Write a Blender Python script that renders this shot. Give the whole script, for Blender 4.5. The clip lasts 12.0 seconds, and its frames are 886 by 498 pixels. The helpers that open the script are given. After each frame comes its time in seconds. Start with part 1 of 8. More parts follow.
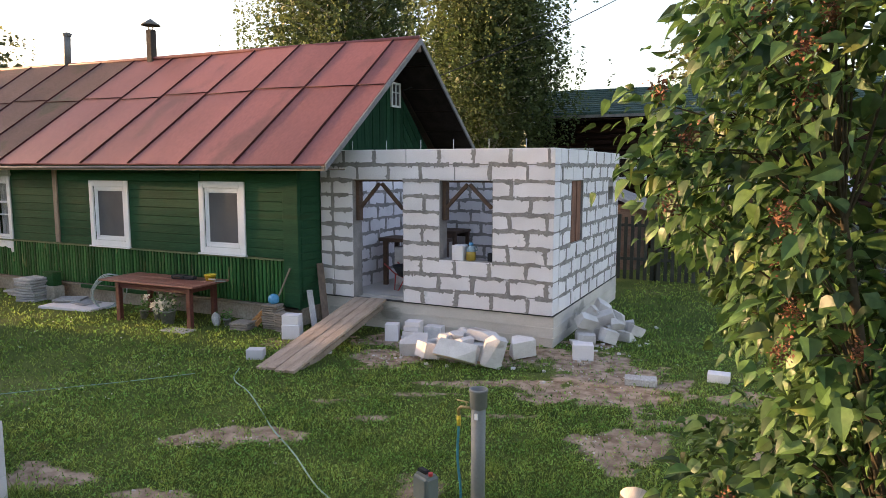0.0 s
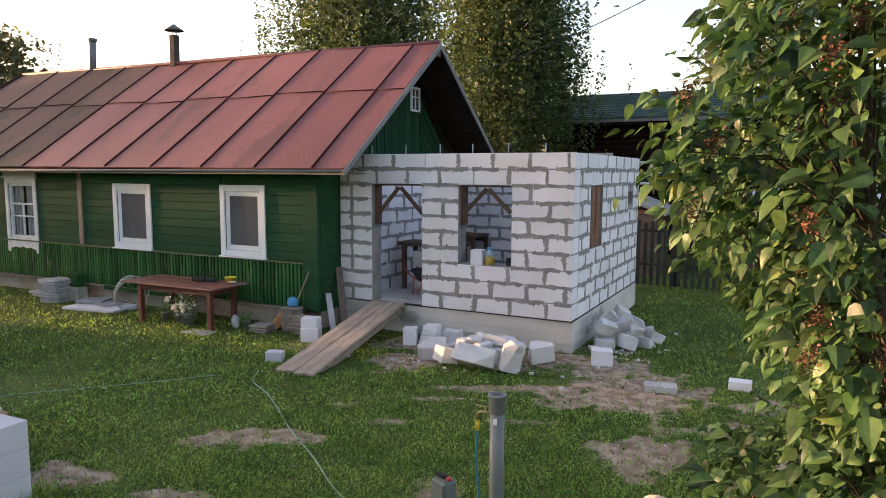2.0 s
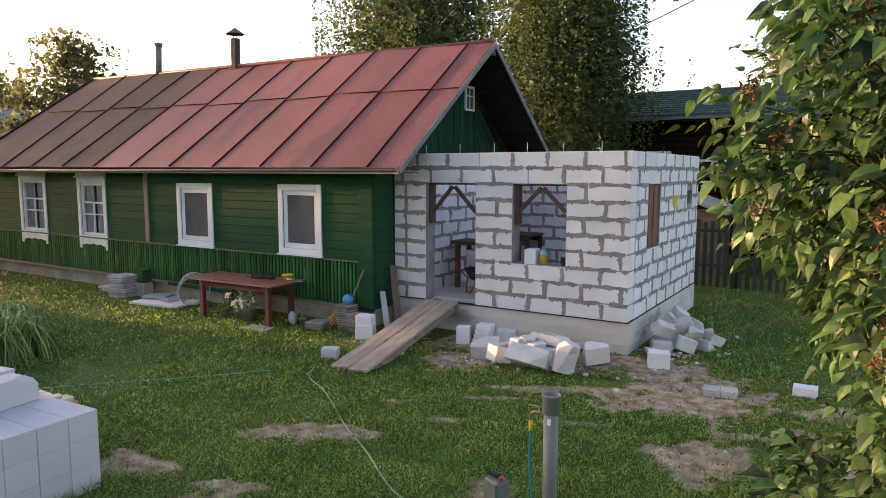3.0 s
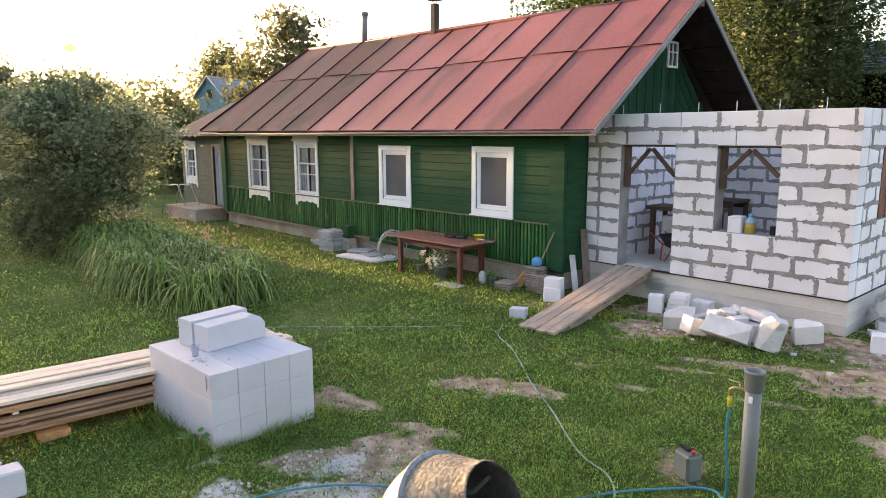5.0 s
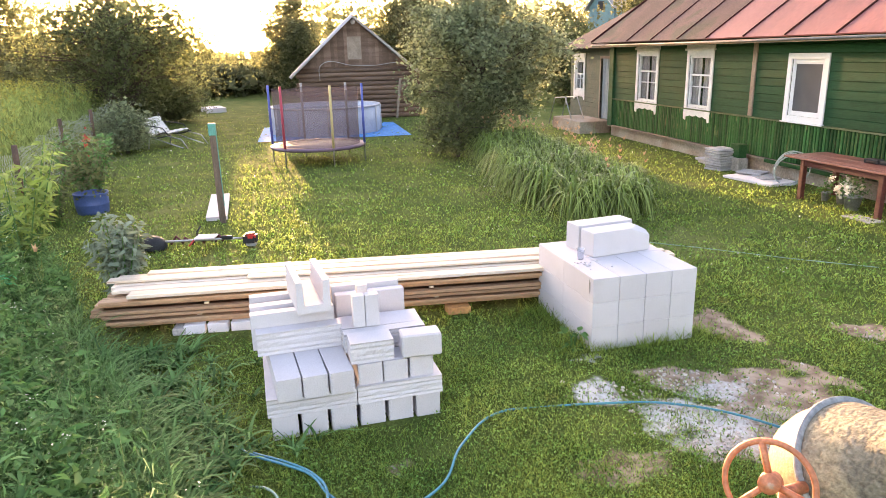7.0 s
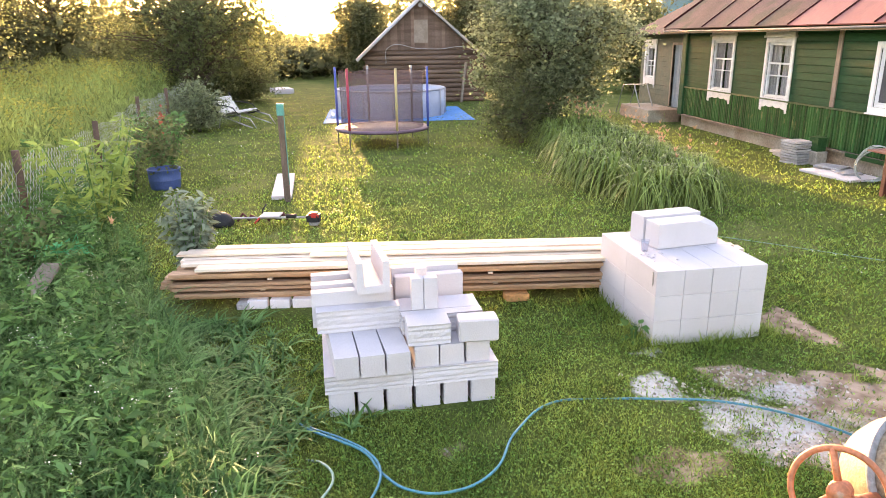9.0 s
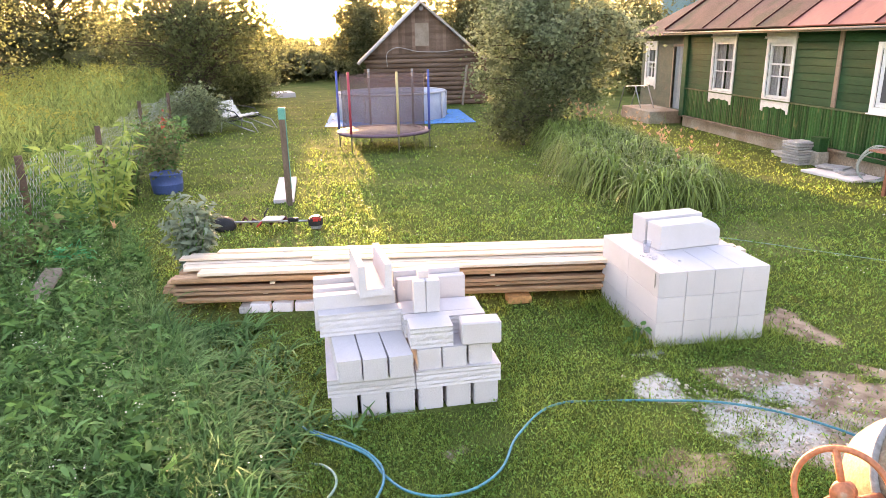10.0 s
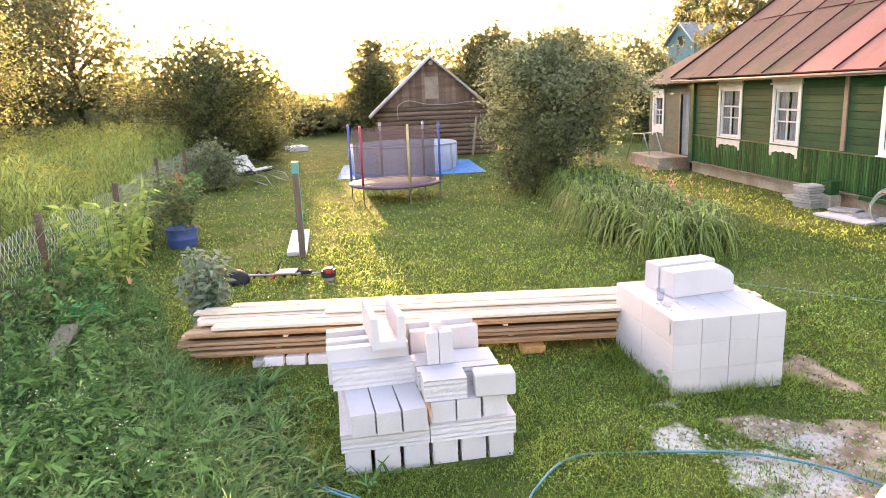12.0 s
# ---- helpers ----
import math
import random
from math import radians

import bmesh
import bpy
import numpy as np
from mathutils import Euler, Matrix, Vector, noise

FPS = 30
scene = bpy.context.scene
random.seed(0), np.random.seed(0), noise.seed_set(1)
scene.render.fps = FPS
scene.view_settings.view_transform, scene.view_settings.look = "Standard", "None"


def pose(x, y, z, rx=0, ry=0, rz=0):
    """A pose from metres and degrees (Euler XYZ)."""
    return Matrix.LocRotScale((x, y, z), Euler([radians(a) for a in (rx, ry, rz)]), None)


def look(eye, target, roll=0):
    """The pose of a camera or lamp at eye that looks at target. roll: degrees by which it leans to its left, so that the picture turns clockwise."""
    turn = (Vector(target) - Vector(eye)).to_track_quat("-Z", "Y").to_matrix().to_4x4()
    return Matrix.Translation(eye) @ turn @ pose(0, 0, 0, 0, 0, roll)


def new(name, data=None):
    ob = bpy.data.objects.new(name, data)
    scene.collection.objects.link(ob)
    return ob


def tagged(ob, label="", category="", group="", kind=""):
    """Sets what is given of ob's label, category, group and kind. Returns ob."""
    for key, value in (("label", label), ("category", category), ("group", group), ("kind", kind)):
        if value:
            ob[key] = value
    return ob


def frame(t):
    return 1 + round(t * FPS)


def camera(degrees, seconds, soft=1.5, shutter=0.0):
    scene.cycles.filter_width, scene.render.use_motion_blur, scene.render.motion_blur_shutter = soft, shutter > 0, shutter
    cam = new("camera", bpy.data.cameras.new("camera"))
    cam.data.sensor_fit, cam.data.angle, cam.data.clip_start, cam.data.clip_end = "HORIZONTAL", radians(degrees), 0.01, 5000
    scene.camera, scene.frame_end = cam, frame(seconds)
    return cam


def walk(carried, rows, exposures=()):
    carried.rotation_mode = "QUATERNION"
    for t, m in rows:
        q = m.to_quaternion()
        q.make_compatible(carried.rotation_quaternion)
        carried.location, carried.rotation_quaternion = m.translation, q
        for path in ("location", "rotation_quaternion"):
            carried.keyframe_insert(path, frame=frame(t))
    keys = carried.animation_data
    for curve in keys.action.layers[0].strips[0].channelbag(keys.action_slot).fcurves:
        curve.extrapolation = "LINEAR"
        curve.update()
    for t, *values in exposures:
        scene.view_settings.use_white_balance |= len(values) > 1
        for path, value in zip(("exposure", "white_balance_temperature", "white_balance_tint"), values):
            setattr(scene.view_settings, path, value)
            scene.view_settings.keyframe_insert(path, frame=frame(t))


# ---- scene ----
cam = camera(66.0, 12.0, soft=0.55)
PATH = [
    (0, (3.04, -10.131, 2.799), (2.169, -8.346, 2.564), 0.1),
    (0.5, (3.035, -10.144, 2.79), (2.166, -8.356, 2.573), 0.1),
    (1, (3.04, -10.134, 2.796), (2.167, -8.348, 2.581), 0.2),
    (1.5, (3.037, -10.143, 2.795), (2.149, -8.364, 2.576), 0.3),
    (2, (3.027, -10.141, 2.801), (2.109, -8.378, 2.578), 0.3),
    (2.5, (3.025, -10.142, 2.796), (2.037, -8.417, 2.57), 0.3),
    (4.5, (3.011, -10.193, 2.795), (1.702, -8.706, 2.521), -0.3),
    (5, (3.009, -10.217, 2.787), (1.549, -8.891, 2.455), -0.2),
    (5.5, (2.969, -10.268, 2.764), (1.337, -9.182, 2.366), -0.4),
    (6, (2.923, -10.308, 2.728), (1.154, -9.493, 2.273), -0.7),
    (6.5, (2.916, -10.352, 2.739), (1.067, -9.781, 2.231), -1.3),
    (7, (2.897, -10.366, 2.716), (1.011, -9.993, 2.164), -1.5),
    (7.5, (2.878, -10.37, 2.708), (0.981, -10.107, 2.132), -1.3),
    (9.5, (2.874, -10.377, 2.705), (0.972, -10.18, 2.117), -0.9),
    (10, (2.881, -10.376, 2.708), (0.977, -10.181, 2.126), -1.2),
    (10.5, (2.882, -10.377, 2.713), (0.976, -10.188, 2.139), -1.4),
    (11, (2.883, -10.372, 2.72), (0.968, -10.194, 2.17), -1.8),
    (11.5, (2.885, -10.367, 2.727), (0.955, -10.2, 2.228), -2.2),
    (12, (2.894, -10.371, 2.731), (0.95, -10.205, 2.288), -2.4),
]
walk(cam, [(t, look(eye, target, roll)) for t, eye, target, roll in PATH], exposures=[(0, 2.75, 7050, 26), (2.7, 2.6, 7000, 26), (4.5, 2.88, 7000, 25), (5.0, 3.2, 7150, 26), (5.5, 3.55, 7400, 28), (6.0, 3.58, 7500, 28), (6.5, 3.72, 7700, 30), (7.0, 3.92, 7900, 31), (12, 4.04, 8200, 34)])

# ---- world and sun ----
SUN_AZ, SUN_EL = 6.2, 4.0          # degrees from -x towards -y, and above the horizon
sun_dir = Vector((-math.cos(radians(SUN_AZ)) * math.cos(radians(SUN_EL)), -math.sin(radians(SUN_AZ)) * math.cos(radians(SUN_EL)), math.sin(radians(SUN_EL))))
world = bpy.data.worlds.new("world")
scene.world = world
world.use_nodes = True
wt = world.node_tree
sky = wt.nodes.new("ShaderNodeTexSky")
sky.sky_type, sky.sun_disc = "NISHITA", False
sky.sun_elevation = radians(SUN_EL + 4)
sky.sun_rotation = math.atan2(sun_dir.x, sun_dir.y)
sky.air_density, sky.dust_density, sky.ozone_density = 1.0, 2.0, 1.2
wt.nodes["Background"].inputs["Strength"].default_value = 0.10
wt.links.new(sky.outputs[0], wt.nodes["Background"].inputs["Color"])
sun_data = bpy.data.lights.new("sun", "SUN")
sun_data.energy, sun_data.angle, sun_data.color = 2.1, radians(0.6), (1.0, 0.71, 0.38)
sun = new("sun", sun_data)
sun.matrix_world = look(sun_dir * 50, (0, 0, 0))


# ---- materials ----
def mat(name, c1, c2=None, scale=3.0, rough=0.8, bump=0.25, fine=60.0, metal=0.0, rand=0.0, island=0.0, c3=None, s3=0.7, t3=0.6, stretch=(1, 1, 1), leafy=0.0, grain=0.25, spec=0.5):
    """A procedural surface: two colours mixed by broad noise, stains of a third, fine grain and relief."""
    m = bpy.data.materials.new(name)
    m.use_nodes = True
    t = m.node_tree
    n, l = t.nodes, t.links
    b = n["Principled BSDF"]
    b.inputs["Roughness"].default_value, b.inputs["Metallic"].default_value = rough, metal
    b.inputs["Specular IOR Level"].default_value = spec
    geo = n.new("ShaderNodeNewGeometry")
    mp = n.new("ShaderNodeMapping")
    mp.inputs["Scale"].default_value = stretch
    l.new(geo.outputs["Position"], mp.inputs["Vector"])

    def noise_at(s, detail=4.0):
        q = n.new("ShaderNodeTexNoise")
        q.inputs["Scale"].default_value, q.inputs["Detail"].default_value = s, detail
        l.new(mp.outputs["Vector"], q.inputs["Vector"])
        return q

    def mixed(kind, fac, a, bb):
        q = n.new("ShaderNodeMix")
        q.data_type, q.blend_type = "RGBA", kind
        for sock, v in ((q.inputs[0], fac), (q.inputs[6], a), (q.inputs[7], bb)):
            if isinstance(v, bpy.types.NodeSocket):
                l.new(v, sock)
            elif isinstance(v, tuple):
                sock.default_value = (*v, 1)
            else:
                sock.default_value = v
        return q.outputs[2]

    def ramp(src, lo, hi):
        q = n.new("ShaderNodeMapRange")
        q.inputs["From Min"].default_value, q.inputs["From Max"].default_value = lo, hi
        l.new(src, q.inputs["Value"])
        return q.outputs[0]

    big = noise_at(scale)
    col = mixed("MIX", ramp(big.outputs[0], 0.35, 0.65), c1, c2 or c1)
    if c3:
        col = mixed("MIX", ramp(noise_at(s3, 6.0).outputs[0], t3, t3 + 0.08), col, c3)
    small = noise_at(fine, 3.0)
    if grain:
        q = n.new("ShaderNodeMapRange")
        q.inputs["From Min"].default_value, q.inputs["From Max"].default_value = 0.3, 0.7
        q.inputs["To Min"].default_value, q.inputs["To Max"].default_value = 1 - grain, 1 + grain
        l.new(small.outputs[0], q.inputs["Value"])
        hsv = n.new("ShaderNodeHueSaturation")
        l.new(q.outputs[0], hsv.inputs["Value"])
        l.new(col, hsv.inputs["Color"])
        col = hsv.outputs[0]
    if rand or island:
        if rand:
            src = n.new("ShaderNodeObjectInfo").outputs["Random"]
        else:
            src = geo.outputs["Random Per Island"]
        q = n.new("ShaderNodeMapRange")
        amount = rand or island
        q.inputs["To Min"].default_value, q.inputs["To Max"].default_value = 1 - amount, 1 + amount
        l.new(src, q.inputs["Value"])
        hsv = n.new("ShaderNodeHueSaturation")
        l.new(q.outputs[0], hsv.inputs["Value"])
        l.new(col, hsv.inputs["Color"])
        col = hsv.outputs[0]
    l.new(col, b.inputs["Base Color"])
    if bump:
        bp = n.new("ShaderNodeBump")
        bp.inputs["Strength"].default_value, bp.inputs["Distance"].default_value = bump, 0.02
        l.new(small.outputs[0], bp.inputs["Height"])
        l.new(bp.outputs[0], b.inputs["Normal"])
    if leafy:
        tr = n.new("ShaderNodeBsdfTranslucent")
        l.new(col, tr.inputs["Color"])
        mx = n.new("ShaderNodeMixShader")
        mx.inputs[0].default_value = leafy
        l.new(b.outputs[0], mx.inputs[1])
        l.new(tr.outputs[0], mx.inputs[2])
        l.new(mx.outputs[0], n["Material Output"].inputs["Surface"])
    return m


def glass_mat(name, tint=(1, 1, 1), base=0.04):
    m = bpy.data.materials.new(name)
    m.use_nodes = True
    n, l = m.node_tree.nodes, m.node_tree.links
    n.remove(n["Principled BSDF"])
    gl, tr, mx, fr, pw, ad = (n.new("ShaderNodeBsdf" + k) if k in ("Glossy", "Transparent") else n.new("ShaderNode" + k) for k in ("Glossy", "Transparent", "MixShader", "LayerWeight", "Math", "Math"))
    gl.inputs["Roughness"].default_value = 0.03
    tr.inputs["Color"].default_value = (*tint, 1)
    pw.operation, ad.operation = "POWER", "MULTIPLY_ADD"
    pw.inputs[1].default_value = 5.0
    ad.inputs[1].default_value, ad.inputs[2].default_value = 0.9, base
    l.new(fr.outputs["Facing"], pw.inputs[0])
    l.new(pw.outputs[0], ad.inputs[0])
    l.new(ad.outputs[0], mx.inputs[0])
    l.new(tr.outputs[0], mx.inputs[1])
    l.new(gl.outputs[0], mx.inputs[2])
    l.new(mx.outputs[0], n["Material Output"].inputs["Surface"])
    return m


def see_through(name, color, cover):
    """A woven net too fine to model: part cloth, part open."""
    m = mat(name, color, rough=0.9, bump=0)
    n, l = m.node_tree.nodes, m.node_tree.links
    tr, mx = n.new("ShaderNodeBsdfTransparent"), n.new("ShaderNodeMixShader")
    mx.inputs[0].default_value = cover
    l.new(tr.outputs[0], mx.inputs[1])
    l.new(n["Principled BSDF"].outputs[0], mx.inputs[2])
    l.new(mx.outputs[0], n["Material Output"].inputs["Surface"])
    return m


M_BLOCK = mat("aerated_block", (0.79, 0.74, 0.755), (0.70, 0.65, 0.66), 1.5, 0.95, 0.25, 90, rand=0.05, c3=(0.55, 0.54, 0.55), s3=2.5, t3=0.66, grain=0.08)
M_DUSTY = mat("dusty_block", (0.66, 0.62, 0.61), (0.52, 0.48, 0.46), 4, 0.95, 0.4, 60, rand=0.12, c3=(0.38, 0.33, 0.29), s3=3.5, t3=0.6, grain=0.07)
M_EDGE = mat("dull_zinc", (0.17, 0.165, 0.165), (0.12, 0.115, 0.11), 4, 0.7, 0.2, 40)
M_TWIG = mat("lilac_twig", (0.045, 0.038, 0.026), (0.07, 0.055, 0.035), 5, 0.9, 0.2, 40, spec=0.1)
M_BLOCKNEW = mat("clean_block", (0.54, 0.515, 0.54), (0.485, 0.465, 0.485), 2.0, 0.95, 0.2, 110, rand=0.04, grain=0.06)
M_MORTAR = mat("mortar", (0.215, 0.193, 0.182), (0.31, 0.28, 0.265), 4, 0.95, 0.5, 70)
M_CONCRETE = mat("concrete", (0.50, 0.455, 0.41), (0.60, 0.55, 0.50), 1.2, 0.95, 0.2, 40, grain=0.09, c3=(0.30, 0.28, 0.25), s3=0.9, stretch=(1, 1, 2.5))
M_PLINTH = mat("old_plinth", (0.30, 0.24, 0.19), (0.40, 0.36, 0.31), 1.5, 0.95, 0.6, 25, c3=(0.27, 0.18, 0.13), s3=0.5, t3=0.54)
M_GREEN = mat("green_paint", (0.015, 0.063, 0.030), (0.022, 0.081, 0.039), 2.5, 0.55, 0.25, 30, rand=0.12, stretch=(0.25, 1, 5), c3=(0.022, 0.062, 0.028), s3=1.2, t3=0.62, spec=0.06)
M_GREENV = mat("green_batten", (0.015, 0.078, 0.024), (0.026, 0.108, 0.034), 6, 0.45, 0.25, 40, rand=0.45, stretch=(5, 1, 0.4), c3=(0.15, 0.17, 0.08), s3=5.0, t3=0.60, spec=0.15)
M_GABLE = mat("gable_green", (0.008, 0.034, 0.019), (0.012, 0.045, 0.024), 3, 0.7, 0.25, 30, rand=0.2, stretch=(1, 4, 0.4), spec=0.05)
# near-black brown: the shade under the roof overhang is put into the colour
M_SHEATH = mat("shaded_sheathing", (0.022, 0.016, 0.013), (0.034, 0.025, 0.02), 4, 0.9, 0.3, 40, spec=0.05)
M_GREENP = mat("green_plain", (0.015, 0.06, 0.02), (0.022, 0.075, 0.025), 3, 0.6, 0.2, 40, spec=0.1)
M_BELT = mat("worn_belt", (0.10, 0.13, 0.065), (0.06, 0.10, 0.04), 5, 0.7, 0.3, 40)
M_ROOF = mat("red_roof", (0.195, 0.068, 0.064), (0.235, 0.082, 0.077), 0.9, 0.6, 0.12, 25, rand=0.10, c3=(0.155, 0.060, 0.055), s3=1.0, t3=0.60, stretch=(1, 0.5, 0.5), grain=0.12, spec=0.25)
M_RUST = mat("rusty_roof", (0.092, 0.058, 0.052), (0.125, 0.072, 0.065), 0.8, 0.75, 0.15, 25, rand=0.14, c3=(0.075, 0.060, 0.046), s3=0.8, t3=0.55, grain=0.25, spec=0.12)
M_SEAM = mat("roof_seam", (0.045, 0.016, 0.015), (0.07, 0.024, 0.022), 3, 0.8, 0.1, spec=0.1)
M_WHITE = mat("white_paint", (0.76, 0.77, 0.79), (0.70, 0.71, 0.73), 2, 0.45, 0.05, 60, grain=0.05)
M_OLDWHITE = mat("old_white_paint", (0.70, 0.71, 0.72), (0.60, 0.61, 0.61), 6, 0.6, 0.2, 60, grain=0.1)
M_NET = mat("window_net", (0.075, 0.077, 0.085), (0.095, 0.097, 0.105), 2, 0.9, 0.05, 90)
M_DARK = mat("dark_room", (0.03, 0.03, 0.035), (0.05, 0.05, 0.05), 1, 0.9, 0)
M_CURTAIN = mat("curtain", (0.36, 0.36, 0.36), (0.18, 0.19, 0.20), 8, 0.9, 0.2, 20, stretch=(6, 6, 0.4))
M_GLASS = glass_mat("pane_glass")
M_OLDWOOD = mat("weathered_wood", (0.30, 0.235, 0.185), (0.23, 0.175, 0.135), 4, 0.85, 0.4, 35, rand=0.18, stretch=(4, 1, 1))
M_PLANKRAMP = mat("ramp_plank", (0.40, 0.30, 0.235), (0.31, 0.23, 0.175), 3, 0.85, 0.4, 35, rand=0.15, stretch=(5, 1, 1), c3=(0.20, 0.14, 0.10), s3=2, t3=0.62)
M_BROWN = mat("brown_wood", (0.075, 0.042, 0.028), (0.11, 0.06, 0.038), 4, 0.8, 0.3, 40, rand=0.2)
# browner pine for the lower boards: the shade on the stack's sides is in it
M_SAWN = mat("shaded_pine", (0.50, 0.31, 0.19), (0.35, 0.20, 0.115), 2.5, 0.8, 0.3, 30, rand=0.28, stretch=(7, 0.35, 7), c3=(0.20, 0.10, 0.055), s3=2.2, t3=0.62, grain=0.2)
# pale pine; on the stack's top boards it also stands in for the light
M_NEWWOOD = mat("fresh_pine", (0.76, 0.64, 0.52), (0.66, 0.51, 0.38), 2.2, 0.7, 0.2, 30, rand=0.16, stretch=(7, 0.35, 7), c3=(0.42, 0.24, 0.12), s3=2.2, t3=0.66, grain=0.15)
M_ORANGEWOOD = mat("raw_timber", (0.55, 0.27, 0.10), (0.42, 0.20, 0.08), 3, 0.8, 0.3, 30)
M_TABLE = mat("table_red", (0.085, 0.018, 0.014), (0.125, 0.032, 0.025), 4, 0.45, 0.25, 35, rand=0.12, stretch=(0.5, 4, 4))
# the table's red made paler: the sheen on its top is put into the colour
M_TABLETOP = mat("table_top_sheen", (0.20, 0.070, 0.053), (0.26, 0.108, 0.085), 4, 0.42, 0.25, 35, rand=0.15, stretch=(0.5, 4, 4), c3=(0.12, 0.05, 0.04), s3=3, t3=0.6)
M_PLASTER = mat("slab_tile", (0.44, 0.42, 0.41), (0.33, 0.31, 0.30), 4, 0.9, 0.3, 50, rand=0.1)
M_TILE = mat("brown_tile", (0.30, 0.245, 0.205), (0.21, 0.17, 0.14), 4, 0.9, 0.35, 50, rand=0.2, c3=(0.14, 0.11, 0.09), s3=5, t3=0.62)
M_DARKBOARD = mat("dark_board", (0.16, 0.11, 0.082), (0.105, 0.072, 0.054), 4, 0.85, 0.4, 35, stretch=(4, 4, 0.6))
M_GREYPIPE = mat("grey_pvc", (0.19, 0.195, 0.19), (0.225, 0.23, 0.225), 2, 0.5, 0.03, 60, grain=0.06, spec=0.3)
M_METAL = mat("galvanised", (0.42, 0.43, 0.44), (0.33, 0.34, 0.35), 3, 0.45, 0.1, 60, metal=0.7)
M_BLACK = mat("black_plastic", (0.02, 0.021, 0.023), (0.03, 0.03, 0.032), 3, 0.6, 0.1, spec=0.2)
M_HOSEB = mat("blue_hose", (0.025, 0.19, 0.27), (0.03, 0.23, 0.28), 4, 0.4, 0)
M_HOSEG = mat("pale_hose", (0.24, 0.38, 0.31), (0.19, 0.31, 0.25), 4, 0.45, 0)
M_CLEARHOSE = mat("clear_hose", (0.36, 0.41, 0.40), (0.29, 0.34, 0.33), 4, 0.3, 0)
M_ORANGE = mat("orange_paint", (0.52, 0.17, 0.08), (0.43, 0.145, 0.07), 5, 0.5, 0.15, 50, c3=(0.42, 0.30, 0.22), s3=9, t3=0.66)
M_DRUM = mat("drum_yellow", (0.70, 0.52, 0.26), (0.62, 0.46, 0.24), 3, 0.55, 0.2, 50, c3=(0.46, 0.42, 0.36), s3=4, t3=0.6)
M_CEMENT = mat("cement_crust", (0.215, 0.188, 0.14), (0.145, 0.13, 0.098), 5, 0.95, 0.9, 45, c3=(0.30, 0.25, 0.165), s3=4, t3=0.55, grain=0.4)
M_STEEL = mat("drum_steel", (0.30, 0.31, 0.31), (0.24, 0.245, 0.24), 4, 0.55, 0.3, 40, metal=0.3)
M_DRUMIN = mat("drum_inside", (0.065, 0.062, 0.055), (0.10, 0.095, 0.08), 5, 0.85, 0.8, 30)
M_LOG = mat("dark_log", (0.022, 0.011, 0.009), (0.034, 0.016, 0.012), 1.5, 0.8, 0.3, 30, rand=0.15, stretch=(0.4, 0.4, 4), spec=0.1)
M_BARN = mat("grey_brown_log", (0.13, 0.080, 0.058), (0.19, 0.125, 0.095), 1.5, 0.9, 0.4, 25, rand=0.25, stretch=(1, 0.5, 4), spec=0.2)
M_BARNROOF = mat("slate_roof", (0.34, 0.31, 0.29), (0.27, 0.25, 0.24), 1.5, 0.9, 0.3, 25)
M_GREENROOF = mat("green_metal_roof", (0.030, 0.075, 0.068), (0.036, 0.088, 0.078), 1, 0.45, 0.1, 30)
M_PORCH = mat("porch_board", (0.10, 0.13, 0.09), (0.14, 0.15, 0.105), 3, 0.8, 0.3, 30, rand=0.2, c3=(0.23, 0.16, 0.10), s3=1.2, t3=0.62)
M_BLUEDOOR = mat("faded_blue_door", (0.22, 0.29, 0.33), (0.29, 0.33, 0.34), 4, 0.75, 0.3, 30, stretch=(4, 4, 0.4))
M_TBLUE = mat("foam_blue", (0.05, 0.08, 0.32), (0.06, 0.10, 0.36), 3, 0.6, 0.1)
M_TRED = mat("foam_red", (0.36, 0.03, 0.06), (0.40, 0.05, 0.07), 3, 0.6, 0.1)
M_TYEL = mat("foam_yellow", (0.42, 0.34, 0.15), (0.46, 0.37, 0.18), 3, 0.6, 0.1)
M_NETTING = see_through("trampoline_net", (0.15, 0.09, 0.09), 0.52)
M_MAT = mat("jump_mat", (0.30, 0.25, 0.24), (0.36, 0.31, 0.30), 3, 0.7, 0.1)
M_POOL = mat("pool_grey", (0.36, 0.40, 0.50), (0.42, 0.46, 0.55), 3, 0.5, 0.1)
M_WATER = mat("pool_water", (0.10, 0.25, 0.36), (0.12, 0.28, 0.38), 3, 0.08, 0.05, 8)
M_TARP = mat("blue_tarp", (0.05, 0.22, 0.50), (0.07, 0.27, 0.56), 3, 0.8, 0.4, 12, spec=0.15)
M_TEAL = mat("teal_paint", (0.045, 0.25, 0.22), (0.06, 0.29, 0.25), 4, 0.6, 0.1)
M_BARREL = mat("blue_barrel", (0.045, 0.085, 0.23), (0.055, 0.105, 0.28), 3, 0.55, 0.1)
M_RED = mat("red_plastic", (0.50, 0.035, 0.03), (0.42, 0.03, 0.03), 4, 0.4, 0.05)
M_YELLOW = mat("yellow_plastic", (0.75, 0.55, 0.04), (0.68, 0.5, 0.04), 4, 0.4, 0.05)
M_BLUE = mat("blue_cloth", (0.06, 0.28, 0.50), (0.05, 0.23, 0.44), 5, 0.6, 0.2)
M_WIRE = mat("fence_wire", (0.56, 0.60, 0.64), (0.46, 0.49, 0.52), 3, 0.5, 0)
M_BARK = mat("bark", (0.07, 0.052, 0.038), (0.10, 0.078, 0.058), 3, 0.9, 0.7, 25, stretch=(3, 3, 0.6))
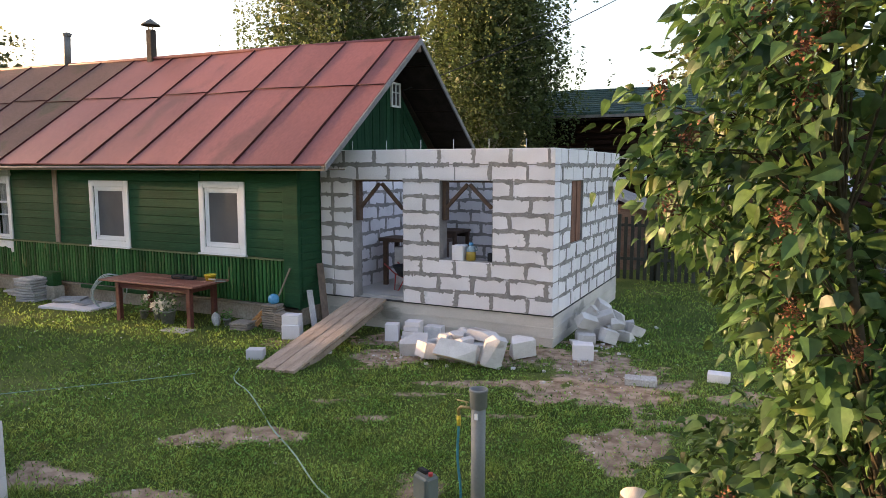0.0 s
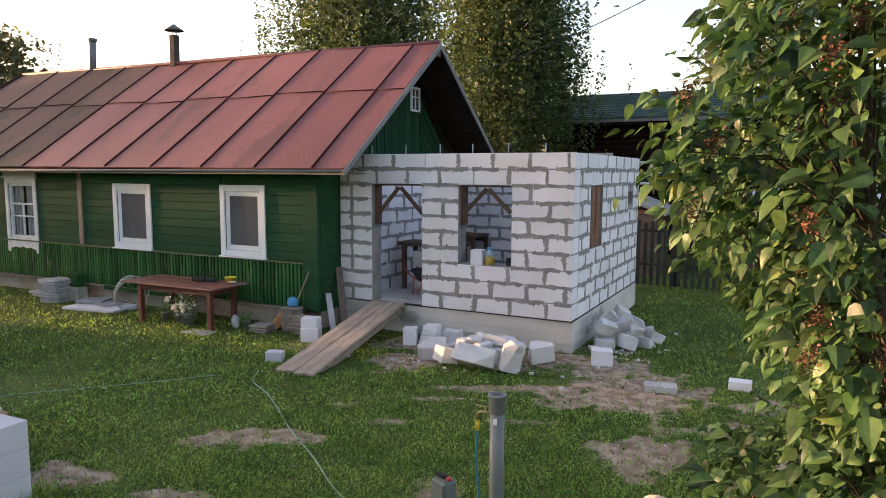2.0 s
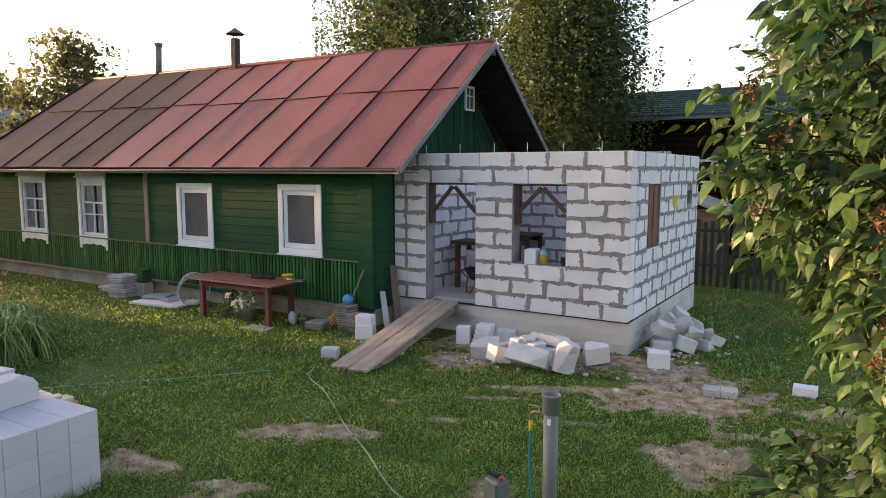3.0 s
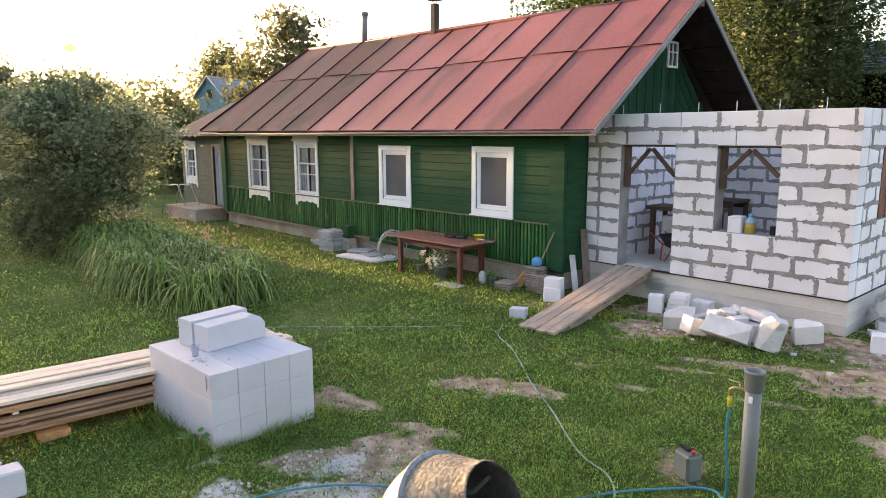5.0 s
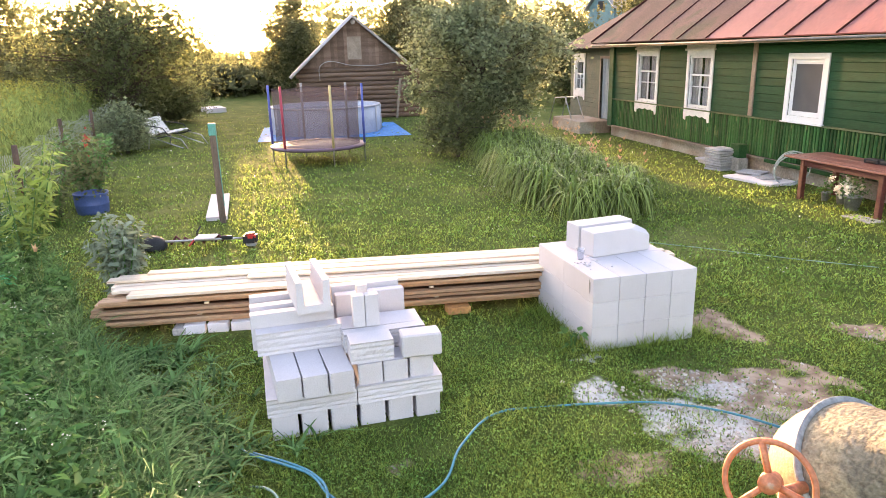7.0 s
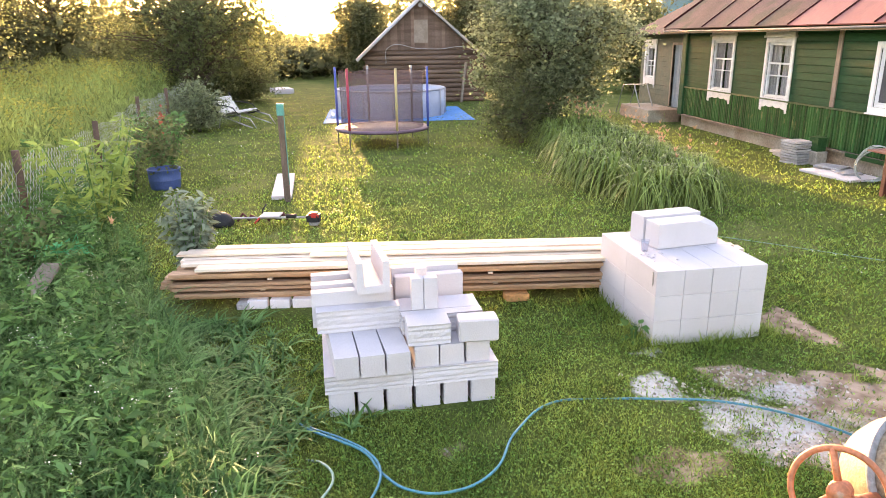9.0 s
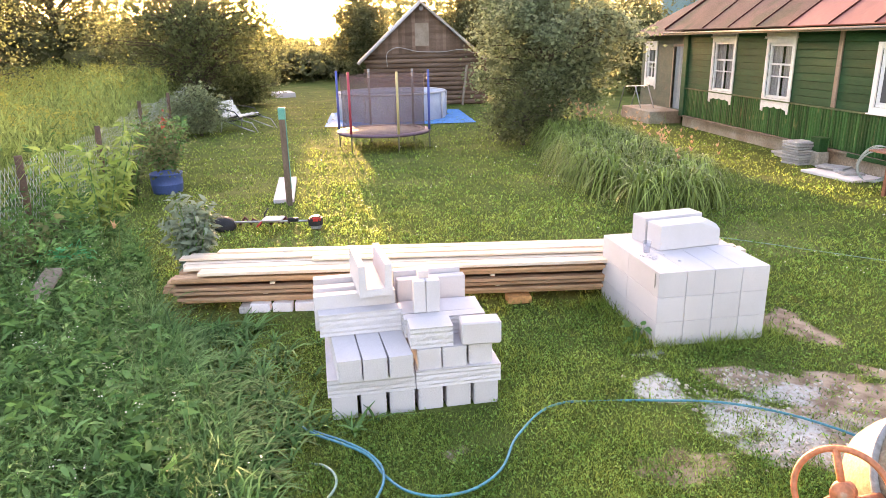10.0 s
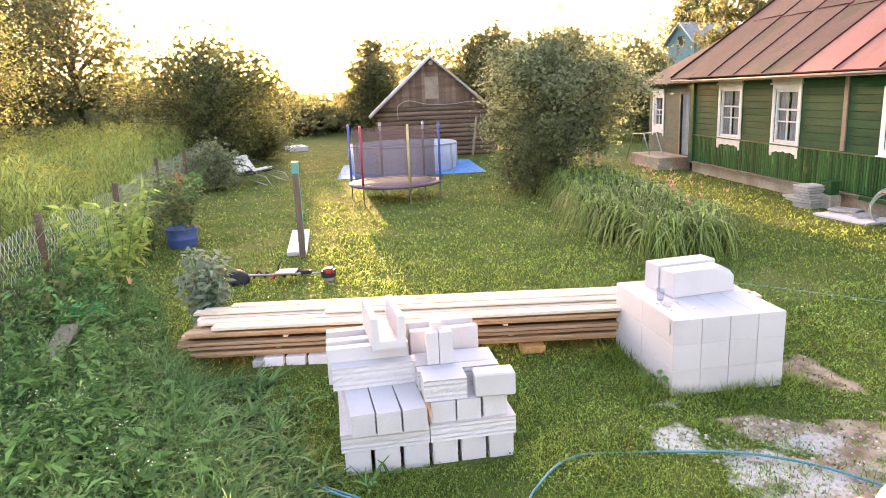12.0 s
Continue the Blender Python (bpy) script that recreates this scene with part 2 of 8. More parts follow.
M_BIRCHBARK = mat("birch_bark", (0.60, 0.58, 0.54), (0.50, 0.48, 0.44), 2, 0.8, 0.3, 20, c3=(0.06, 0.05, 0.05), s3=2.5, t3=0.6, stretch=(1, 1, 4))
M_LEAF = mat("lilac_leaf", (0.036, 0.085, 0.027), (0.090, 0.150, 0.042), 3, 0.42, 0.10, 40, island=0.65, leafy=0.34, c3=(0.14, 0.16, 0.04), s3=3.5, t3=0.62, grain=0.2, spec=0.3)
M_PICKET = mat("weathered_picket", (0.026, 0.031, 0.024), (0.042, 0.045, 0.035), 4, 0.9, 0.3, 40, rand=0.25)
M_PALESHRUB = mat("pale_shrub_leaf", (0.19, 0.235, 0.13), (0.27, 0.305, 0.18), 0.8, 0.5, 0, island=0.5, leafy=0.62, grain=0, spec=0.25)
M_BIRCH = mat("birch_leaf", (0.058, 0.092, 0.036), (0.105, 0.132, 0.046), 0.55, 0.55, 0, island=0.5, leafy=0.45, grain=0, spec=0.2)
M_SHRUB = mat("shrub_leaf", (0.12, 0.145, 0.068), (0.16, 0.185, 0.082), 0.8, 0.5, 0, island=0.45, leafy=0.68, grain=0, spec=0.2)
M_FOREST = mat("forest_leaf", (0.13, 0.145, 0.075), (0.165, 0.175, 0.09), 0.25, 0.6, 0, island=0.4, leafy=0.7, grain=0, spec=0.05)
M_WEED = mat("weed_leaf", (0.066, 0.175, 0.052), (0.145, 0.275, 0.095), 2.2, 0.6, 0, island=0.5, leafy=0.35, grain=0, spec=0.12)
M_GOLDEN = mat("goldenrod", (0.27, 0.29, 0.075), (0.36, 0.35, 0.085), 0.7, 0.6, 0, island=0.35, leafy=0.45, grain=0, spec=0.2)
M_LILY = mat("daylily_leaf", (0.15, 0.23, 0.055), (0.27, 0.35, 0.11), 1.2, 0.32, 0, island=0.6, leafy=0.4, grain=0, spec=0.2)
M_FIELD = mat("field_leaf", (0.19, 0.27, 0.085), (0.27, 0.34, 0.11), 0.6, 0.5, 0, island=0.45, leafy=0.6, grain=0, spec=0.2)
M_PALELEAF = mat("pale_leaf", (0.32, 0.42, 0.12), (0.23, 0.34, 0.09), 3, 0.5, 0, island=0.3, leafy=0.55, grain=0, spec=0.2)
M_GREYLEAF = mat("grey_leaf", (0.23, 0.29, 0.22), (0.13, 0.18, 0.125), 3, 0.5, 0, island=0.3, leafy=0.3, grain=0, spec=0.2)
M_ORANGEF = mat("orange_petal", (0.68, 0.44, 0.28), (0.60, 0.34, 0.19), 8, 0.6, 0, island=0.2, leafy=0.3, grain=0)
M_WHITEF = mat("white_petal", (0.78, 0.74, 0.66), (0.74, 0.70, 0.60), 8, 0.6, 0, island=0.1, leafy=0.3, grain=0)
M_BERRY = mat("seed_cluster", (0.11, 0.038, 0.020), (0.17, 0.062, 0.028), 9, 0.8, 0.2, island=0.3)


# ---- mesh tools ----
def box(bm, lo, hi, turn=None):
    """A box between two corners, turned by a matrix if one is given."""
    vs = []
    for k in range(8):
        v = Vector((hi[0] if k & 1 else lo[0], hi[1] if k & 2 else lo[1], hi[2] if k & 4 else lo[2]))
        vs.append(bm.verts.new(turn @ v if turn else v))
    for f in ((0, 2, 3, 1), (4, 5, 7, 6), (0, 1, 5, 4), (2, 6, 7, 3), (0, 4, 6, 2), (1, 3, 7, 5)):
        bm.faces.new([vs[i] for i in f])
    return vs


def boxes(*list_of):
    bm = bmesh.new()
    for lo, hi, *turn in list_of:
        box(bm, lo, hi, turn[0] if turn else None)
    return bm


def soft(bm, width=0.006, segments=1):
    bmesh.ops.bevel(bm, geom=list(bm.edges), offset=width, segments=segments, affect="EDGES", clamp_overlap=True)
    return bm


def tube(bm, pts, radii, segs=8, cap=True):
    """A round tube along points."""
    pts = [Vector(p) for p in pts]
    rings = []
    for i, p in enumerate(pts):
        d = (pts[min(i + 1, len(pts) - 1)] - pts[max(i - 1, 0)]).normalized()
        a = d.orthogonal().normalized() if i == 0 else (rings_a - d * rings_a.dot(d)).normalized()
        rings_a = a
        b = d.cross(a)
        r = float(radii[i] if isinstance(radii, (list, tuple)) else radii)
        rings.append([bm.verts.new(p + r * (math.cos(2 * math.pi * k / segs) * a + math.sin(2 * math.pi * k / segs) * b)) for k in range(segs)])
    for r0, r1 in zip(rings, rings[1:]):
        for k in range(segs):
            f = bm.faces.new((r0[k], r0[(k + 1) % segs], r1[(k + 1) % segs], r1[k]))
            f.smooth = True
    if cap:
        bm.faces.new(rings[0][::-1])
        bm.faces.new(rings[-1])
    return bm


def lathe(bm, profile, segs=24, turn=None, smooth=True):
    """A turned form from (radius, height) pairs about z."""
    rings = []
    for r, z in profile:
        ring = []
        for k in range(segs):
            v = Vector((r * math.cos(2 * math.pi * k / segs), r * math.sin(2 * math.pi * k / segs), z))
            ring.append(bm.verts.new(turn @ v if turn else v))
        rings.append(ring)
    for r0, r1 in zip(rings, rings[1:]):
        for k in range(segs):
            bm.faces.new((r0[k], r0[(k + 1) % segs], r1[(k + 1) % segs], r1[k])).smooth = smooth
    return rings


def data_of(name, bm, material):
    me = bpy.data.meshes.new(name)
    bmesh.ops.recalc_face_normals(bm, faces=bm.faces)
    bm.to_mesh(me)
    bm.free()
    me.materials.append(material)
    return me


def part(name, bm, material, parent, label=""):
    """One mesh under a thing or a part."""
    me = bm if isinstance(bm, bpy.types.Mesh) else data_of(name, bm, material)
    ob = new(name, me)
    ob.parent = parent
    return tagged(ob, label) if label else ob


def thing(name, label, category, m=None, group="", kind="", bm=None, material=None):
    """A top-level thing: an Empty at its base, or one mesh."""
    ob = new(name, data_of(name, bm, material) if bm else None)
    if not bm:
        ob.empty_display_size = 0.1
    if m is not None:
        ob.matrix_basis = m
    return tagged(ob, label, category, group, kind)


def piece(name, mesh, parent, m):
    ob = new(name, mesh)
    ob.parent = parent
    ob.matrix_basis = m
    return ob


def mesh_np(name, verts, faces, material, smooth=False):
    """A mesh from arrays of corners and of faces with equal counts."""
    verts, faces = np.asarray(verts, np.float32), np.asarray(faces, np.int32)
    me = bpy.data.meshes.new(name)
    me.vertices.add(len(verts))
    me.vertices.foreach_set("co", verts.ravel())
    k = faces.shape[1]
    me.loops.add(faces.size)
    me.loops.foreach_set("vertex_index", faces.ravel())
    me.polygons.add(len(faces))
    me.polygons.foreach_set("loop_start", np.arange(0, faces.size, k, dtype=np.int32))
    if smooth:
        me.polygons.foreach_set("use_smooth", np.ones(len(faces), bool))
    me.materials.append(material)
    me.update(calc_edges=True)
    return me


cache = {}


def block_mesh(size, material, bevel=0.007):
    """A bevelled block about its middle, shared by all alike."""
    key = (tuple(round(s, 2) for s in size), material.name, bevel)
    if key not in cache:
        h = [s / 2 for s in size]
        cache[key] = data_of("block", soft(boxes(([-v for v in h], h)), bevel), material)
    return cache[key]


def spans(lo, hi, holes):
    """What is left of lo..hi between holes."""
    out, at = [], lo
    for a, b in sorted(holes):
        if a > at:
            out.append((at, min(a, hi)))
        at = max(at, b)
    if at < hi:
        out.append((at, hi))
    return [(a, b) for a, b in out if b - a > 0.01]


def holed(bm, u0, u1, z0, z1, d0, d1, holes, axis="x"):
    """A slab along an axis with rectangular openings that go through it. holes: u0, u1, z0, z1."""
    zs = sorted({z0, z1, *[h[2] for h in holes], *[h[3] for h in holes]})
    for a, b in zip(zs, zs[1:]):
        for u, v in spans(u0, u1, [(h[0], h[1]) for h in holes if h[2] < b - 1e-6 and h[3] > a + 1e-6]):
            box(bm, (u, d0, a) if axis == "x" else (d0, u, a), (v, d1, b) if axis == "x" else (d1, v, b))
    return bm

# ---- ground ----
# bare spots: place, half widths, how bare, and the way they lie in degrees
BARE = [(-1.84, -4.85, 0.68, 0.26, 1.15, 26), (-2.3, -5.2, 0.35, 0.12, 0.8, 26), (1.75, -3.45, 0.50, 0.56, 1.25, 15), (-2.79, -6.43, 0.40, 0.26, 1.05, 26), (-0.96, -3.86, 0.36, 0.09, 0.95, 26), (-1.72, -3.56, 0.32, 0.10, 0.9, 26),
        (1.3, -1.35, 0.80, 0.95, 1.35, 10), (0.7, -0.5, 0.5, 0.7, 1.2, 0), (-1.94, -1.50, 0.60, 0.55, 1.3, 20), (-1.1, -1.0, 0.9, 0.5, 1.2, 0), (0.59, -2.08, 0.36, 0.45, 1.1, 20), (2.47, -2.28, 0.36, 0.20, 1.0, 26), (-0.21, -2.1, 0.80, 0.16, 0.95, 26), (-1.64, -6.19, 0.42, 0.12, 1.0, 26),
        (-1.47, -6.88, 0.50, 0.55, 1.3, 0), (-1.0, -7.3, 0.60, 0.5, 1.2, 0), (-1.87, -7.48, 0.22, 0.30, 0.95, 0), (-2.95, -6.35, 0.36, 0.22, 0.9, 0), (-0.82, -8.34, 0.22, 0.42, 0.75, 0), (-1.14, -9.88, 0.14, 0.16, 0.7, 0), (0.3, -5.1, 0.3, 0.3, 0.8, 0), (0.2, -3.2, 0.7, 0.10, 0.7, 26), (-3.9, -1.6, 0.5, 0.4, 0.6, 0),
        (2.9, -1.2, 0.5, 0.3, 0.9, 20), (1.9, -2.6, 0.5, 0.14, 0.8, 26), (-0.9, -2.9, 0.6, 0.09, 0.7, 26), (3.2, -2.9, 0.7, 0.25, 0.9, 20), (-2.5, -0.7, 0.6, 0.5, 1.2, 0), (-0.3, -0.5, 0.8, 0.5, 1.1, 0), (0.5, 1.4, 0.5, 1.0, 1.1, 0)]
LIME = [(-1.82, -8.15, 0.24, 0.27, 0.95, 0), (-1.26, -7.64, 0.34, 0.38, 0.9, 0), (-1.55, -7.85, 0.25, 0.2, 0.7, 0), (-0.95, -7.6, 0.3, 0.4, 0.7, 0), (-1.55, -7.25, 0.22, 0.35, 0.8, 0), (-1.1, -7.05, 0.35, 0.3, 0.6, 0), (-2.45, -8.0, 0.12, 0.16, 0.75, 0), (-1.14, -9.88, 0.12, 0.12, 0.6, 0), (-0.62, -7.4, 0.3, 0.3, 0.6, 0)]


def cover(spots, x, y, ragged=0.7):
    """How much of a spot lies at a place, with an uneven rim."""
    best = 0.0
    for cx, cy, rx, ry, amount, lie in spots:
        c, sn, dx, dy = math.cos(radians(lie)), math.sin(radians(lie)), x - cx, y - cy
        d = math.hypot((c * dx + sn * dy) / rx, (c * dy - sn * dx) / ry)
        if d < 1.8:
            d += ragged * noise.noise((x * 3.1, y * 3.1, 7.0)) + 0.45 * noise.noise((x * 8.0, y * 8.0, 3.0))
            best = max(best, amount * min(1.0, max(0.0, (1.15 - d) / 0.35)))
    return best


def axis_steps(lo, hi, fine, far):
    steps, s, at = list(np.arange(lo, hi, fine)), fine, hi
    while at < far:
        steps.append(at)
        s *= 1.35
        at += s
    s, at = fine, lo
    while at > -far:
        s *= 1.35
        at -= s
        steps.insert(0, at)
    return steps


def swell(x, y):
    near = max(0.0, 1 - max(abs(x + 5) / 14, abs(y + 7) / 11))
    return 0.012 * near * noise.noise((x * 0.6, y * 0.6, 0)) + 0.005 * min(1, near * 4) * noise.noise((x * 4, y * 4, 2))


gx, gy = axis_steps(-10.0, 4.0, 0.09, 900), axis_steps(-13.0, 1.0, 0.09, 900)
gv = np.array([(x, y, 0.0) for y in gy for x in gx], np.float32)
bare, lime = np.zeros(len(gv), np.float32), np.zeros(len(gv), np.float32)
for i, (x, y, _) in enumerate(gv):
    if -11 < x < 5 and -14 < y < 2:
        gv[i, 2] = swell(x, y)
        bare[i], lime[i] = cover(BARE, x, y), cover(LIME, x, y)
nx, ny = len(gx), len(gy)
base = (np.arange(ny - 1)[:, None] * nx + np.arange(nx - 1)).ravel()
me = mesh_np("ground", gv, np.stack([base, base + 1, base + nx + 1, base + nx], 1), mat("lawn_soil", (0.06, 0.088, 0.022), (0.098, 0.125, 0.033), 1.3, 1.0, 0.6, 35, grain=0.45, c3=(0.12, 0.135, 0.045), s3=0.5, t3=0.55, spec=0.05), smooth=True)
for key, values in (("bare", bare), ("lime", lime)):
    me.attributes.new(key, "FLOAT", "POINT").data.foreach_set("value", values)
gt = me.materials[0].node_tree
bsdf = gt.nodes["Principled BSDF"]
grass_col = bsdf.inputs["Base Color"].links[0].from_socket
soil = gt.nodes.new("ShaderNodeTexNoise")
soil.inputs["Scale"].default_value, soil.inputs["Detail"].default_value = 6.0, 8.0
soil_ramp = gt.nodes.new("ShaderNodeValToRGB")
for e, (p, c) in zip((soil_ramp.color_ramp.elements[0], soil_ramp.color_ramp.elements[1]), ((0.35, (0.20, 0.134, 0.092, 1)), (0.65, (0.45, 0.335, 0.250, 1)))):
    e.position, e.color = p, c
pos = gt.nodes.new("ShaderNodeNewGeometry")
gt.links.new(pos.outputs["Position"], soil.inputs["Vector"])
gt.links.new(soil.outputs[0], soil_ramp.inputs[0])
col = grass_col
for key, other in (("bare", soil_ramp.outputs[0]), ("lime", None)):
    at = gt.nodes.new("ShaderNodeAttribute")
    at.attribute_name = key
    rim = gt.nodes.new("ShaderNodeTexNoise")
    rim.inputs["Scale"].default_value, rim.inputs["Detail"].default_value = (15.0 if key == "bare" else 19.0), 12.0
    rim.inputs["Roughness"].default_value = 0.68
    gt.links.new(pos.outputs["Position"], rim.inputs["Vector"])
    add = gt.nodes.new("ShaderNodeMath")
    add.operation = "MULTIPLY_ADD"
    add.inputs[1].default_value = 1.3
    gt.links.new(rim.outputs[0], add.inputs[0])
    gt.links.new(at.outputs["Fac"], add.inputs[2])
    cut = gt.nodes.new("ShaderNodeMapRange")
    cut.inputs["From Min"].default_value, cut.inputs["From Max"].default_value = (1.06, 1.48) if key == "bare" else (1.15, 1.6)
    gt.links.new(add.outputs[0], cut.inputs["Value"])
    mx = gt.nodes.new("ShaderNodeMix")
    mx.data_type = "RGBA"
    gt.links.new(cut.outputs[0], mx.inputs[0])
    gt.links.new(col, mx.inputs[6])
    if other:
        gt.links.new(other, mx.inputs[7])
    else:
        mx.inputs[7].default_value = (0.50, 0.49, 0.47, 1)
    col = mx.outputs[2]
gt.links.new(col, bsdf.inputs["Base Color"])
ground = tagged(new("ground", me), "mown lawn with bare trodden soil patches", "lawn", kind="structure")

# ---- the green timber house ----
HX0, HX1, HY0, HY1 = -18.1, -4.42, -0.55, 5.0
PLINTH, BELT, EAVE = 0.33, 1.17, 2.86
WINDOWS = [(-6.72, -5.61, 1.21, 2.55, "plastic"), (-9.78, -8.63, 1.20, 2.54, "plastic"), (-13.6, -12.42, 0.95, 2.62, "carved"), (-16.35, -15.06, 0.95, 2.66, "carved")]
HOLES = [(a + 0.12, b - 0.12, c + (0.12 if k == "plastic" else 0.2), d - 0.12) for a, b, c, d, k in WINDOWS]
house = thing("house", "long green timber house with a rusty red metal roof", "house")
part("wall", holed(bmesh.new(), HX0, HX1, PLINTH, EAVE, HY0, HY0 + 0.2, HOLES), M_GREENP, house)
part("wall", boxes(((HX1 - 0.2, HY0 + 0.2, PLINTH), (HX1, HY1, EAVE))), M_GREENP, house)
part("wall", boxes(((HX0, HY0 + 0.2, PLINTH), (HX0 + 0.2, HY1, EAVE))), M_GREENP, house)
part("wall", boxes(((HX0 + 0.2, HY1 - 0.2, PLINTH), (HX1 - 0.2, HY1, EAVE))), M_GREENP, house)
part("inner_floor", boxes(((HX0 + 0.2, HY0 + 0.2, 0.3), (HX1 - 0.2, HY1 - 0.2, 0.4))), M_DARK, house)
plinth = part("plinth", boxes(((HX0 + 0.03, HY0 + 0.04, -0.1), (HX1 - 0.03, HY0 + 0.3, PLINTH)), ((HX1 - 0.3, HY0 + 0.3, -0.1), (HX1 - 0.03, HY1, PLINTH)), ((HX0 + 0.03, HY0 + 0.3, -0.1), (HX0 + 0.3, HY1, PLINTH))), M_PLINTH, house, "patched concrete plinth with peeling plaster")
part("water_board", boxes(((HX0, HY0 - 0.09, PLINTH - 0.02), (HX1, HY0 - 0.003, PLINTH + 0.02))), M_OLDWOOD, house, "weathered drip board over the plinth")
part("belt", boxes(((HX0, HY0 - 0.075, BELT - 0.012), (HX1, HY0 - 0.027, BELT + 0.022))), M_BELT, house, "worn pale moulding between the cladding")
# corner boards
for x0, x1 in ((HX1 - 0.30, HX1 + 0.03), (HX0 - 0.03, HX0 + 0.26)):
    part("corner_board", soft(boxes(((x0, HY0 - 0.09, PLINTH - 0.02), (x1, HY0 - 0.003, EAVE))), 0.008), M_GREEN, house)
bm = bmesh.new()
for k in range(18):
    box(bm, (HX1 + 0.003, HY0 - 0.003, PLINTH + k * 0.141), (HX1 + 0.035, -0.01, PLINTH + k * 0.141 + 0.136))
part("end_cladding", bm, M_GREEN, house)
part("cover_strip", soft(boxes(((-10.93, HY0 - 0.062, BELT + 0.03), (-10.80, HY0 - 0.027, EAVE - 0.05))), 0.004), M_OLDWOOD, house, "bare weathered cover board")


RIDGE_Y, EAVE_F, EAVE_B = 2.2, -1.08, 5.48
OVER = -3.5


def ridge_z(x):
    return 5.36 + 0.42 * (-3.45 - x) / 13.5 - float(np.interp(x, (-17.2, -15, -10.3, -7.7, -6.5), (0.24, 0.17, 0.16, 0.07, 0.0)))


def roof_at(x, s, back=False):
    """A place on the roof: s from 0 at the eave to 1 at the ridge; the seams of the front slope lie a little askew."""
    y0, ze = (EAVE_B, 2.86) if back else (EAVE_F, 2.86 + 0.05 * (-3.5 - x) / 15)
    if not back:
        x += (1 - s) * float(np.interp(x, (-17.2, -13, -9, -5.3, -3.5), (-0.15, -0.15, -0.2, -0.13, 0.0))) + s * float(np.interp(x, (-17.2, -15.9, -13.2, -10.5, -9.15, -6.5, -3.5), (0.0, 0.42, 0.46, 0.27, 0.19, 0.1, 0.0)))
    return Vector((x, y0 + (RIDGE_Y - y0) * s, ze + (ridge_z(x) - ze) * s))


def slope_panel(x0, x1, s0, s1, back, lift=0.0, thick=0.03, skew=0.0):
    """A sheet of roof between two seams, a little bowed."""
    bm = bmesh.new()
    n = (roof_at(x1, 0, back) - roof_at(x0, 0, back)).cross(roof_at(x0, 1, back) - roof_at(x0, 0, back)).normalized()
    if n.z < 0:
        n = -n
    rows = []
    for i in range(4):
        row = []
        for j in range(4):
            x, s = x0 + (x1 - x0) * i / 3, s0 + (s1 - s0) * j / 3
            dent = 0.012 * noise.noise((x * 1.7, s * 5, 4.0 + back)) if 0 < i < 3 else 0
            row.append(roof_at(x, s, back) + n * (lift + dent))
        rows.append(row)
    top = [[bm.verts.new(p) for p in row] for row in rows]
    low = [[bm.verts.new(p - n * thick) for p in row] for row in rows]
    for i in range(3):
        for j in range(3):
            bm.faces.new((top[i][j], top[i + 1][j], top[i + 1][j + 1], top[i][j + 1])).smooth = True
            bm.faces.new((low[i][j], low[i][j + 1], low[i + 1][j + 1], low[i + 1][j]))
    sheet = set(bm.faces)
    for a, b in (((0, 0), (3, 0)), ((3, 0), (3, 3)), ((3, 3), (0, 3)), ((0, 3), (0, 0))):
        da, db = (np.sign(b[0] - a[0]), np.sign(b[1] - a[1]))
        for k in range(3):
            p, q = (a[0] + da * k, a[1] + db * k), (a[0] + da * (k + 1), a[1] + db * (k + 1))
            bm.faces.new((top[int(p[0])][int(p[1])], low[int(p[0])][int(p[1])], low[int(q[0])][int(q[1])], top[int(q[0])][int(q[1])]))
    for e in bm.edges:
        e.smooth = all(f in sheet for f in e.link_faces)
    return bm


roof = part("roof", boxes(((HX0 + 0.3, RIDGE_Y - 0.06, 5.1), (OVER, RIDGE_Y + 0.06, 5.22))), M_BROWN, house, "red painted sheet metal roof, rusty towards one end")
SEAMS = [OVER, -4.1, -5.28, -6.53, -7.82, -9.15, -10.5, -11.9, -13.2, -14.55, -15.95, -17.2]
for a, b in zip(SEAMS, SEAMS[1:]):
    for s0, s1 in ((0.0, 0.575), (0.575, 1.0)):
        rusty = b < -12.0
        part("roof_sheet", slope_panel(b, a, s0, s1, False, lift=0.004 if s0 > 0 else 0), M_RUST if rusty else M_ROOF, roof)
    part("roof_sheet", slope_panel(b, a, 0, 1, True), M_RUST, roof)
for x in SEAMS[1:-1]:
    bm = bmesh.new()
    p, q = roof_at(x, 0), roof_at(x, 1)
    tube(bm, [p + (q - p) * k / 4 + Vector((0.006 * math.sin(k * 2.3 + x), 0, 0.014)) for k in range(5)], 0.02, 6)
    part("roof_seam", bm, M_SEAM, roof)
bm = bmesh.new()
for a, b in zip(SEAMS, SEAMS[1:]):
    s = 0.575 + 0.01 * math.sin(a * 7)
    tube(bm, [roof_at(a, s) + Vector((0, -0.01, 0.012)), roof_at(b, s) + Vector((0, -0.01, 0.012))], 0.011, 5)
part("cross_seam", bm, M_SEAM, roof)
bm = bmesh.new()
tube(bm, [Vector((x, RIDGE_Y, ridge_z(x) + 0.015)) for x in (OVER, -8, -12, -17.2)], 0.045, 8)
part("ridge_cap", bm, M_ROOF, roof)


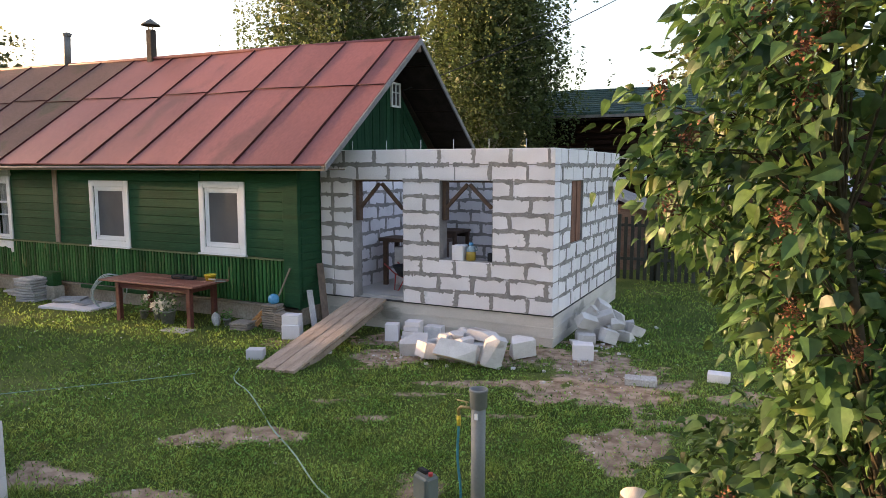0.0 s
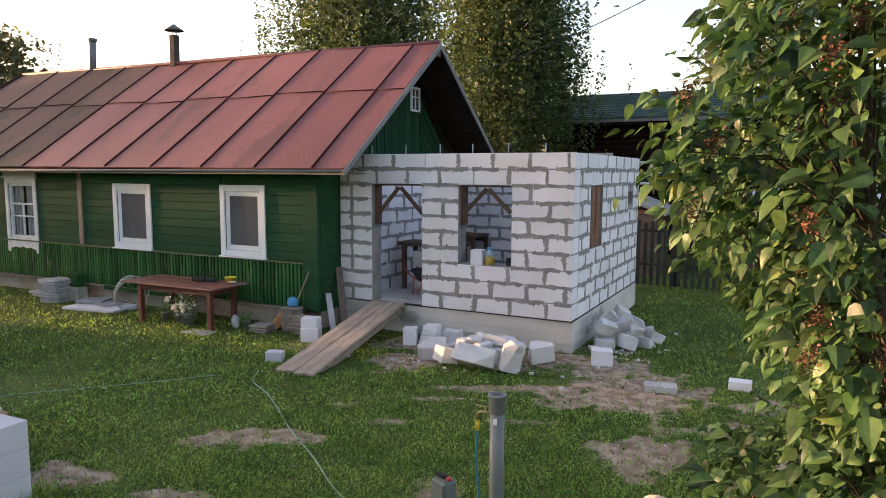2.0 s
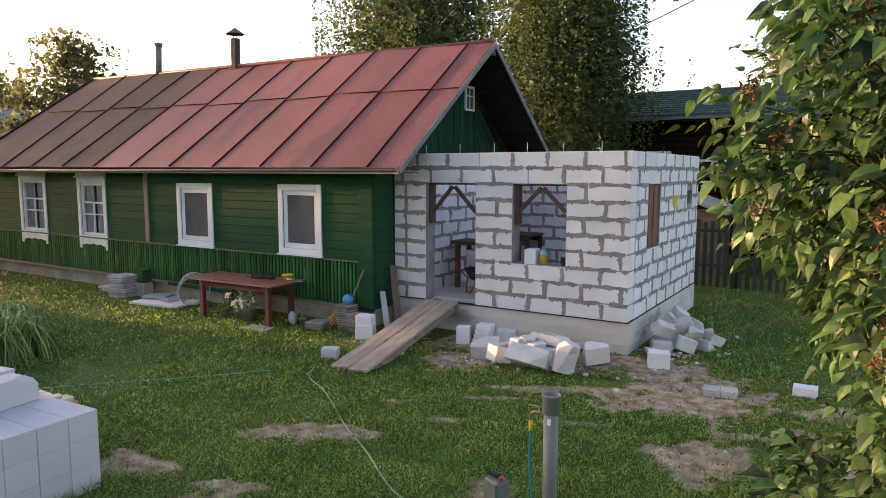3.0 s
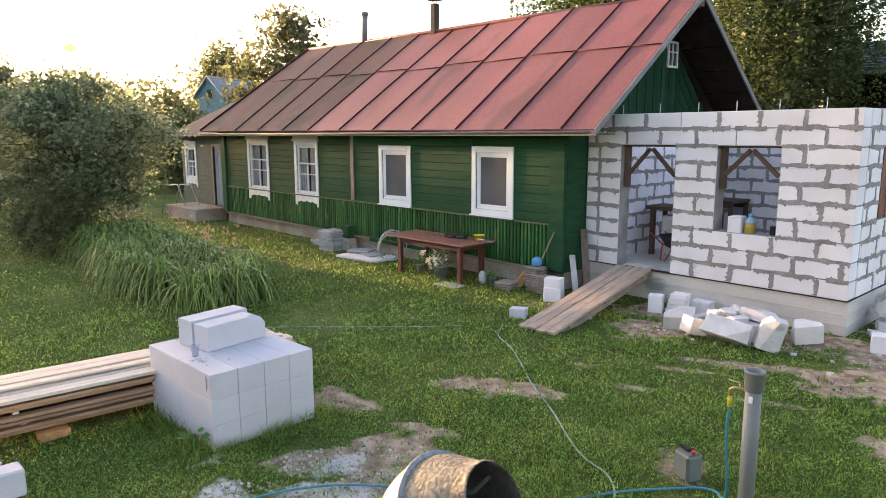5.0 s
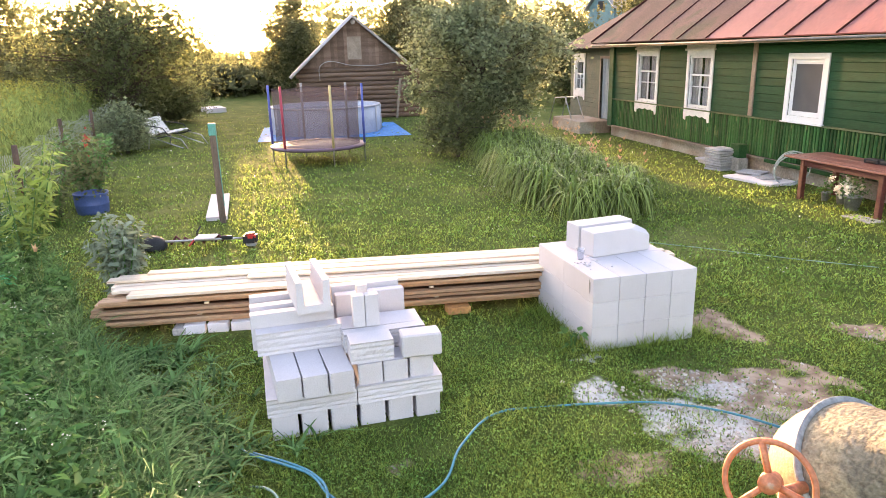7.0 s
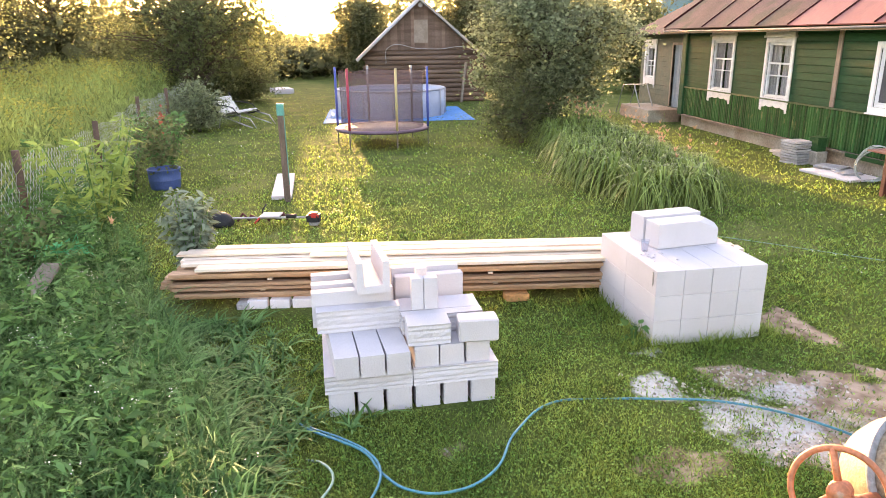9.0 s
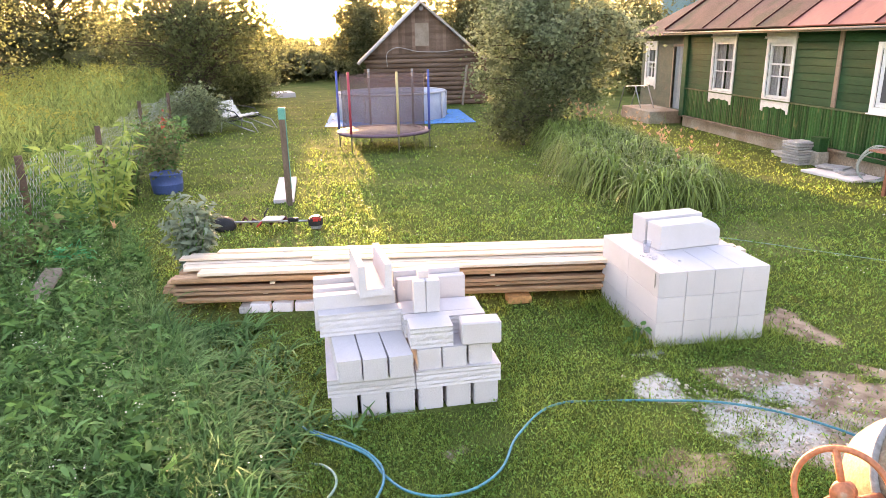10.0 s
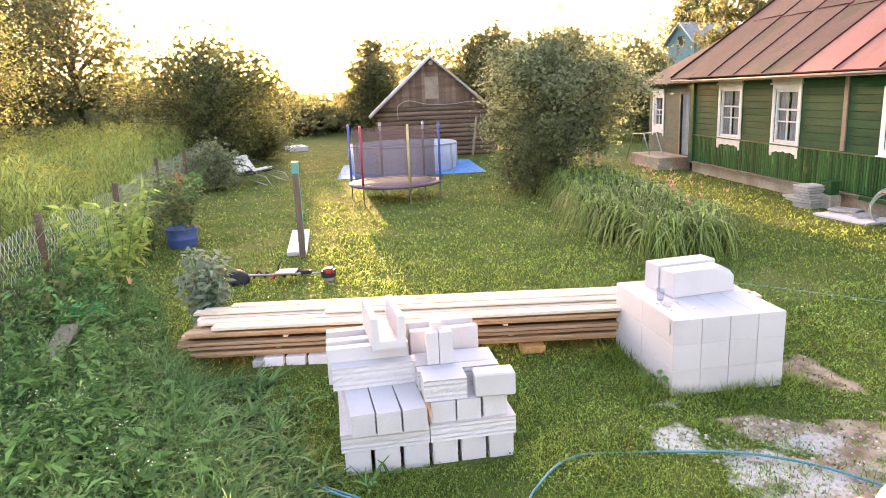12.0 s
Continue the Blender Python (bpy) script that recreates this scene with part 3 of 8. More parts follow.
def flat_face(corners, thick=0.03):
    bm = bmesh.new()
    top = [bm.verts.new(c) for c in corners]
    n = (Vector(corners[1]) - Vector(corners[0])).cross(Vector(corners[2]) - Vector(corners[0])).normalized()
    if n.z < 0:
        n = -n
    low = [bm.verts.new(Vector(c) - n * thick) for c in corners]
    bm.faces.new(top)
    bm.faces.new(low[::-1])
    for k in range(len(top)):
        j = (k + 1) % len(top)
        bm.faces.new((top[k], low[k], low[j], top[j]))
    return bm


for back in (False, True):
    for k in range(6):
        part("sheathing_board", slope_panel(HX1 - 0.06, OVER - 0.004, k / 6 + 0.004, (k + 1) / 6 - 0.004, back, lift=-0.045, thick=0.02), M_SHEATH, roof)
# hipped far end
hip = [Vector((-17.2, RIDGE_Y, ridge_z(-17.2))), roof_at(-17.2, 0), Vector((-18.6, EAVE_F, 2.90)), Vector((-18.6, EAVE_B, 2.90)), roof_at(-17.2, 0, True)]
part("roof_hip", flat_face([hip[0], hip[1], hip[2]]), M_RUST, roof)
part("roof_hip", flat_face([hip[0], hip[2], hip[3]]), M_RUST, roof)
part("roof_hip", flat_face([hip[0], hip[3], hip[4]]), M_RUST, roof)
for k in (0.5,):
    bm = bmesh.new()
    tube(bm, [hip[0] + Vector((0, 0, 0.03)), hip[2] + Vector((0, 0, 0.03))], 0.03, 6)
    part("hip_seam", bm, M_SEAM, roof)
# fascia, gutter board and soffit
part("fascia", soft(boxes(((-18.6, EAVE_F + 0.002, 2.755), (OVER, EAVE_F + 0.03, 2.835))), 0.004), M_OLDWOOD, house, "weathered eaves board")
part("soffit", boxes(((-18.5, EAVE_F + 0.03, 2.77), (OVER - 0.02, HY0 + 0.1, 2.79))), M_BROWN, house)
bm = bmesh.new()
tube(bm, [(-18.6, EAVE_F - 0.02, 2.825), (-11, EAVE_F - 0.02, 2.80), (OVER - 0.05, EAVE_F - 0.02, 2.815)], 0.022, 6)
part("eave_edge", bm, M_EDGE, house)
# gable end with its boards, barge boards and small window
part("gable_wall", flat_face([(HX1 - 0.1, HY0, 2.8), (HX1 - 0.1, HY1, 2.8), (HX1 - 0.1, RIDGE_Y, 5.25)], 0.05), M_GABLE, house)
def under_roof(bm, low_y=None):
    """Trims gable boards to the slopes, the plate and, if given, the edge of the upright boards."""
    rise = (5.25 - 2.8) / (RIDGE_Y - HY0)
    cuts = [((HX1, RIDGE_Y, 5.19), (0, -rise, 1)), ((HX1, RIDGE_Y, 5.19), (0, rise, 1)), ((HX1, 0, 2.85), (0, 0, -1))]
    if low_y is not None:
        cuts.append(((HX1, low_y, 0), (0, -1, 0)))
    for co, no in cuts:
        cut = bmesh.ops.bisect_plane(bm, geom=list(bm.verts) + list(bm.edges) + list(bm.faces), plane_co=co, plane_no=no, clear_outer=True)
        bmesh.ops.contextual_create(bm, geom=[g for g in cut["geom_cut"] if isinstance(g, bmesh.types.BMEdge)])
    return bm


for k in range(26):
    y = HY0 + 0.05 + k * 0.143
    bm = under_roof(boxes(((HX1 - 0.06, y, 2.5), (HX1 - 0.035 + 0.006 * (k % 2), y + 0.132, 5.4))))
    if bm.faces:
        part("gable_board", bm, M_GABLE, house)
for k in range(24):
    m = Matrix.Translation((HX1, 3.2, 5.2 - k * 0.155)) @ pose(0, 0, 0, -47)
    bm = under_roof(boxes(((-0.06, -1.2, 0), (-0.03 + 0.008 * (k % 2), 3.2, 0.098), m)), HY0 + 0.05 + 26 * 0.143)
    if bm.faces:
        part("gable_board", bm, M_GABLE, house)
for back in (False, True):
    p, q = roof_at(OVER, 0, back), roof_at(OVER, 1, back)
    bm = bmesh.new()
    for dz in (0,):
        v = [Vector((OVER + 0.012, p.y, p.z - 0.11)), Vector((OVER + 0.012, p.y, p.z - 0.0)), Vector((OVER + 0.012, q.y, q.z - 0.0)), Vector((OVER + 0.012, q.y, q.z - 0.12))]
        lo = [bm.verts.new(c) for c in v]
        hi = [bm.verts.new(c + Vector((0.03, 0, 0))) for c in v]
        bm.faces.new(lo)
        bm.faces.new(hi[::-1])
        for k in range(4):
            bm.faces.new((lo[k], lo[(k + 1) % 4], hi[(k + 1) % 4], hi[k]))
    part("barge_board", bm, M_EDGE, house, "dull grey sheet metal verge" if not back else "")
gw = part("gable_window", boxes(((HX1 - 0.03, 2.66, 4.10), (HX1 + 0.01, 2.70, 4.62)), ((HX1 - 0.03, 3.0, 4.10), (HX1 + 0.01, 3.04, 4.62)), ((HX1 - 0.03, 2.70, 4.10), (HX1 + 0.01, 3.0, 4.14)), ((HX1 - 0.03, 2.70, 4.58), (HX1 + 0.01, 3.0, 4.62)), ((HX1 - 0.025, 2.84, 4.14), (HX1 + 0.005, 2.86, 4.58)), ((HX1 - 0.025, 2.70, 4.40), (HX1 + 0.005, 3.0, 4.42))), M_OLDWHITE, house, "small white attic window")
part("pane", boxes(((HX1 - 0.028, 2.70, 4.14), (HX1 - 0.02, 3.0, 4.58))), M_DARK, gw)
# horizontal cladding boards
zs, k = BELT + 0.026, 0
while zs < EAVE - 0.06:
    z1 = min(zs + 0.168, EAVE - 0.01)
    holes = [(a, b) for a, b, c, d, _ in WINDOWS if c < z1 and d > zs] + [(HX1 - 0.30, HX1 + 0.1), (HX0 - 0.1, HX0 + 0.26), (-10.93, -10.80)]
    for a, b in spans(HX0, HX1, holes):
        if b - a > 0.03:
            bm = soft(boxes(((a - (a + b) / 2, -0.012, -(z1 - zs) / 2 + 0.003), (b - (a + b) / 2, 0.012, (z1 - zs) / 2 - 0.003))), 0.005)
            piece("plank", data_of("plank", bm, M_GREEN), house, pose((a + b) / 2, HY0 - 0.0145 - 0.003 * random.random(), (zs + z1) / 2, random.uniform(-1.5, 0.5)))
    zs = z1
# vertical battens below the belt
batten = data_of("batten", soft(boxes(((-0.031, -0.02, -0.395), (0.031, 0.02, 0.395))), 0.009), M_GREENV)
x = HX0 + 0.31
while x < HX1 - 0.34:
    piece("batten", batten, house, pose(x, HY0 - 0.021 - 0.008 * random.random(), 0.757, 0, random.uniform(-0.4, 0.4), 0))
    x += 0.088


def carved_apron(w):
    """A cut-out board below an old window: scallops and drops."""
    bm, n = bmesh.new(), 44
    top, low = [], []
    for k in range(n + 1):
        u = k / n
        edge = abs(u - 0.5) * 2
        d = 0.10 + 0.035 * abs(math.sin(u * math.pi * 4)) + (0.10 if edge > 0.86 else 0) - 0.03 * (1 - edge)
        top.append((-w / 2 + w * u, 0.0))
        low.append((-w / 2 + w * u, -d))
    f = [[bm.verts.new((x, y, z)) for x, z in line] for y in (-0.012, 0.012) for line in (top, low)]
    for k in range(n):
        bm.faces.new((f[0][k], f[0][k + 1], f[1][k + 1], f[1][k]))
        bm.faces.new((f[2][k], f[3][k], f[3][k + 1], f[2][k + 1]))
        bm.faces.new((f[1][k], f[1][k + 1], f[3][k + 1], f[3][k]))
    return bm


def window(x0, x1, z0, z1, y, style, parent, name="window"):
    """A window in a wall that faces -y; y is the face of the cladding."""
    w = part(name, bmesh.new(), M_WHITE, parent)
    bar = 0.115
    m = M_WHITE if style == "plastic" else M_OLDWHITE
    zb = z0 if style == "plastic" else z0 + 0.16
    part("casing", soft(boxes(((x0, y - 0.035, zb), (x0 + bar, y, z1)), ((x1 - bar, y - 0.035, zb), (x1, y, z1)), ((x0 + bar, y - 0.035, z1 - bar), (x1 - bar, y, z1)), ((x0 + bar, y - 0.035, zb), (x1 - bar, y, zb + bar))), 0.006), m, w)
    a, b, c, d = x0 + bar, x1 - bar, zb + bar, z1 - bar
    yy = y + 0.035
    f = 0.065
    part("window_frame", soft(boxes(((a, yy - 0.03, c), (a + f, yy + 0.03, d)), ((b - f, yy - 0.03, c), (b, yy + 0.03, d)), ((a + f, yy - 0.03, d - f), (b - f, yy + 0.03, d)), ((a + f, yy - 0.03, c), (b - f, yy + 0.03, c + f))), 0.005), m, w)
    pane = part("pane", boxes(((a + f, yy + 0.004, c + f), (b - f, yy + 0.010, d - f))), M_GLASS, w)
    pane.visible_shadow = False
    if style == "plastic":
        part("sill", soft(boxes(((x0 - 0.02, y - 0.075, zb - 0.025), (x1 + 0.02, y, zb))), 0.004), m, w)
        part("sash", soft(boxes(((a + f, yy - 0.022, c + f), (a + f + 0.03, yy + 0.02, d - f)), ((b - f - 0.03, yy - 0.022, c + f), (b - f, yy + 0.02, d - f)), ((a + f, yy - 0.022, c + f), (b - f, yy + 0.02, c + f + 0.03)), ((a + f, yy - 0.022, d - f - 0.03), (b - f, yy + 0.02, d - f))), 0.003), m, w)
        part("insect_net", boxes(((a + f + 0.03, yy - 0.016, c + f + 0.03), (b - f - 0.03, yy - 0.012, d - f - 0.03))), M_NET, w, "grey insect net")
    else:
        mid, tz = (a + b) / 2, d - 0.48
        part("muntin", soft(boxes(((mid - 0.02, yy - 0.02, c), (mid + 0.02, yy + 0.02, tz)), ((a, yy - 0.02, tz - 0.022), (b, yy + 0.02, tz + 0.022)), ((a, yy - 0.018, (c + tz) / 2 + 0.1), (b, yy + 0.018, (c + tz) / 2 + 0.13))), 0.004), m, w)
        ap = part("apron", carved_apron(x1 - x0), m, w, "white carved apron")
        ap.location = ((x0 + x1) / 2, y - 0.02, zb)
        part("cornice", soft(boxes(((x0 - 0.05, y - 0.08, z1), (x1 + 0.05, y, z1 + 0.05)), ((x0 - 0.02, y - 0.05, z1 + 0.05), (x1 + 0.02, y, z1 + 0.13))), 0.006), m, w)
        bm = bmesh.new()
        n = 30
        rows = [[bm.verts.new((a + (b - a) * k / n, yy + 0.05 + 0.015 * math.sin(k * 1.3), z)) for k in range(n + 1)] for z in (c, d)]
        for k in range(n):
            if not 13 < k < 16:
                bm.faces.new((rows[0][k], rows[0][k + 1], rows[1][k + 1], rows[1][k]))
        part("curtain", bm, M_CURTAIN, w, "pale net curtain")
    return w


for a, b, c, d, style in WINDOWS:
    window(a, b, c, d, HY0 - 0.027, style, house)
# chimneys
M_FLUE = mat("sooty_flue", (0.055, 0.045, 0.04), (0.085, 0.065, 0.055), 4, 0.8, 0.3, 30, spec=0.1)


def chimney(x, z0, z1, cap):
    ob = part("chimney", soft(boxes(((x - 0.085, RIDGE_Y - 0.085, z0), (x + 0.085, RIDGE_Y + 0.085, z1))), 0.01) if cap else tube(bmesh.new(), [(x, RIDGE_Y, z0), (x + 0.05, RIDGE_Y, z1)], 0.085, 14), M_FLUE if cap else M_EDGE, roof, "brown stove pipe with a cowl" if cap else "grey metal flue pipe")
    bm = bmesh.new()
    lathe(bm, [(0.22, z1 + 0.10), (0.24, z1 + 0.11), (0.02, z1 + 0.26), (0.0, z1 + 0.27)] if cap else [(0.10, z1 - 0.04), (0.11, z1), (0.115, z1 + 0.04), (0.02, z1 + 0.07)], 14, Matrix.Translation((x + (0 if cap else 0.05), RIDGE_Y, 0)))
    if cap:
        for s in (-1, 1):
            box(bm, (x + s * 0.07 - 0.01, RIDGE_Y - 0.01, z1), (x + s * 0.07 + 0.01, RIDGE_Y + 0.01, z1 + 0.12))
    part("cowl", bm, M_EDGE, ob)


chimney(-10.95, 5.3, 6.15, True)
chimney(-14.1, 5.4, 6.28, False)

# ---- porch at the far end ----
PY = -0.22
porch = thing("porch", "boarded entrance porch with a faded door", "porch")
PW, PD = (-21.95, -20.95, 1.0, 2.45), (-19.6, -18.55, 0.42, 2.4)
part("wall", holed(bmesh.new(), -22.3, HX0, 0.25, 2.75, PY, PY + 0.16, [(PW[0] + .1, PW[1] - .1, PW[2] + .2, PW[3] - .1), PD]), M_PORCH, porch)
part("wall", boxes(((-22.3, PY + 0.16, 0.25), (-22.14, 4.5, 2.75)), ((-22.14, 4.35, 0.25), (HX0, 4.5, 2.75))), M_PORCH, porch)
bm = bmesh.new()
for k in range(15):
    for a, b in spans(-22.3, HX0 - 0.04, [h[:2] for h in (PW, PD) if h[2] < 0.42 + k * 0.16 and h[3] > 0.26 + k * 0.16]):
        box(bm, (a, PY - 0.03, 0.26 + k * 0.16), (b, PY - 0.002, 0.26 + k * 0.16 + 0.152))
part("boarding", bm, M_PORCH, porch)
window(*PW, PY - 0.03, "carved", porch)
door = part("door", soft(boxes(((PD[0], PY + 0.03, PD[2]), (PD[1], PY + 0.08, PD[3]))), 0.004), M_BLUEDOOR, porch, "faded blue plank door")
part("door_frame", boxes(((PD[0] - 0.08, PY - 0.05, PD[2]), (PD[0], PY + 0.02, PD[3] + 0.08)), ((PD[1], PY - 0.05, PD[2]), (PD[1] + 0.08, PY + 0.02, PD[3] + 0.08)), ((PD[0], PY - 0.05, PD[3]), (PD[1], PY + 0.02, PD[3] + 0.08))), M_OLDWOOD, porch)
for k in range(1, 5):
    x = PD[0] + k * (PD[1] - PD[0]) / 5
    part("door_board_joint", boxes(((x - 0.012, PY + 0.02, PD[2]), (x + 0.012, PY + 0.031, PD[3]))), M_BLUEDOOR, door)
proof = part("roof", flat_face([(-22.6, -0.75, 2.72), (-18.3, -0.75, 2.78), (-18.3, 2.2, 4.6), (-20.6, 2.2, 4.5)]), M_RUST, porch)
part("roof_side", flat_face([(-22.6, -0.75, 2.72), (-20.6, 2.2, 4.5), (-22.6, 5.0, 2.72)]), M_RUST, proof)
part("roof_back", flat_face([(-18.3, 5.0, 2.72), (-22.6, 5.0, 2.72), (-20.6, 2.2, 4.5), (-18.3, 2.2, 4.6)]), M_RUST, proof)
steps = thing("doorstep", "concrete porch landing with a bent pipe rail", "doorstep")
part("landing", soft(boxes(((-21.2, -1.35, -0.1), (-18.7, PY - 0.04, 0.40)), ((-21.7, -1.2, -0.1), (-21.2, PY - 0.04, 0.20))), 0.02), M_PLINTH, steps)
bm = bmesh.new()
for y in (-1.25, -0.8):
    tube(bm, [(-21.9, y, 0.05), (-21.3, y, 1.05), (-20.3, y, 1.12), (-19.7, y, 0.42)], 0.02, 6)
part("rail", bm, M_METAL, steps)

# ---- the extension of aerated blocks ----
COURSE, FLOOR = 0.262, 0.5
TOP = FLOOR + 10 * COURSE
AX0, AY1, TH = HX1 + 0.045, 4.62, 0.3


def block_wall(name, u0, u1, d0, d1, holes, axis, label, faces, courses=10, first=0.0, joint=0.014):
    """A wall of laid blocks: a recessed mortar core with openings, each block, and squeezed-out mortar."""
    core = new(name, data_of(name, holed(bmesh.new(), u0 + 0.012, u1 - 0.012, FLOOR + 0.006, FLOOR + courses * COURSE - 0.012, d0 + 0.012, d1 - 0.012, holes, axis), M_MORTAR))
    tagged(core, label, "wall", kind="structure")
    rnd = random.Random(name)
    strips = bmesh.new()
    verts = []

    def place(u, d, z):
        return Vector((u, d, z)) if axis == "x" else Vector((d, u, z))

    def smear(p0, p1, dirn, face, out):
        """A ragged ribbon of mortar along a joint, proud of the blocks."""
        length = (p1[0] - p0[0]) if dirn == "u" else (p1[1] - p0[1])
        n = max(2, int(length / 0.022))
        prev = None
        seed = rnd.random() * 100
        for k in range(n + 1):
            t = k / n
            wob = noise.noise((seed + t * length * 5, p0[0] * 3, p0[1] * 3))
            a = 0.017 + 0.030 * max(0, wob + 0.15) + rnd.random() * 0.011 + (rnd.uniform(0.01, 0.025) if rnd.random() < 0.06 else 0)
            b = 0.016 + 0.038 * max(0, noise.noise((seed + 50 + t * length * 6, p0[0], p0[1])) + 0.15) + rnd.random() * 0.014 + (rnd.uniform(0.012, 0.04) if rnd.random() < 0.09 else 0)
            if dirn == "u":
                q = [place(p0[0] + t * length, face + out * 0.0065, p0[1] + a), place(p0[0] + t * length, face + out * 0.0065, p0[1] - b)]
            else:
                q = [place(p0[0] + a, face + out * 0.0062, p0[1] + t * length), place(p0[0] - b, face + out * 0.0062, p0[1] + t * length)]
            row = [strips.verts.new(v) for v in q] + [strips.verts.new(v - place(0, out * 0.009, 0)) for v in q]
            if prev:
                strips.faces.new((prev[0], row[0], row[1], prev[1]))
                strips.faces.new((prev[2], row[2], row[0], prev[0]))
                strips.faces.new((prev[1], row[1], row[3], prev[3]))
            prev = row

    for c in range(courses):
        za, zb = FLOOR + c * COURSE, FLOOR + (c + 1) * COURSE
        gone = [(h[0], h[1]) for h in holes if h[2] < zb - 0.03 and h[3] > za + 0.03]
        for a, b in spans(u0, u1, gone):
            cuts, at = [a], u0 - 1.2 + first + (0.3125 if c % 2 else 0.0) + rnd.uniform(-0.05, 0.05)
            while at < b:
                if at > a + 0.09 and at < b - 0.09:
                    cuts.append(at)
                at += 0.625
            if name == "wall_front" and a == u0 and b < u0 + 1:
                cuts = [a, a + 0.268 + rnd.uniform(-0.008, 0.008)]
            cuts.append(b)
            for p, q in zip(cuts, cuts[1:]):
                w = q - p - joint
                size = (w, d1 - d0, COURSE - joint) if axis == "x" else (d1 - d0, w, COURSE - joint)
                o = piece("block", block_mesh(size, M_BLOCK), core, Matrix.Translation(place((p + q) / 2, (d0 + d1) / 2 + rnd.uniform(-0.003, 0.003), (za + zb) / 2)))
                for face, out in faces:
                    if q < b - 0.01 and rnd.random() < 0.95:
                        smear((q, za + 0.02), (q, zb - 0.02), "z", face, out)
            for face, out in faces:
                if c:
                    gone_low = [(h[0], h[1]) for h in holes if h[2] < za - 0.03 and h[3] > za - 0.1]
                    for aa, bb in spans(a, b, gone_low):
                        at = aa + 0.005
                        while at < bb - 0.1:
                            run = min(bb - 0.005, at + rnd.uniform(0.25, 1.3))
                            smear((at, za), (run, za), "u", face, out)
                            at = run + (rnd.uniform(0.02, 0.16) if rnd.random() < 0.5 else 0)
    tagged(part("mortar", strips, M_MORTAR, core, "squeezed-out grey mortar"), kind="stuff")
    return core


H8 = FLOOR + 8 * COURSE
block_wall("wall_front", AX0, 0.0, 0.0, TH, [(-3.68, -2.67, FLOOR - 0.01, H8), (-1.97, -1.03, FLOOR + 3 * COURSE, H8)], "x", "unplastered white aerated block wall with grey mortar", [(0.0, -1), (TH, 1)], first=0.15)
block_wall("wall_east", TH + 0.002, AY1, -TH, 0.0, [(0.93, 1.70, FLOOR + 4 * COURSE, H8), (3.65, 4.12, FLOOR + 6.4 * COURSE, FLOOR + 7.4 * COURSE)], "y", "aerated block side wall with a boarded window opening", [(0.0, 1), (-TH, -1)], first=0.05)
block_wall("wall_west", TH + 0.002, AY1, AX0, AX0 + TH, [(3.0, 3.9, FLOOR - 0.01, H8)], "y", "inner aerated block wall", [(AX0 + TH, 1)], first=0.2)
block_wall("wall_back", AX0 + TH + 0.002, -TH - 0.002, AY1 - TH, AY1, [], "x", "aerated block back wall", [(AY1 - TH, -1)], first=0.1)
found = tagged(new("foundation", data_of("foundation", soft(boxes(((AX0, 0.02, -0.15), (0.01, AY1, FLOOR - 0.006))), 0.01), M_CONCRETE)), "board-marked concrete foundation with a dark damp course", "foundation", kind="structure")
bm = bmesh.new()
for z in (0.14, 0.30):
    box(bm, (AX0, 0.008, z), (0.022, 0.02, z + 0.012))
    box(bm, (0.01, 0.02, z), (0.022, AY1, z + 0.012))
part("board_mark", bm, M_CONCRETE, found)
part("damp_course", boxes(((AX0, -0.012, FLOOR - 0.006), (0.014, 0.1, FLOOR + 0.004)), ((-0.1, 0.1, FLOOR - 0.006), (0.014, AY1, FLOOR + 0.004))), M_BLACK, found, "black roofing felt strip")
part("floor_slab", boxes(((AX0 + TH, TH, FLOOR - 0.006), (-TH, AY1 - TH, FLOOR + 0.02))), M_CONCRETE, found)
# rods standing out of the top course
for k, x in enumerate((-3.77, -3.07, -2.40, -1.79, -1.16, -0.53)):
    rod = thing("anchor_rod", "thin steel anchor rod standing out of the block wall", "rod", pose(x, 0.15, TOP - 0.05), "anchor rods", bm=tube(bmesh.new(), [(0, 0, 0), (0.004, 0, 0.1), (0.002, 0.003, 0.20)], 0.008, 6), material=M_METAL)


def timber(p, q, w=0.09, t=0.04, name="brace", parent=None, material=None):
    """A sawn board between two places."""
    p, q = Vector(p), Vector(q)
    d = q - p
    m = Matrix.Translation((p + q) / 2) @ d.to_track_quat("Z", "Y").to_matrix().to_4x4()
    return part(name, soft(boxes(((-w / 2, -t / 2, -d.length / 2), (w / 2, t / 2, d.length / 2), m)), 0.004), material or M_BROWN, parent)


for x0, x1, low in ((-3.68, -2.67, H8 - 0.72), (-1.97, -1.03, H8 - 0.66)):
    prop = thing("lintel_prop", "brown timber props with two braces under a lintel", "prop", group="lintel props")
    mid = (x0 + x1) / 2
    timber((x0 + 0.04, 0.16, low), (x0 + 0.04, 0.16, H8 - 0.03), 0.07, 0.12, "post", prop)
    timber((x1 - 0.04, 0.24, low), (x1 - 0.04, 0.24, H8 - 0.03), 0.06, 0.08, "post", prop)
    timber((x0 + 0.02, 0.15, H8 - 0.02), (x1 - 0.02, 0.15, H8 - 0.012), 0.2, 0.022, "head_board", prop)
    timber((x0 + 0.08, 0.13, low + 0.22), (mid - 0.02, 0.13, H8 - 0.06), 0.05, 0.06, "brace", prop)
    timber((x1 - 0.06, 0.13, low + 0.22), (mid + 0.02, 0.13, H8 - 0.06), 0.05, 0.06, "brace", prop)
shutter = thing("window_boarding", "brown upright boards closing a window opening", "boarding")
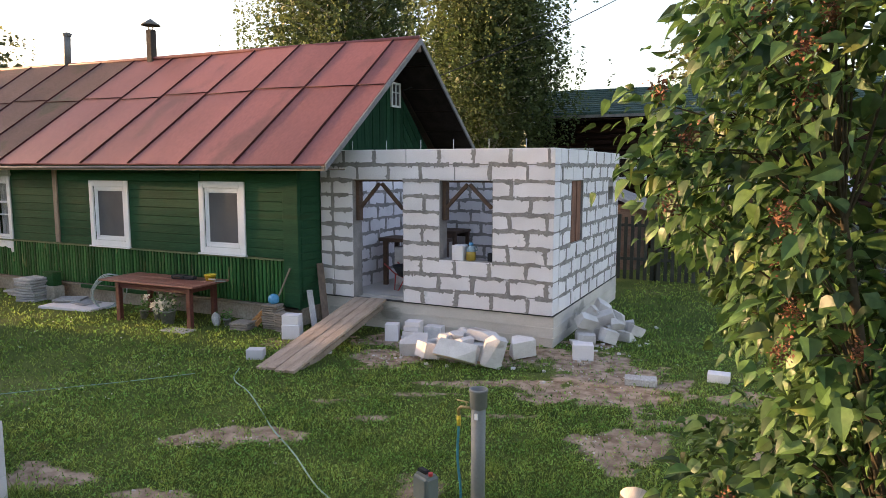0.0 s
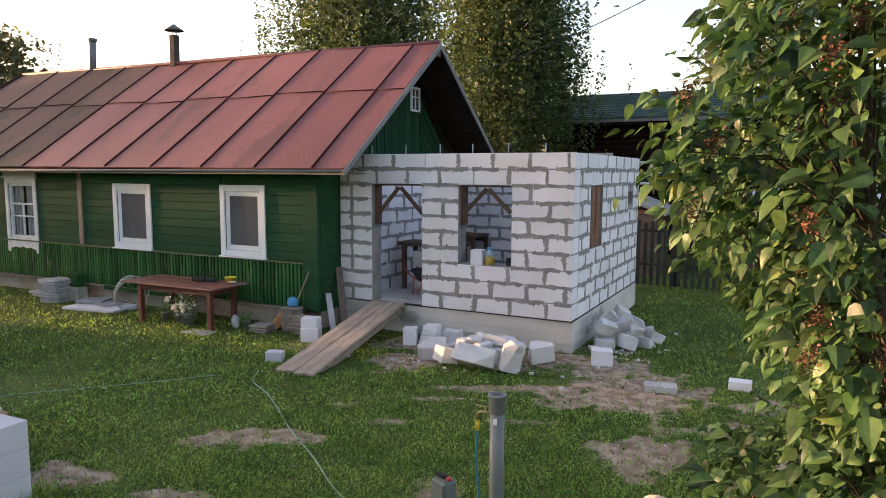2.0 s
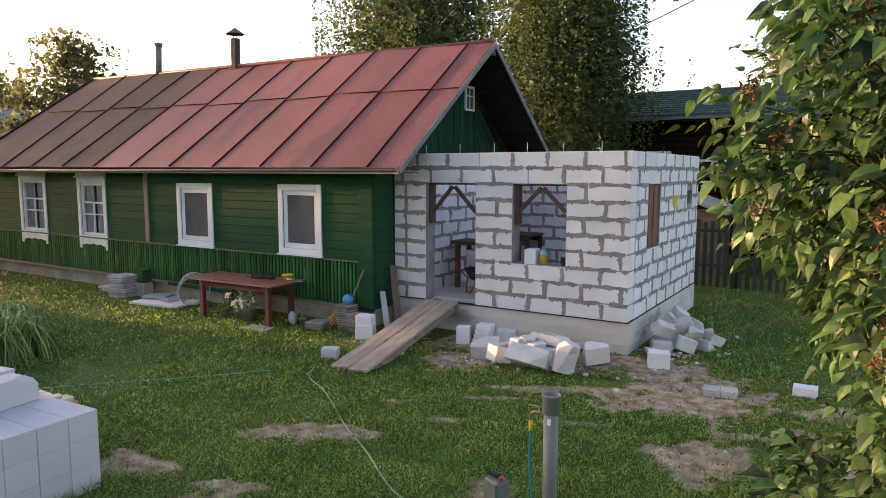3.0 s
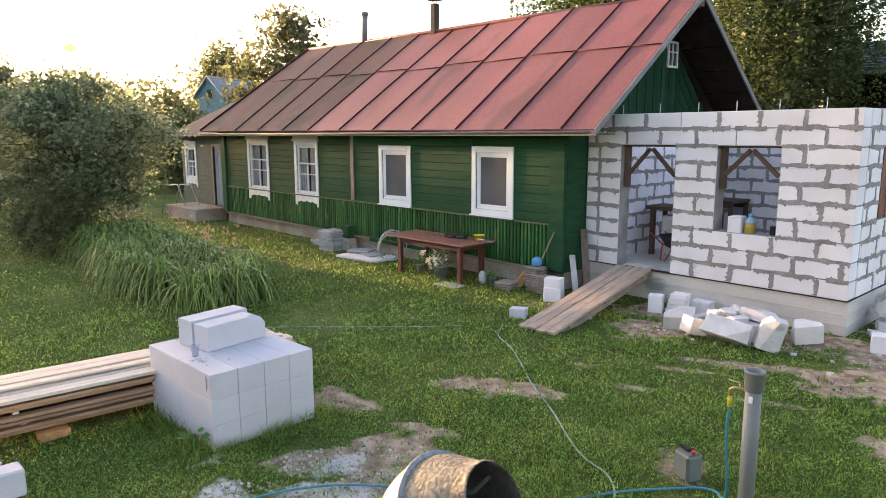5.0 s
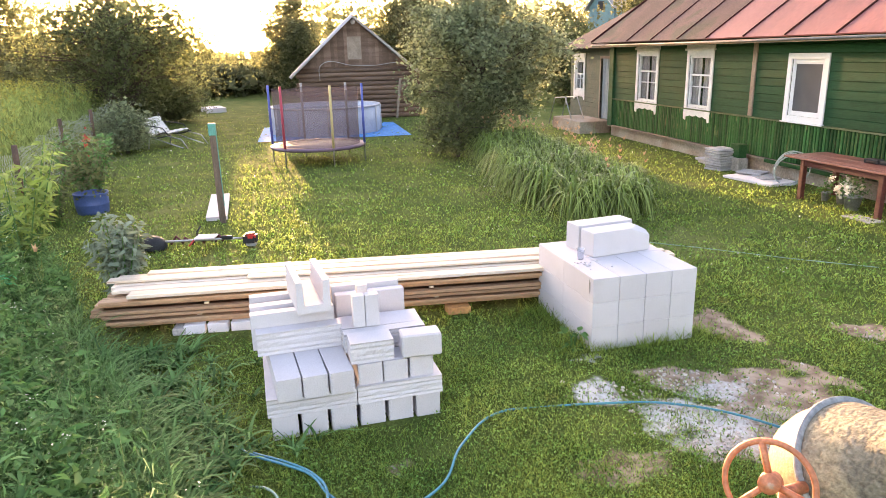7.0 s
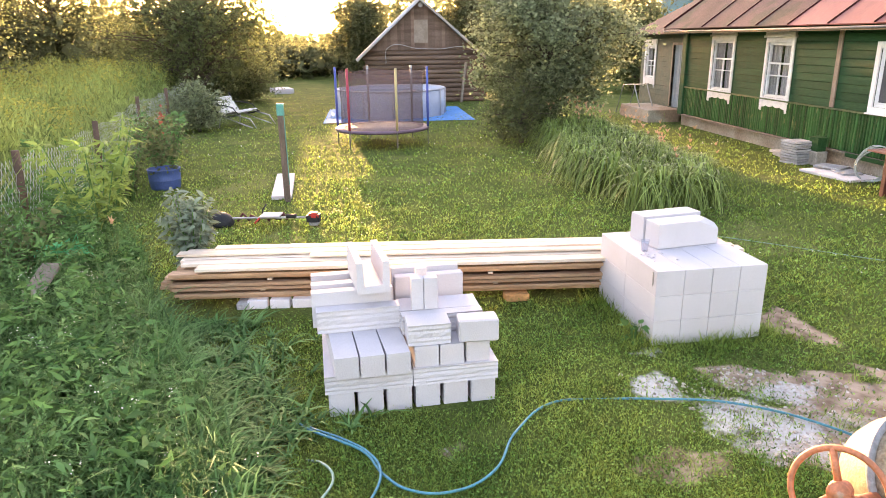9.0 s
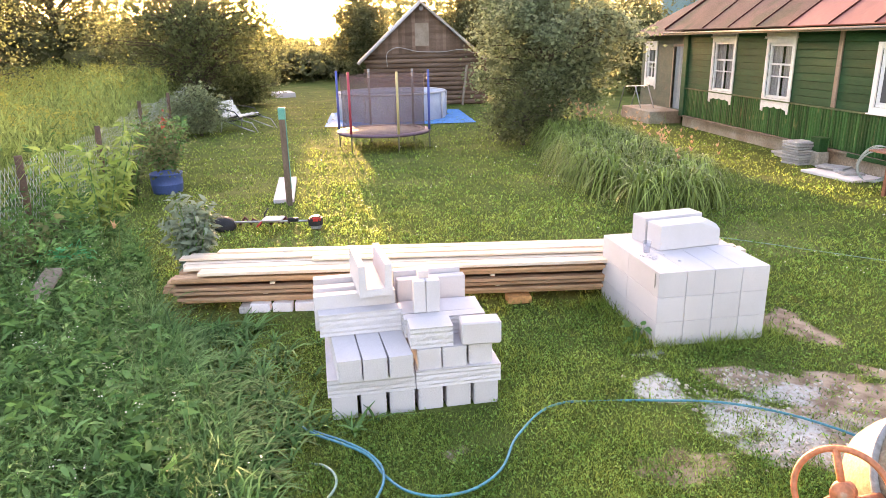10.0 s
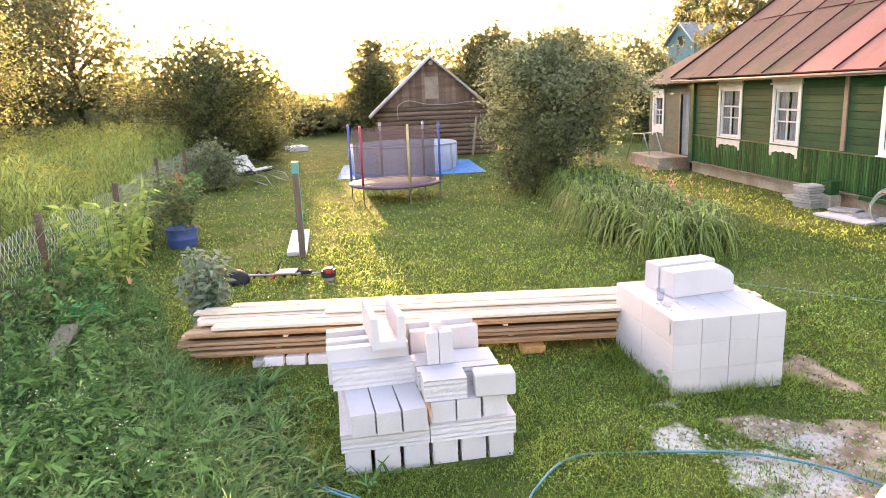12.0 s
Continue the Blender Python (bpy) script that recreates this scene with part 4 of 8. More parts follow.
for k in range(5):
    part("plank", soft(boxes(((-0.075, 0.94 + k * 0.152, FLOOR + 4 * COURSE + 0.005), (-0.045 + 0.012 * (k % 2), 1.085 + k * 0.152, H8 - 0.01))), 0.004), mat("boarding_wood" + "abcde"[k], (0.25, 0.105, 0.062), (0.13, 0.055, 0.035), 4, 0.8, 0.3, 30, stretch=(4, 4, 0.6)), shutter)

# ---- loose blocks ----
def loose_block(x, y, z, size, rz=0, rx=0, ry=0, label="white aerated concrete block", group="loose blocks", material=None, bevel=0.007):
    """A block that rests with its lowest point at z."""
    m = pose(0, 0, 0, rx, ry, rz)
    low = min((m @ Vector((sx * size[0] / 2, sy * size[1] / 2, sz * size[2] / 2))).z for sx in (-1, 1) for sy in (-1, 1) for sz in (-1, 1))
    ob = new("aerated_block", block_mesh(size, material or M_BLOCKNEW, bevel))
    ob.matrix_basis = Matrix.Translation((x, y, z - low)) @ m
    return tagged(ob, label, "block", group)


def rough_block(size, seed):
    """A block with one long side split open in rough ledges."""
    rnd = random.Random(seed)
    bm = bmesh.new()
    L, W, H = size
    n, k = 14, 9
    grid = [[bm.verts.new((-L / 2 + L * i / n, -W / 2 + (0.006 * noise.noise((i * 0.5 + seed, j * 2.6, 1)) + 0.008 * (0.5 + 0.5 * math.sin(j * 2.4 + 0.6 * noise.noise((i * 0.4, seed, 0)))) + 0.004 * rnd.random() if 0 < j < k else 0.0), -H / 2 + H * j / k)) for j in range(k + 1)] for i in range(n + 1)]
    for i in range(n):
        for j in range(k):
            bm.faces.new((grid[i][j], grid[i + 1][j], grid[i + 1][j + 1], grid[i][j + 1]))
    bk = [bm.verts.new(p) for p in ((-L / 2, W / 2, -H / 2), (L / 2, W / 2, -H / 2), (L / 2, W / 2, H / 2), (-L / 2, W / 2, H / 2))]
    bm.faces.new((bk[0], bk[3], bk[2], bk[1]))
    bm.faces.new([g[0] for g in grid][::-1] + [bk[0], bk[1]])
    bm.faces.new([g[k] for g in grid] + [bk[2], bk[3]])
    bm.faces.new(grid[0] + [bk[3], bk[0]])
    bm.faces.new(grid[n][::-1] + [bk[1], bk[2]])
    return data_of("rough_block", bm, M_BLOCKNEW)


# the neat cube of blocks fresh from the pallet: four across, two deep, three high
BW, BL, BH = 0.268, 0.645, 0.2385
CUBE = pose(-2.572, -7.905, 0, 0, 0, 3.0)
pallet_label = "clean white aerated block in a neat cube on the lawn"


def on_cube(ob):
    ob.matrix_basis = CUBE @ ob.matrix_basis
    return ob


for lay in range(3):
    for i in range(2):
        for j in range(4):
            on_cube(loose_block(-BL * (i + 0.5), BW * (j + 0.5), lay * BH, (BL - 0.003 - 0.002 * random.random(), BW - 0.002 - 0.002 * random.random(), BH - 0.0015), random.uniform(-0.2, 0.2), label=pallet_label, group="cube of new blocks", bevel=0.004))
zt = 3 * BH
on_cube(loose_block(-1.023, 0.571, zt, (0.23, 0.66, 0.268), 7.5, label="white aerated block lying on top of the cube", group="blocks on the cube", bevel=0.004))
worn = boxes(((-0.1175, -0.34, -0.125), (0.1175, 0.34, 0.125)))
for co, no in (((0.1175, 0.34, 0.03), (0.55, 0.35, 0.9)), ((-0.1, 0.34, 0.07), (0.0, 0.5, 0.9))):
    cut = bmesh.ops.bisect_plane(worn, geom=list(worn.verts) + list(worn.edges) + list(worn.faces), plane_co=co, plane_no=no, clear_outer=True)
    bmesh.ops.contextual_create(worn, geom=[g for g in cut["geom_cut"] if isinstance(g, bmesh.types.BMEdge)])
on_cube(thing("aerated_block", "chipped white aerated block with a worn end", "block", pose(-0.769, 0.621, zt + 0.126, 0, 0, 7.5), "blocks on the cube", bm=soft(worn, 0.006), material=M_BLOCKNEW))
for k in range(26):
    a, r = random.uniform(0, 6.3), abs(random.gauss(0, 0.10))
    s = random.uniform(0.008, 0.026)
    on_cube(loose_block(-0.44 + r * math.cos(a), 0.14 + 0.8 * r * math.sin(a), zt, (s, s * 0.8, s * 0.6), random.uniform(0, 180), label="white crumb of aerated concrete", group="crumbs", bevel=0.003))
thing("block_stamp", "faded dark print on a block face", "print", CUBE, bm=boxes(((-0.075, -0.004, 0.555), (-0.068, 0.0, 0.69)), ((-0.058, -0.004, 0.575), (-0.054, 0.0, 0.67))), material=M_STEEL)
cup = thing("plastic_cup", "clear plastic cup standing on the cube of blocks", "cup", CUBE @ pose(-0.60, 0.16, 3 * BH))
bm = bmesh.new()
lathe(bm, [(0, 0), (0.03, 0), (0.042, 0.11), (0.045, 0.112), (0.040, 0.108), (0.028, 0.004), (0, 0.004)], 16)
part("beaker", bm, glass_mat("clear_plastic", (0.9, 0.92, 0.95), 0.12), cup)

# the second, half used stack
SW, SL = 0.218, 0.63
STACK = pose(-1.72, -10.777, 0, 0, 0, 4.4)
Z1, Z2, Z3 = 0.188, 0.335, 0.505
stack_label = "white aerated block in a half used stack"


def on_stack(ob):
    ob.matrix_basis = STACK @ ob.matrix_basis
    return ob


def stretch_block(x, y, z, L=SL, W=SW, H=0.19, rz=0, seed=0, label="split-faced white aerated block in a half used stack"):
    """A block along y whose rough side looks towards +x."""
    ob = new("aerated_block", rough_block((L, W, H - 0.004), seed))
    ob.matrix_basis = STACK @ pose(x, y, z + H / 2, 0, 0, 90 + rz)
    return tagged(ob, label, "block", "half used stack")


def saw_block(size, seed):
    """A block whose front upright edges are ragged from the saw."""
    bm = bmesh.new()
    L, W, H = size
    r = random.Random(seed)
    n = 9
    rows = []
    for k in range(n + 1):
        z = -H / 2 + H * k / n
        a, b = (0.010 * (k % 2) + 0.005 * r.random() for _ in (0, 1))
        rows.append([bm.verts.new(p) for p in ((-L / 2, -W / 2, z), (L / 2 - 0.006, -W / 2 + 0.3 * a, z), (L / 2, -W / 2 + 0.008 + a, z), (L / 2, W / 2 - 0.008 - b, z), (L / 2 - 0.006, W / 2 - 0.3 * b, z), (-L / 2, W / 2, z))])
    for p, q in zip(rows, rows[1:]):
        for k in range(6):
            bm.faces.new((p[k], p[(k + 1) % 6], q[(k + 1) % 6], q[k]))
    bm.faces.new(rows[0][::-1])
    bm.faces.new(rows[-1])
    return data_of("saw_block", bm, M_BLOCKNEW)


def header_block(x, y, z, H, rz, seed, W=SW):
    ob = new("aerated_block", saw_block((SL - 0.004, W, H - 0.003), seed))
    ob.matrix_basis = STACK @ pose(x - SL / 2, y, z + H / 2, 0, 0, rz)
    return tagged(ob, stack_label, "block", "half used stack")


for j in range(6):
    for i in range(2):
        header_block(random.uniform(-0.008, 0.012) - SL * i, SW * (j + 0.5), 0.0, Z1, random.uniform(-0.8, 0.8), 10 * i + j, SW - 0.024)
for i in range(2):
    for j in range(3):
        header_block(0.07 + random.uniform(-0.006, 0.006) - SL * i, 0.166 + 0.19 * j - 0.023 - 0.04 * i, Z2, Z3 - Z2, 3.6 + random.uniform(-0.5, 0.5), 30 + 10 * i + j, 0.183)
        header_block(-0.012 + random.uniform(-0.012, 0.012) - SL * i, 0.76 + 0.199 * j, Z2, Z3 - Z2 - 0.002, random.uniform(-0.8, 0.8), 60 + 10 * i + j, 0.188)
for i in range(6):
    for j in range(2):
        stretch_block(0.008 - SW * (i + 0.5), 0.32 + 0.665 * j, Z1, L=0.658, H=Z2 - Z1, seed=3 * i + j, rz=random.uniform(-0.5, 0.5))
stretch_block(-0.465, 0.288, Z3, L=0.655, W=0.13, H=0.185, seed=40, rz=1.0)
for x, h in ((-0.575, 0.295), (-0.765, 0.293), (-1.0, 0.295)):
    on_stack(loose_block(x, 0.253, Z3, (0.085, 0.65, h), 1.2, label="thin white block set on edge in the stack", group="half used stack", bevel=0.004))
stretch_block(-0.128, 0.79, Z3, L=0.325, H=0.168, seed=60, rz=-1)
on_stack(loose_block(-0.072, 1.168, Z3, (0.18, 0.305, 0.178), -4, 0, -2, label="skewed white block hanging over the stack's edge", group="half used stack", bevel=0.012))
stretch_block(-0.296, 0.932, Z3, L=0.64, W=0.105, H=0.155, seed=71)
stretch_block(-0.49, 0.930, Z3, L=0.645, W=0.27, H=0.156, seed=72, rz=-1.5)
on_stack(loose_block(-0.755, 0.905, Z3, (0.085, 0.58, 0.315), 1, label=stack_label, group="half used stack"))
on_stack(loose_block(-0.90, 0.89, Z3, (0.085, 0.58, 0.345), 0, label=stack_label, group="half used stack"))
for x, y, w, h in ((-0.385, 0.752, 0.096, 0.262), (-0.38, 0.857, 0.108, 0.262), (-0.49, 0.80, 0.085, 0.31)):
    on_stack(loose_block(x, y, Z3 + 0.156, (0.075, w, h), random.uniform(-2, 2), label="white offcut block standing upright on the stack", group="half used stack", bevel=0.004))
bm = bmesh.new()
prof = [(-0.13, 0), (0.13, 0), (0.13, 0.255), (0.078, 0.255), (0.072, 0.062), (-0.072, 0.062), (-0.08, 0.255), (-0.13, 0.255)]
fr, bk = ([bm.verts.new((x, y, z)) for y, z in prof] for x in (0.31, -0.31))
for k in range(8):
    bm.faces.new((fr[k], fr[(k + 1) % 8], bk[(k + 1) % 8], bk[k]))
for r in (fr, bk):
    bm.faces.new((r[0], r[1], r[4], r[5]))
    bm.faces.new((r[1], r[2], r[3], r[4]))
    bm.faces.new((r[0], r[5], r[6], r[7]))
thing("lintel_block", "white U-shaped aerated lintel block on the stack", "block", STACK @ pose(-0.73, 0.398, Z3 + 0.298, 0, 0, 4.0), bm=bm, material=M_BLOCKNEW)

# ---- stack of fresh boards on bearers ----
B0, B1 = Vector((-4.42, -12.45, 0)), Vector((-4.05, -6.45, 0))
bdir = (B1 - B0).normalized()
bang = math.degrees(math.atan2(bdir.y, bdir.x)) - 90
side = Vector((bdir.y, -bdir.x, 0))
for k, u in enumerate((0.7, 2.9, 4.9)):
    loose_block(*(B0 + bdir * u).to_2d(), 0.0, (0.75, 0.14, 0.07), bang, label="pale brick bearer under the board stack", group="bearers", material=M_PLASTER)
for k in range(6):
    loose_block(*(B0 + bdir * (0.85 + 0.235 * k) + side * 0.32).to_2d(), 0.0, (0.10, 0.21, 0.10), bang + random.uniform(-4, 4), label="white painted brick under the board stack", group="bricks under boards", material=M_BLOCK)
loose_block(*(B0 + bdir * 3.6 + side * 0.30).to_2d(), 0.0, (0.16, 0.26, 0.08), bang + 5, label="red-brown brick under the board stack", group="bricks under boards", material=M_ORANGEWOOD)
board_z = 0.10
rnd = random.Random(5)
for lay in range(7):
    th = 0.046
    if lay in (2, 4, 6):
        for u in (0.95, 3.4, 5.3):
            loose_block(*(B0 + bdir * (u + rnd.uniform(-.1, .1)) + side * 0.02).to_2d(), board_z, (0.60, 0.05, 0.022), bang, label="thin spacer batten between boards", group="spacers", material=M_NEWWOOD, bevel=0.002)
        board_z += 0.0225
    at = -0.30
    while at < 0.28:
        w = rnd.choice((0.11, 0.14, 0.16))
        L = 6.0 + rnd.uniform(-0.12, 0.12) - (0.25 if lay == 6 and at > 0.1 else 0)
        # shaded brown for lower layers, light-struck pale pine for the top one
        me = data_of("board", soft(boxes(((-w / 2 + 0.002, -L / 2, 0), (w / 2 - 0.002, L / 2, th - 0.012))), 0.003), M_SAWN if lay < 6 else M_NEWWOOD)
        ob = new("board", me)
        c = B0 + bdir * (3.0 + rnd.uniform(-0.12, 0.12)) + side * (at + w / 2 + rnd.uniform(-0.035, 0.035))
        ob.matrix_basis = pose(c.x, c.y, board_z, 0, 0, bang + rnd.uniform(-0.12, 0.12))
        tagged(ob, "fresh sawn pine board in a stack", "board", "board stack")
        at += w
    board_z += th
for at, L, off, w in ((-0.22, 5.6, 0.1, 0.12), (-0.06, 5.9, -0.1, 0.14), (0.12, 4.6, 0.7, 0.10)):
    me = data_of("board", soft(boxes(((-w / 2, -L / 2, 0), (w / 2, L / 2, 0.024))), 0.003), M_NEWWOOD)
    ob = new("board", me)
    c = B0 + bdir * (3.0 + off) + side * at
    ob.matrix_basis = pose(c.x, c.y, board_z, 0, 0, bang + rnd.uniform(-1.0, 1.0))
    tagged(ob, "fresh sawn pine board lying on top of the stack", "board", "board stack")

# ---- ramp, rubble and offcuts by the extension ----
ramp = thing("plank_ramp", "worn plank ramp leading up to the door opening", "ramp")
r0, r1 = Vector((-3.05, -2.92, 0.03)), Vector((-3.28, -0.08, 0.52))
rd = (r1 - r0)
rside = Vector((rd.y, -rd.x, 0)).normalized()
rm = Matrix.Translation((r0 + r1) / 2) @ Matrix((rside, rd.normalized(), rside.cross(rd.normalized()))).transposed().to_4x4()
for k in range(4):
    x = -0.315 + k * 0.158
    ln = rd.length / 2 + rnd.uniform(-0.06, 0.04)
    part("plank", soft(boxes(((x, -ln, -0.02), (x + 0.15, ln, 0.018 + 0.004 * (k % 2)), rm)), 0.004), M_PLANKRAMP, ramp)
for u in (-0.35, 0.0, 0.42):
    part("cleat", soft(boxes(((-0.31, u * rd.length - 0.05, -0.062), (0.31, u * rd.length + 0.05, -0.02), rm)), 0.004), M_OLDWOOD, ramp)
part("bearer", soft(boxes(((-0.27, -rd.length / 2 + 0.2, -0.15), (-0.19, rd.length / 2 - 0.05, -0.062), rm)), 0.004), M_OLDWOOD, ramp)
part("bearer", soft(boxes(((0.19, -rd.length / 2 + 0.2, -0.15), (0.27, rd.length / 2 - 0.05, -0.062), rm)), 0.004), M_OLDWOOD, ramp)


def shard(size, seed):
    """A broken lump of block: a box with corners knocked off."""
    r = random.Random(seed)
    bm = bmesh.new()
    box(bm, [-v / 2 for v in size], [v / 2 for v in size])
    for _ in range(2):
        n = Vector((r.uniform(-1, 1), r.uniform(-1, 1), r.uniform(-0.4, 1))).normalized()
        reach = max((v.co.dot(n) for v in bm.verts))
        geom = list(bm.verts) + list(bm.edges) + list(bm.faces)
        cut = bmesh.ops.bisect_plane(bm, geom=geom, plane_co=n * reach * r.uniform(0.45, 0.75), plane_no=n, clear_outer=True)
        edges = [g for g in cut["geom_cut"] if isinstance(g, bmesh.types.BMEdge)]
        bmesh.ops.contextual_create(bm, geom=edges)
    bmesh.ops.bevel(bm, geom=list(bm.edges), offset=0.005, segments=1, affect="EDGES", clamp_overlap=True)
    return data_of("broken_block", bm, M_DUSTY)


def rubble(x, y, z, size, rx, ry, rz, seed, group):
    me = shard(size, seed)
    m = pose(0, 0, 0, rx, ry, rz)
    low = min((m @ v.co).z for v in me.vertices)
    ob = new("broken_block", me)
    ob.matrix_basis = Matrix.Translation((x, y, z - low)) @ m
    return tagged(ob, "broken white aerated block, chipped and dusty", "block", group)


G1, G2 = "rubble at the front", "rubble by the side wall"
for n, (x, y, z, s, rx, ry, rz) in enumerate([
        (-1.78, -1.25, 0.0, (0.42, 0.30, 0.25), 12, 0, 25), (-1.45, -1.42, 0.0, (0.28, 0.25, 0.22), 0, 15, 60), (-0.98, -1.50, 0.0, (0.66, 0.24, 0.25), -28, 8, 8), (-0.42, -1.42, 0.0, (0.28, 0.20, 0.42), 4, 14, 30),
        (-0.78, -1.05, 0.0, (0.60, 0.28, 0.25), 6, 0, 12), (-0.25, -0.72, 0.0, (0.36, 0.26, 0.26), 10, -8, 38), (-1.25, -1.0, 0.0, (0.45, 0.28, 0.25), 0, 0, 80), (-1.02, -0.98, 0.24, (0.32, 0.20, 0.12), 5, 9, 15), (-1.28, -1.12, 0.24, (0.3, 0.24, 0.10), 0, -4, -30),
        (-0.70, -0.98, 0.25, (0.55, 0.26, 0.14), -6, 3, -6), (-1.6, -0.95, 0.0, (0.3, 0.22, 0.2), 0, 0, 50), (-0.95, -1.25, 0.24, (0.26, 0.16, 0.10), 12, 0, 60), (-1.12, -1.15, 0.30, (0.22, 0.18, 0.06), 9, 4, 20)]):
    rubble(x, y, z, s, rx, ry, rz, n + 1, G1)
loose_block(-2.50, -0.66, 0.0, (0.22, 0.20, 0.28), 20, label="white block leaning by the foundation", group=G1, material=M_BLOCK)
for k in range(4):
    loose_block(-2.20 + 0.015 * k, -0.55, 0.085 * k, (0.28 - 0.01 * k, 0.22, 0.082), 5 * k - 6, label="thin dusty slab in a small pile", group="slab pile by the foundation", material=M_BLOCK)
loose_block(-1.92, -0.28, 0.0, (0.30, 0.20, 0.22), 4, label="white block by the foundation", group=G1, material=M_BLOCK)
for n, (x, y, z, s, rx, ry, rz) in enumerate([
        (0.45, 0.30, 0.0, (0.34, 0.26, 0.24), 0, 0, 20), (0.40, 0.75, 0.0, (0.45, 0.26, 0.25), 0, 0, 60), (0.78, 0.62, 0.0, (0.32, 0.25, 0.25), 0, 18, 30), (1.0, 1.05, 0.0, (0.38, 0.26, 0.2), 0, 0, -20), (0.6, 1.15, 0.0, (0.45, 0.28, 0.25), 5, 0, 10),
        (0.38, 0.55, 0.23, (0.36, 0.26, 0.25), 30, 18, 45), (0.62, 0.95, 0.23, (0.42, 0.24, 0.22), 20, -22, 10), (0.85, 1.25, 0.18, (0.30, 0.22, 0.22), -15, 28, 0), (0.42, 1.05, 0.28, (0.34, 0.25, 0.25), 35, 10, 75), (0.50, 1.30, 0.40, (0.32, 0.22, 0.2), 15, 30, 20), (1.15, 1.35, 0.0, (0.3, 0.2, 0.2), 0, 22, 40),
        (0.28, 0.62, 0.0, (0.25, 0.2, 0.2), 0, 0, 10), (0.9, 0.85, 0.22, (0.26, 0.18, 0.2), 34, 0, 15), (0.72, 1.55, 0.2, (0.22, 0.2, 0.2), 20, 20, 70), (0.85, 1.7, 0.0, (0.4, 0.3, 0.25), 0, 0, 15), (0.3, 0.15, 0.0, (0.24, 0.16, 0.12), 0, 6, 35)]):
    rubble(0.06 + 0.86 * x, 0.1 + 0.88 * y, 0.82 * z, tuple(0.82 * v for v in s), rx, ry, rz, n + 30, G2)
loose_block(0.58, -0.36, 0.0, (0.30, 0.24, 0.23), 18, label="whole white block on bare soil", group=G2, material=M_BLOCK)
for k, (x, y) in enumerate(((1.47, -1.24), (1.67, -1.20))):
    loose_block(x, y, 0.0, (0.20, 0.22, 0.09), 12, label="dusty flat block on trodden soil", group="flat blocks", material=M_PLASTER)
loose_block(2.48, -0.66, 0.0, (0.28, 0.20, 0.12), 2, label="dusty flat block in the grass", group="flat blocks", material=M_BLOCK)
loose_block(-3.76, -2.50, 0.0, (0.25, 0.18, 0.15), 25, label="small white block on the lawn", group="lawn blocks", material=M_BLOCKNEW)
rnd2 = random.Random(9)
for k in range(70):
    a, b = (rnd2.gauss(-1.1, 0.8), rnd2.gauss(-1.35, 0.3)) if k % 2 else (rnd2.gauss(0.75, 0.45), rnd2.gauss(0.6, 0.7))
    if b < -0.1 or a > 0.1:
        s = rnd2.uniform(0.02, 0.07)
        rubble(a, b, swell(a, b), (s, s * 0.8, s * 0.5), 0, 0, rnd2.uniform(0, 180), 100 + k, "block crumbs on the soil")

# stones and crumbs trodden into the bare soil
bits = bmesh.new()
for k in range(900):
    cx, cy, rx, ry, amount, lie = rnd2.choice(BARE[:2] + BARE[2:3] * 2 + BARE[6:10] * 3 + BARE[14:17] * 4 + LIME[:4] * 2)
    x, y = cx + rx * rnd2.gauss(0, 0.5), cy + ry * rnd2.gauss(0, 0.5)
    r = rnd2.uniform(0.005, 0.017)
    m = Matrix.Translation((x, y, swell(x, y) + 0.2 * r)) @ pose(0, 0, 0, rnd2.uniform(0, 60), rnd2.uniform(0, 60), rnd2.uniform(0, 180))
    box(bits, (-r, -0.7 * r, -0.5 * r), (r, 0.7 * r, 0.5 * r), m)
tagged(thing("pebbles", "small stones and crumbs trodden into bare soil", "pebbles", bm=bits, material=mat("pebble", (0.37, 0.30, 0.25), (0.50, 0.44, 0.39), 6, 0.9, 0.2, 60, island=0.4)), kind="stuff")

# ---- along the house front ----
table = thing("garden_table", "red-brown painted wooden table against the house", "table")
tm = pose(-7.05, -1.22, 0, 0, 0, 2.5)
for k in range(5):
    part("tabletop_board", soft(boxes(((-1.13, -0.46 + k * 0.186, 0.725), (1.13, -0.277 + k * 0.186, 0.757 + 0.003 * (k % 2)), tm)), 0.005), M_TABLETOP, table)
for x, y in ((-0.70, -0.38), (0.98, -0.38), (-0.72, 0.36), (0.85, 0.36)):
    part("leg", soft(boxes(((x - 0.045, y - 0.045, 0), (x + 0.045, y + 0.045, 0.72), tm)), 0.008), M_TABLE, table)
for lo, hi in (((-0.66, -0.40, 0.62), (0.94, -0.37, 0.722)), ((-0.66, 0.34, 0.62), (0.81, 0.37, 0.722)), ((-0.74, -0.34, 0.62), (-0.71, 0.32, 0.722)), ((0.93, -0.34, 0.62), (0.96, 0.32, 0.722))):
    part("apron", boxes((lo, hi, tm)), M_TABLE, table)
drill = thing("tool_case", "dark power tool case lying on the table", "tool case", pose(-6.72, -1.05, 0.765, 0, 0, 6))
part("case", soft(boxes(((-0.22, -0.08, 0), (0.05, 0.08, 0.07)), ((0.06, -0.06, 0), (0.26, 0.07, 0.06))), 0.012), M_BLACK, drill)
part("grip", soft(boxes(((-0.15, -0.10, 0.02), (0.0, -0.082, 0.045))), 0.005), M_BROWN, drill)
tub = thing("yellow_tub", "small yellow plastic tub on the table", "tub", pose(-6.16, -0.95, 0.765), bm=bmesh.new(), material=M_YELLOW)
bm = bmesh.new()
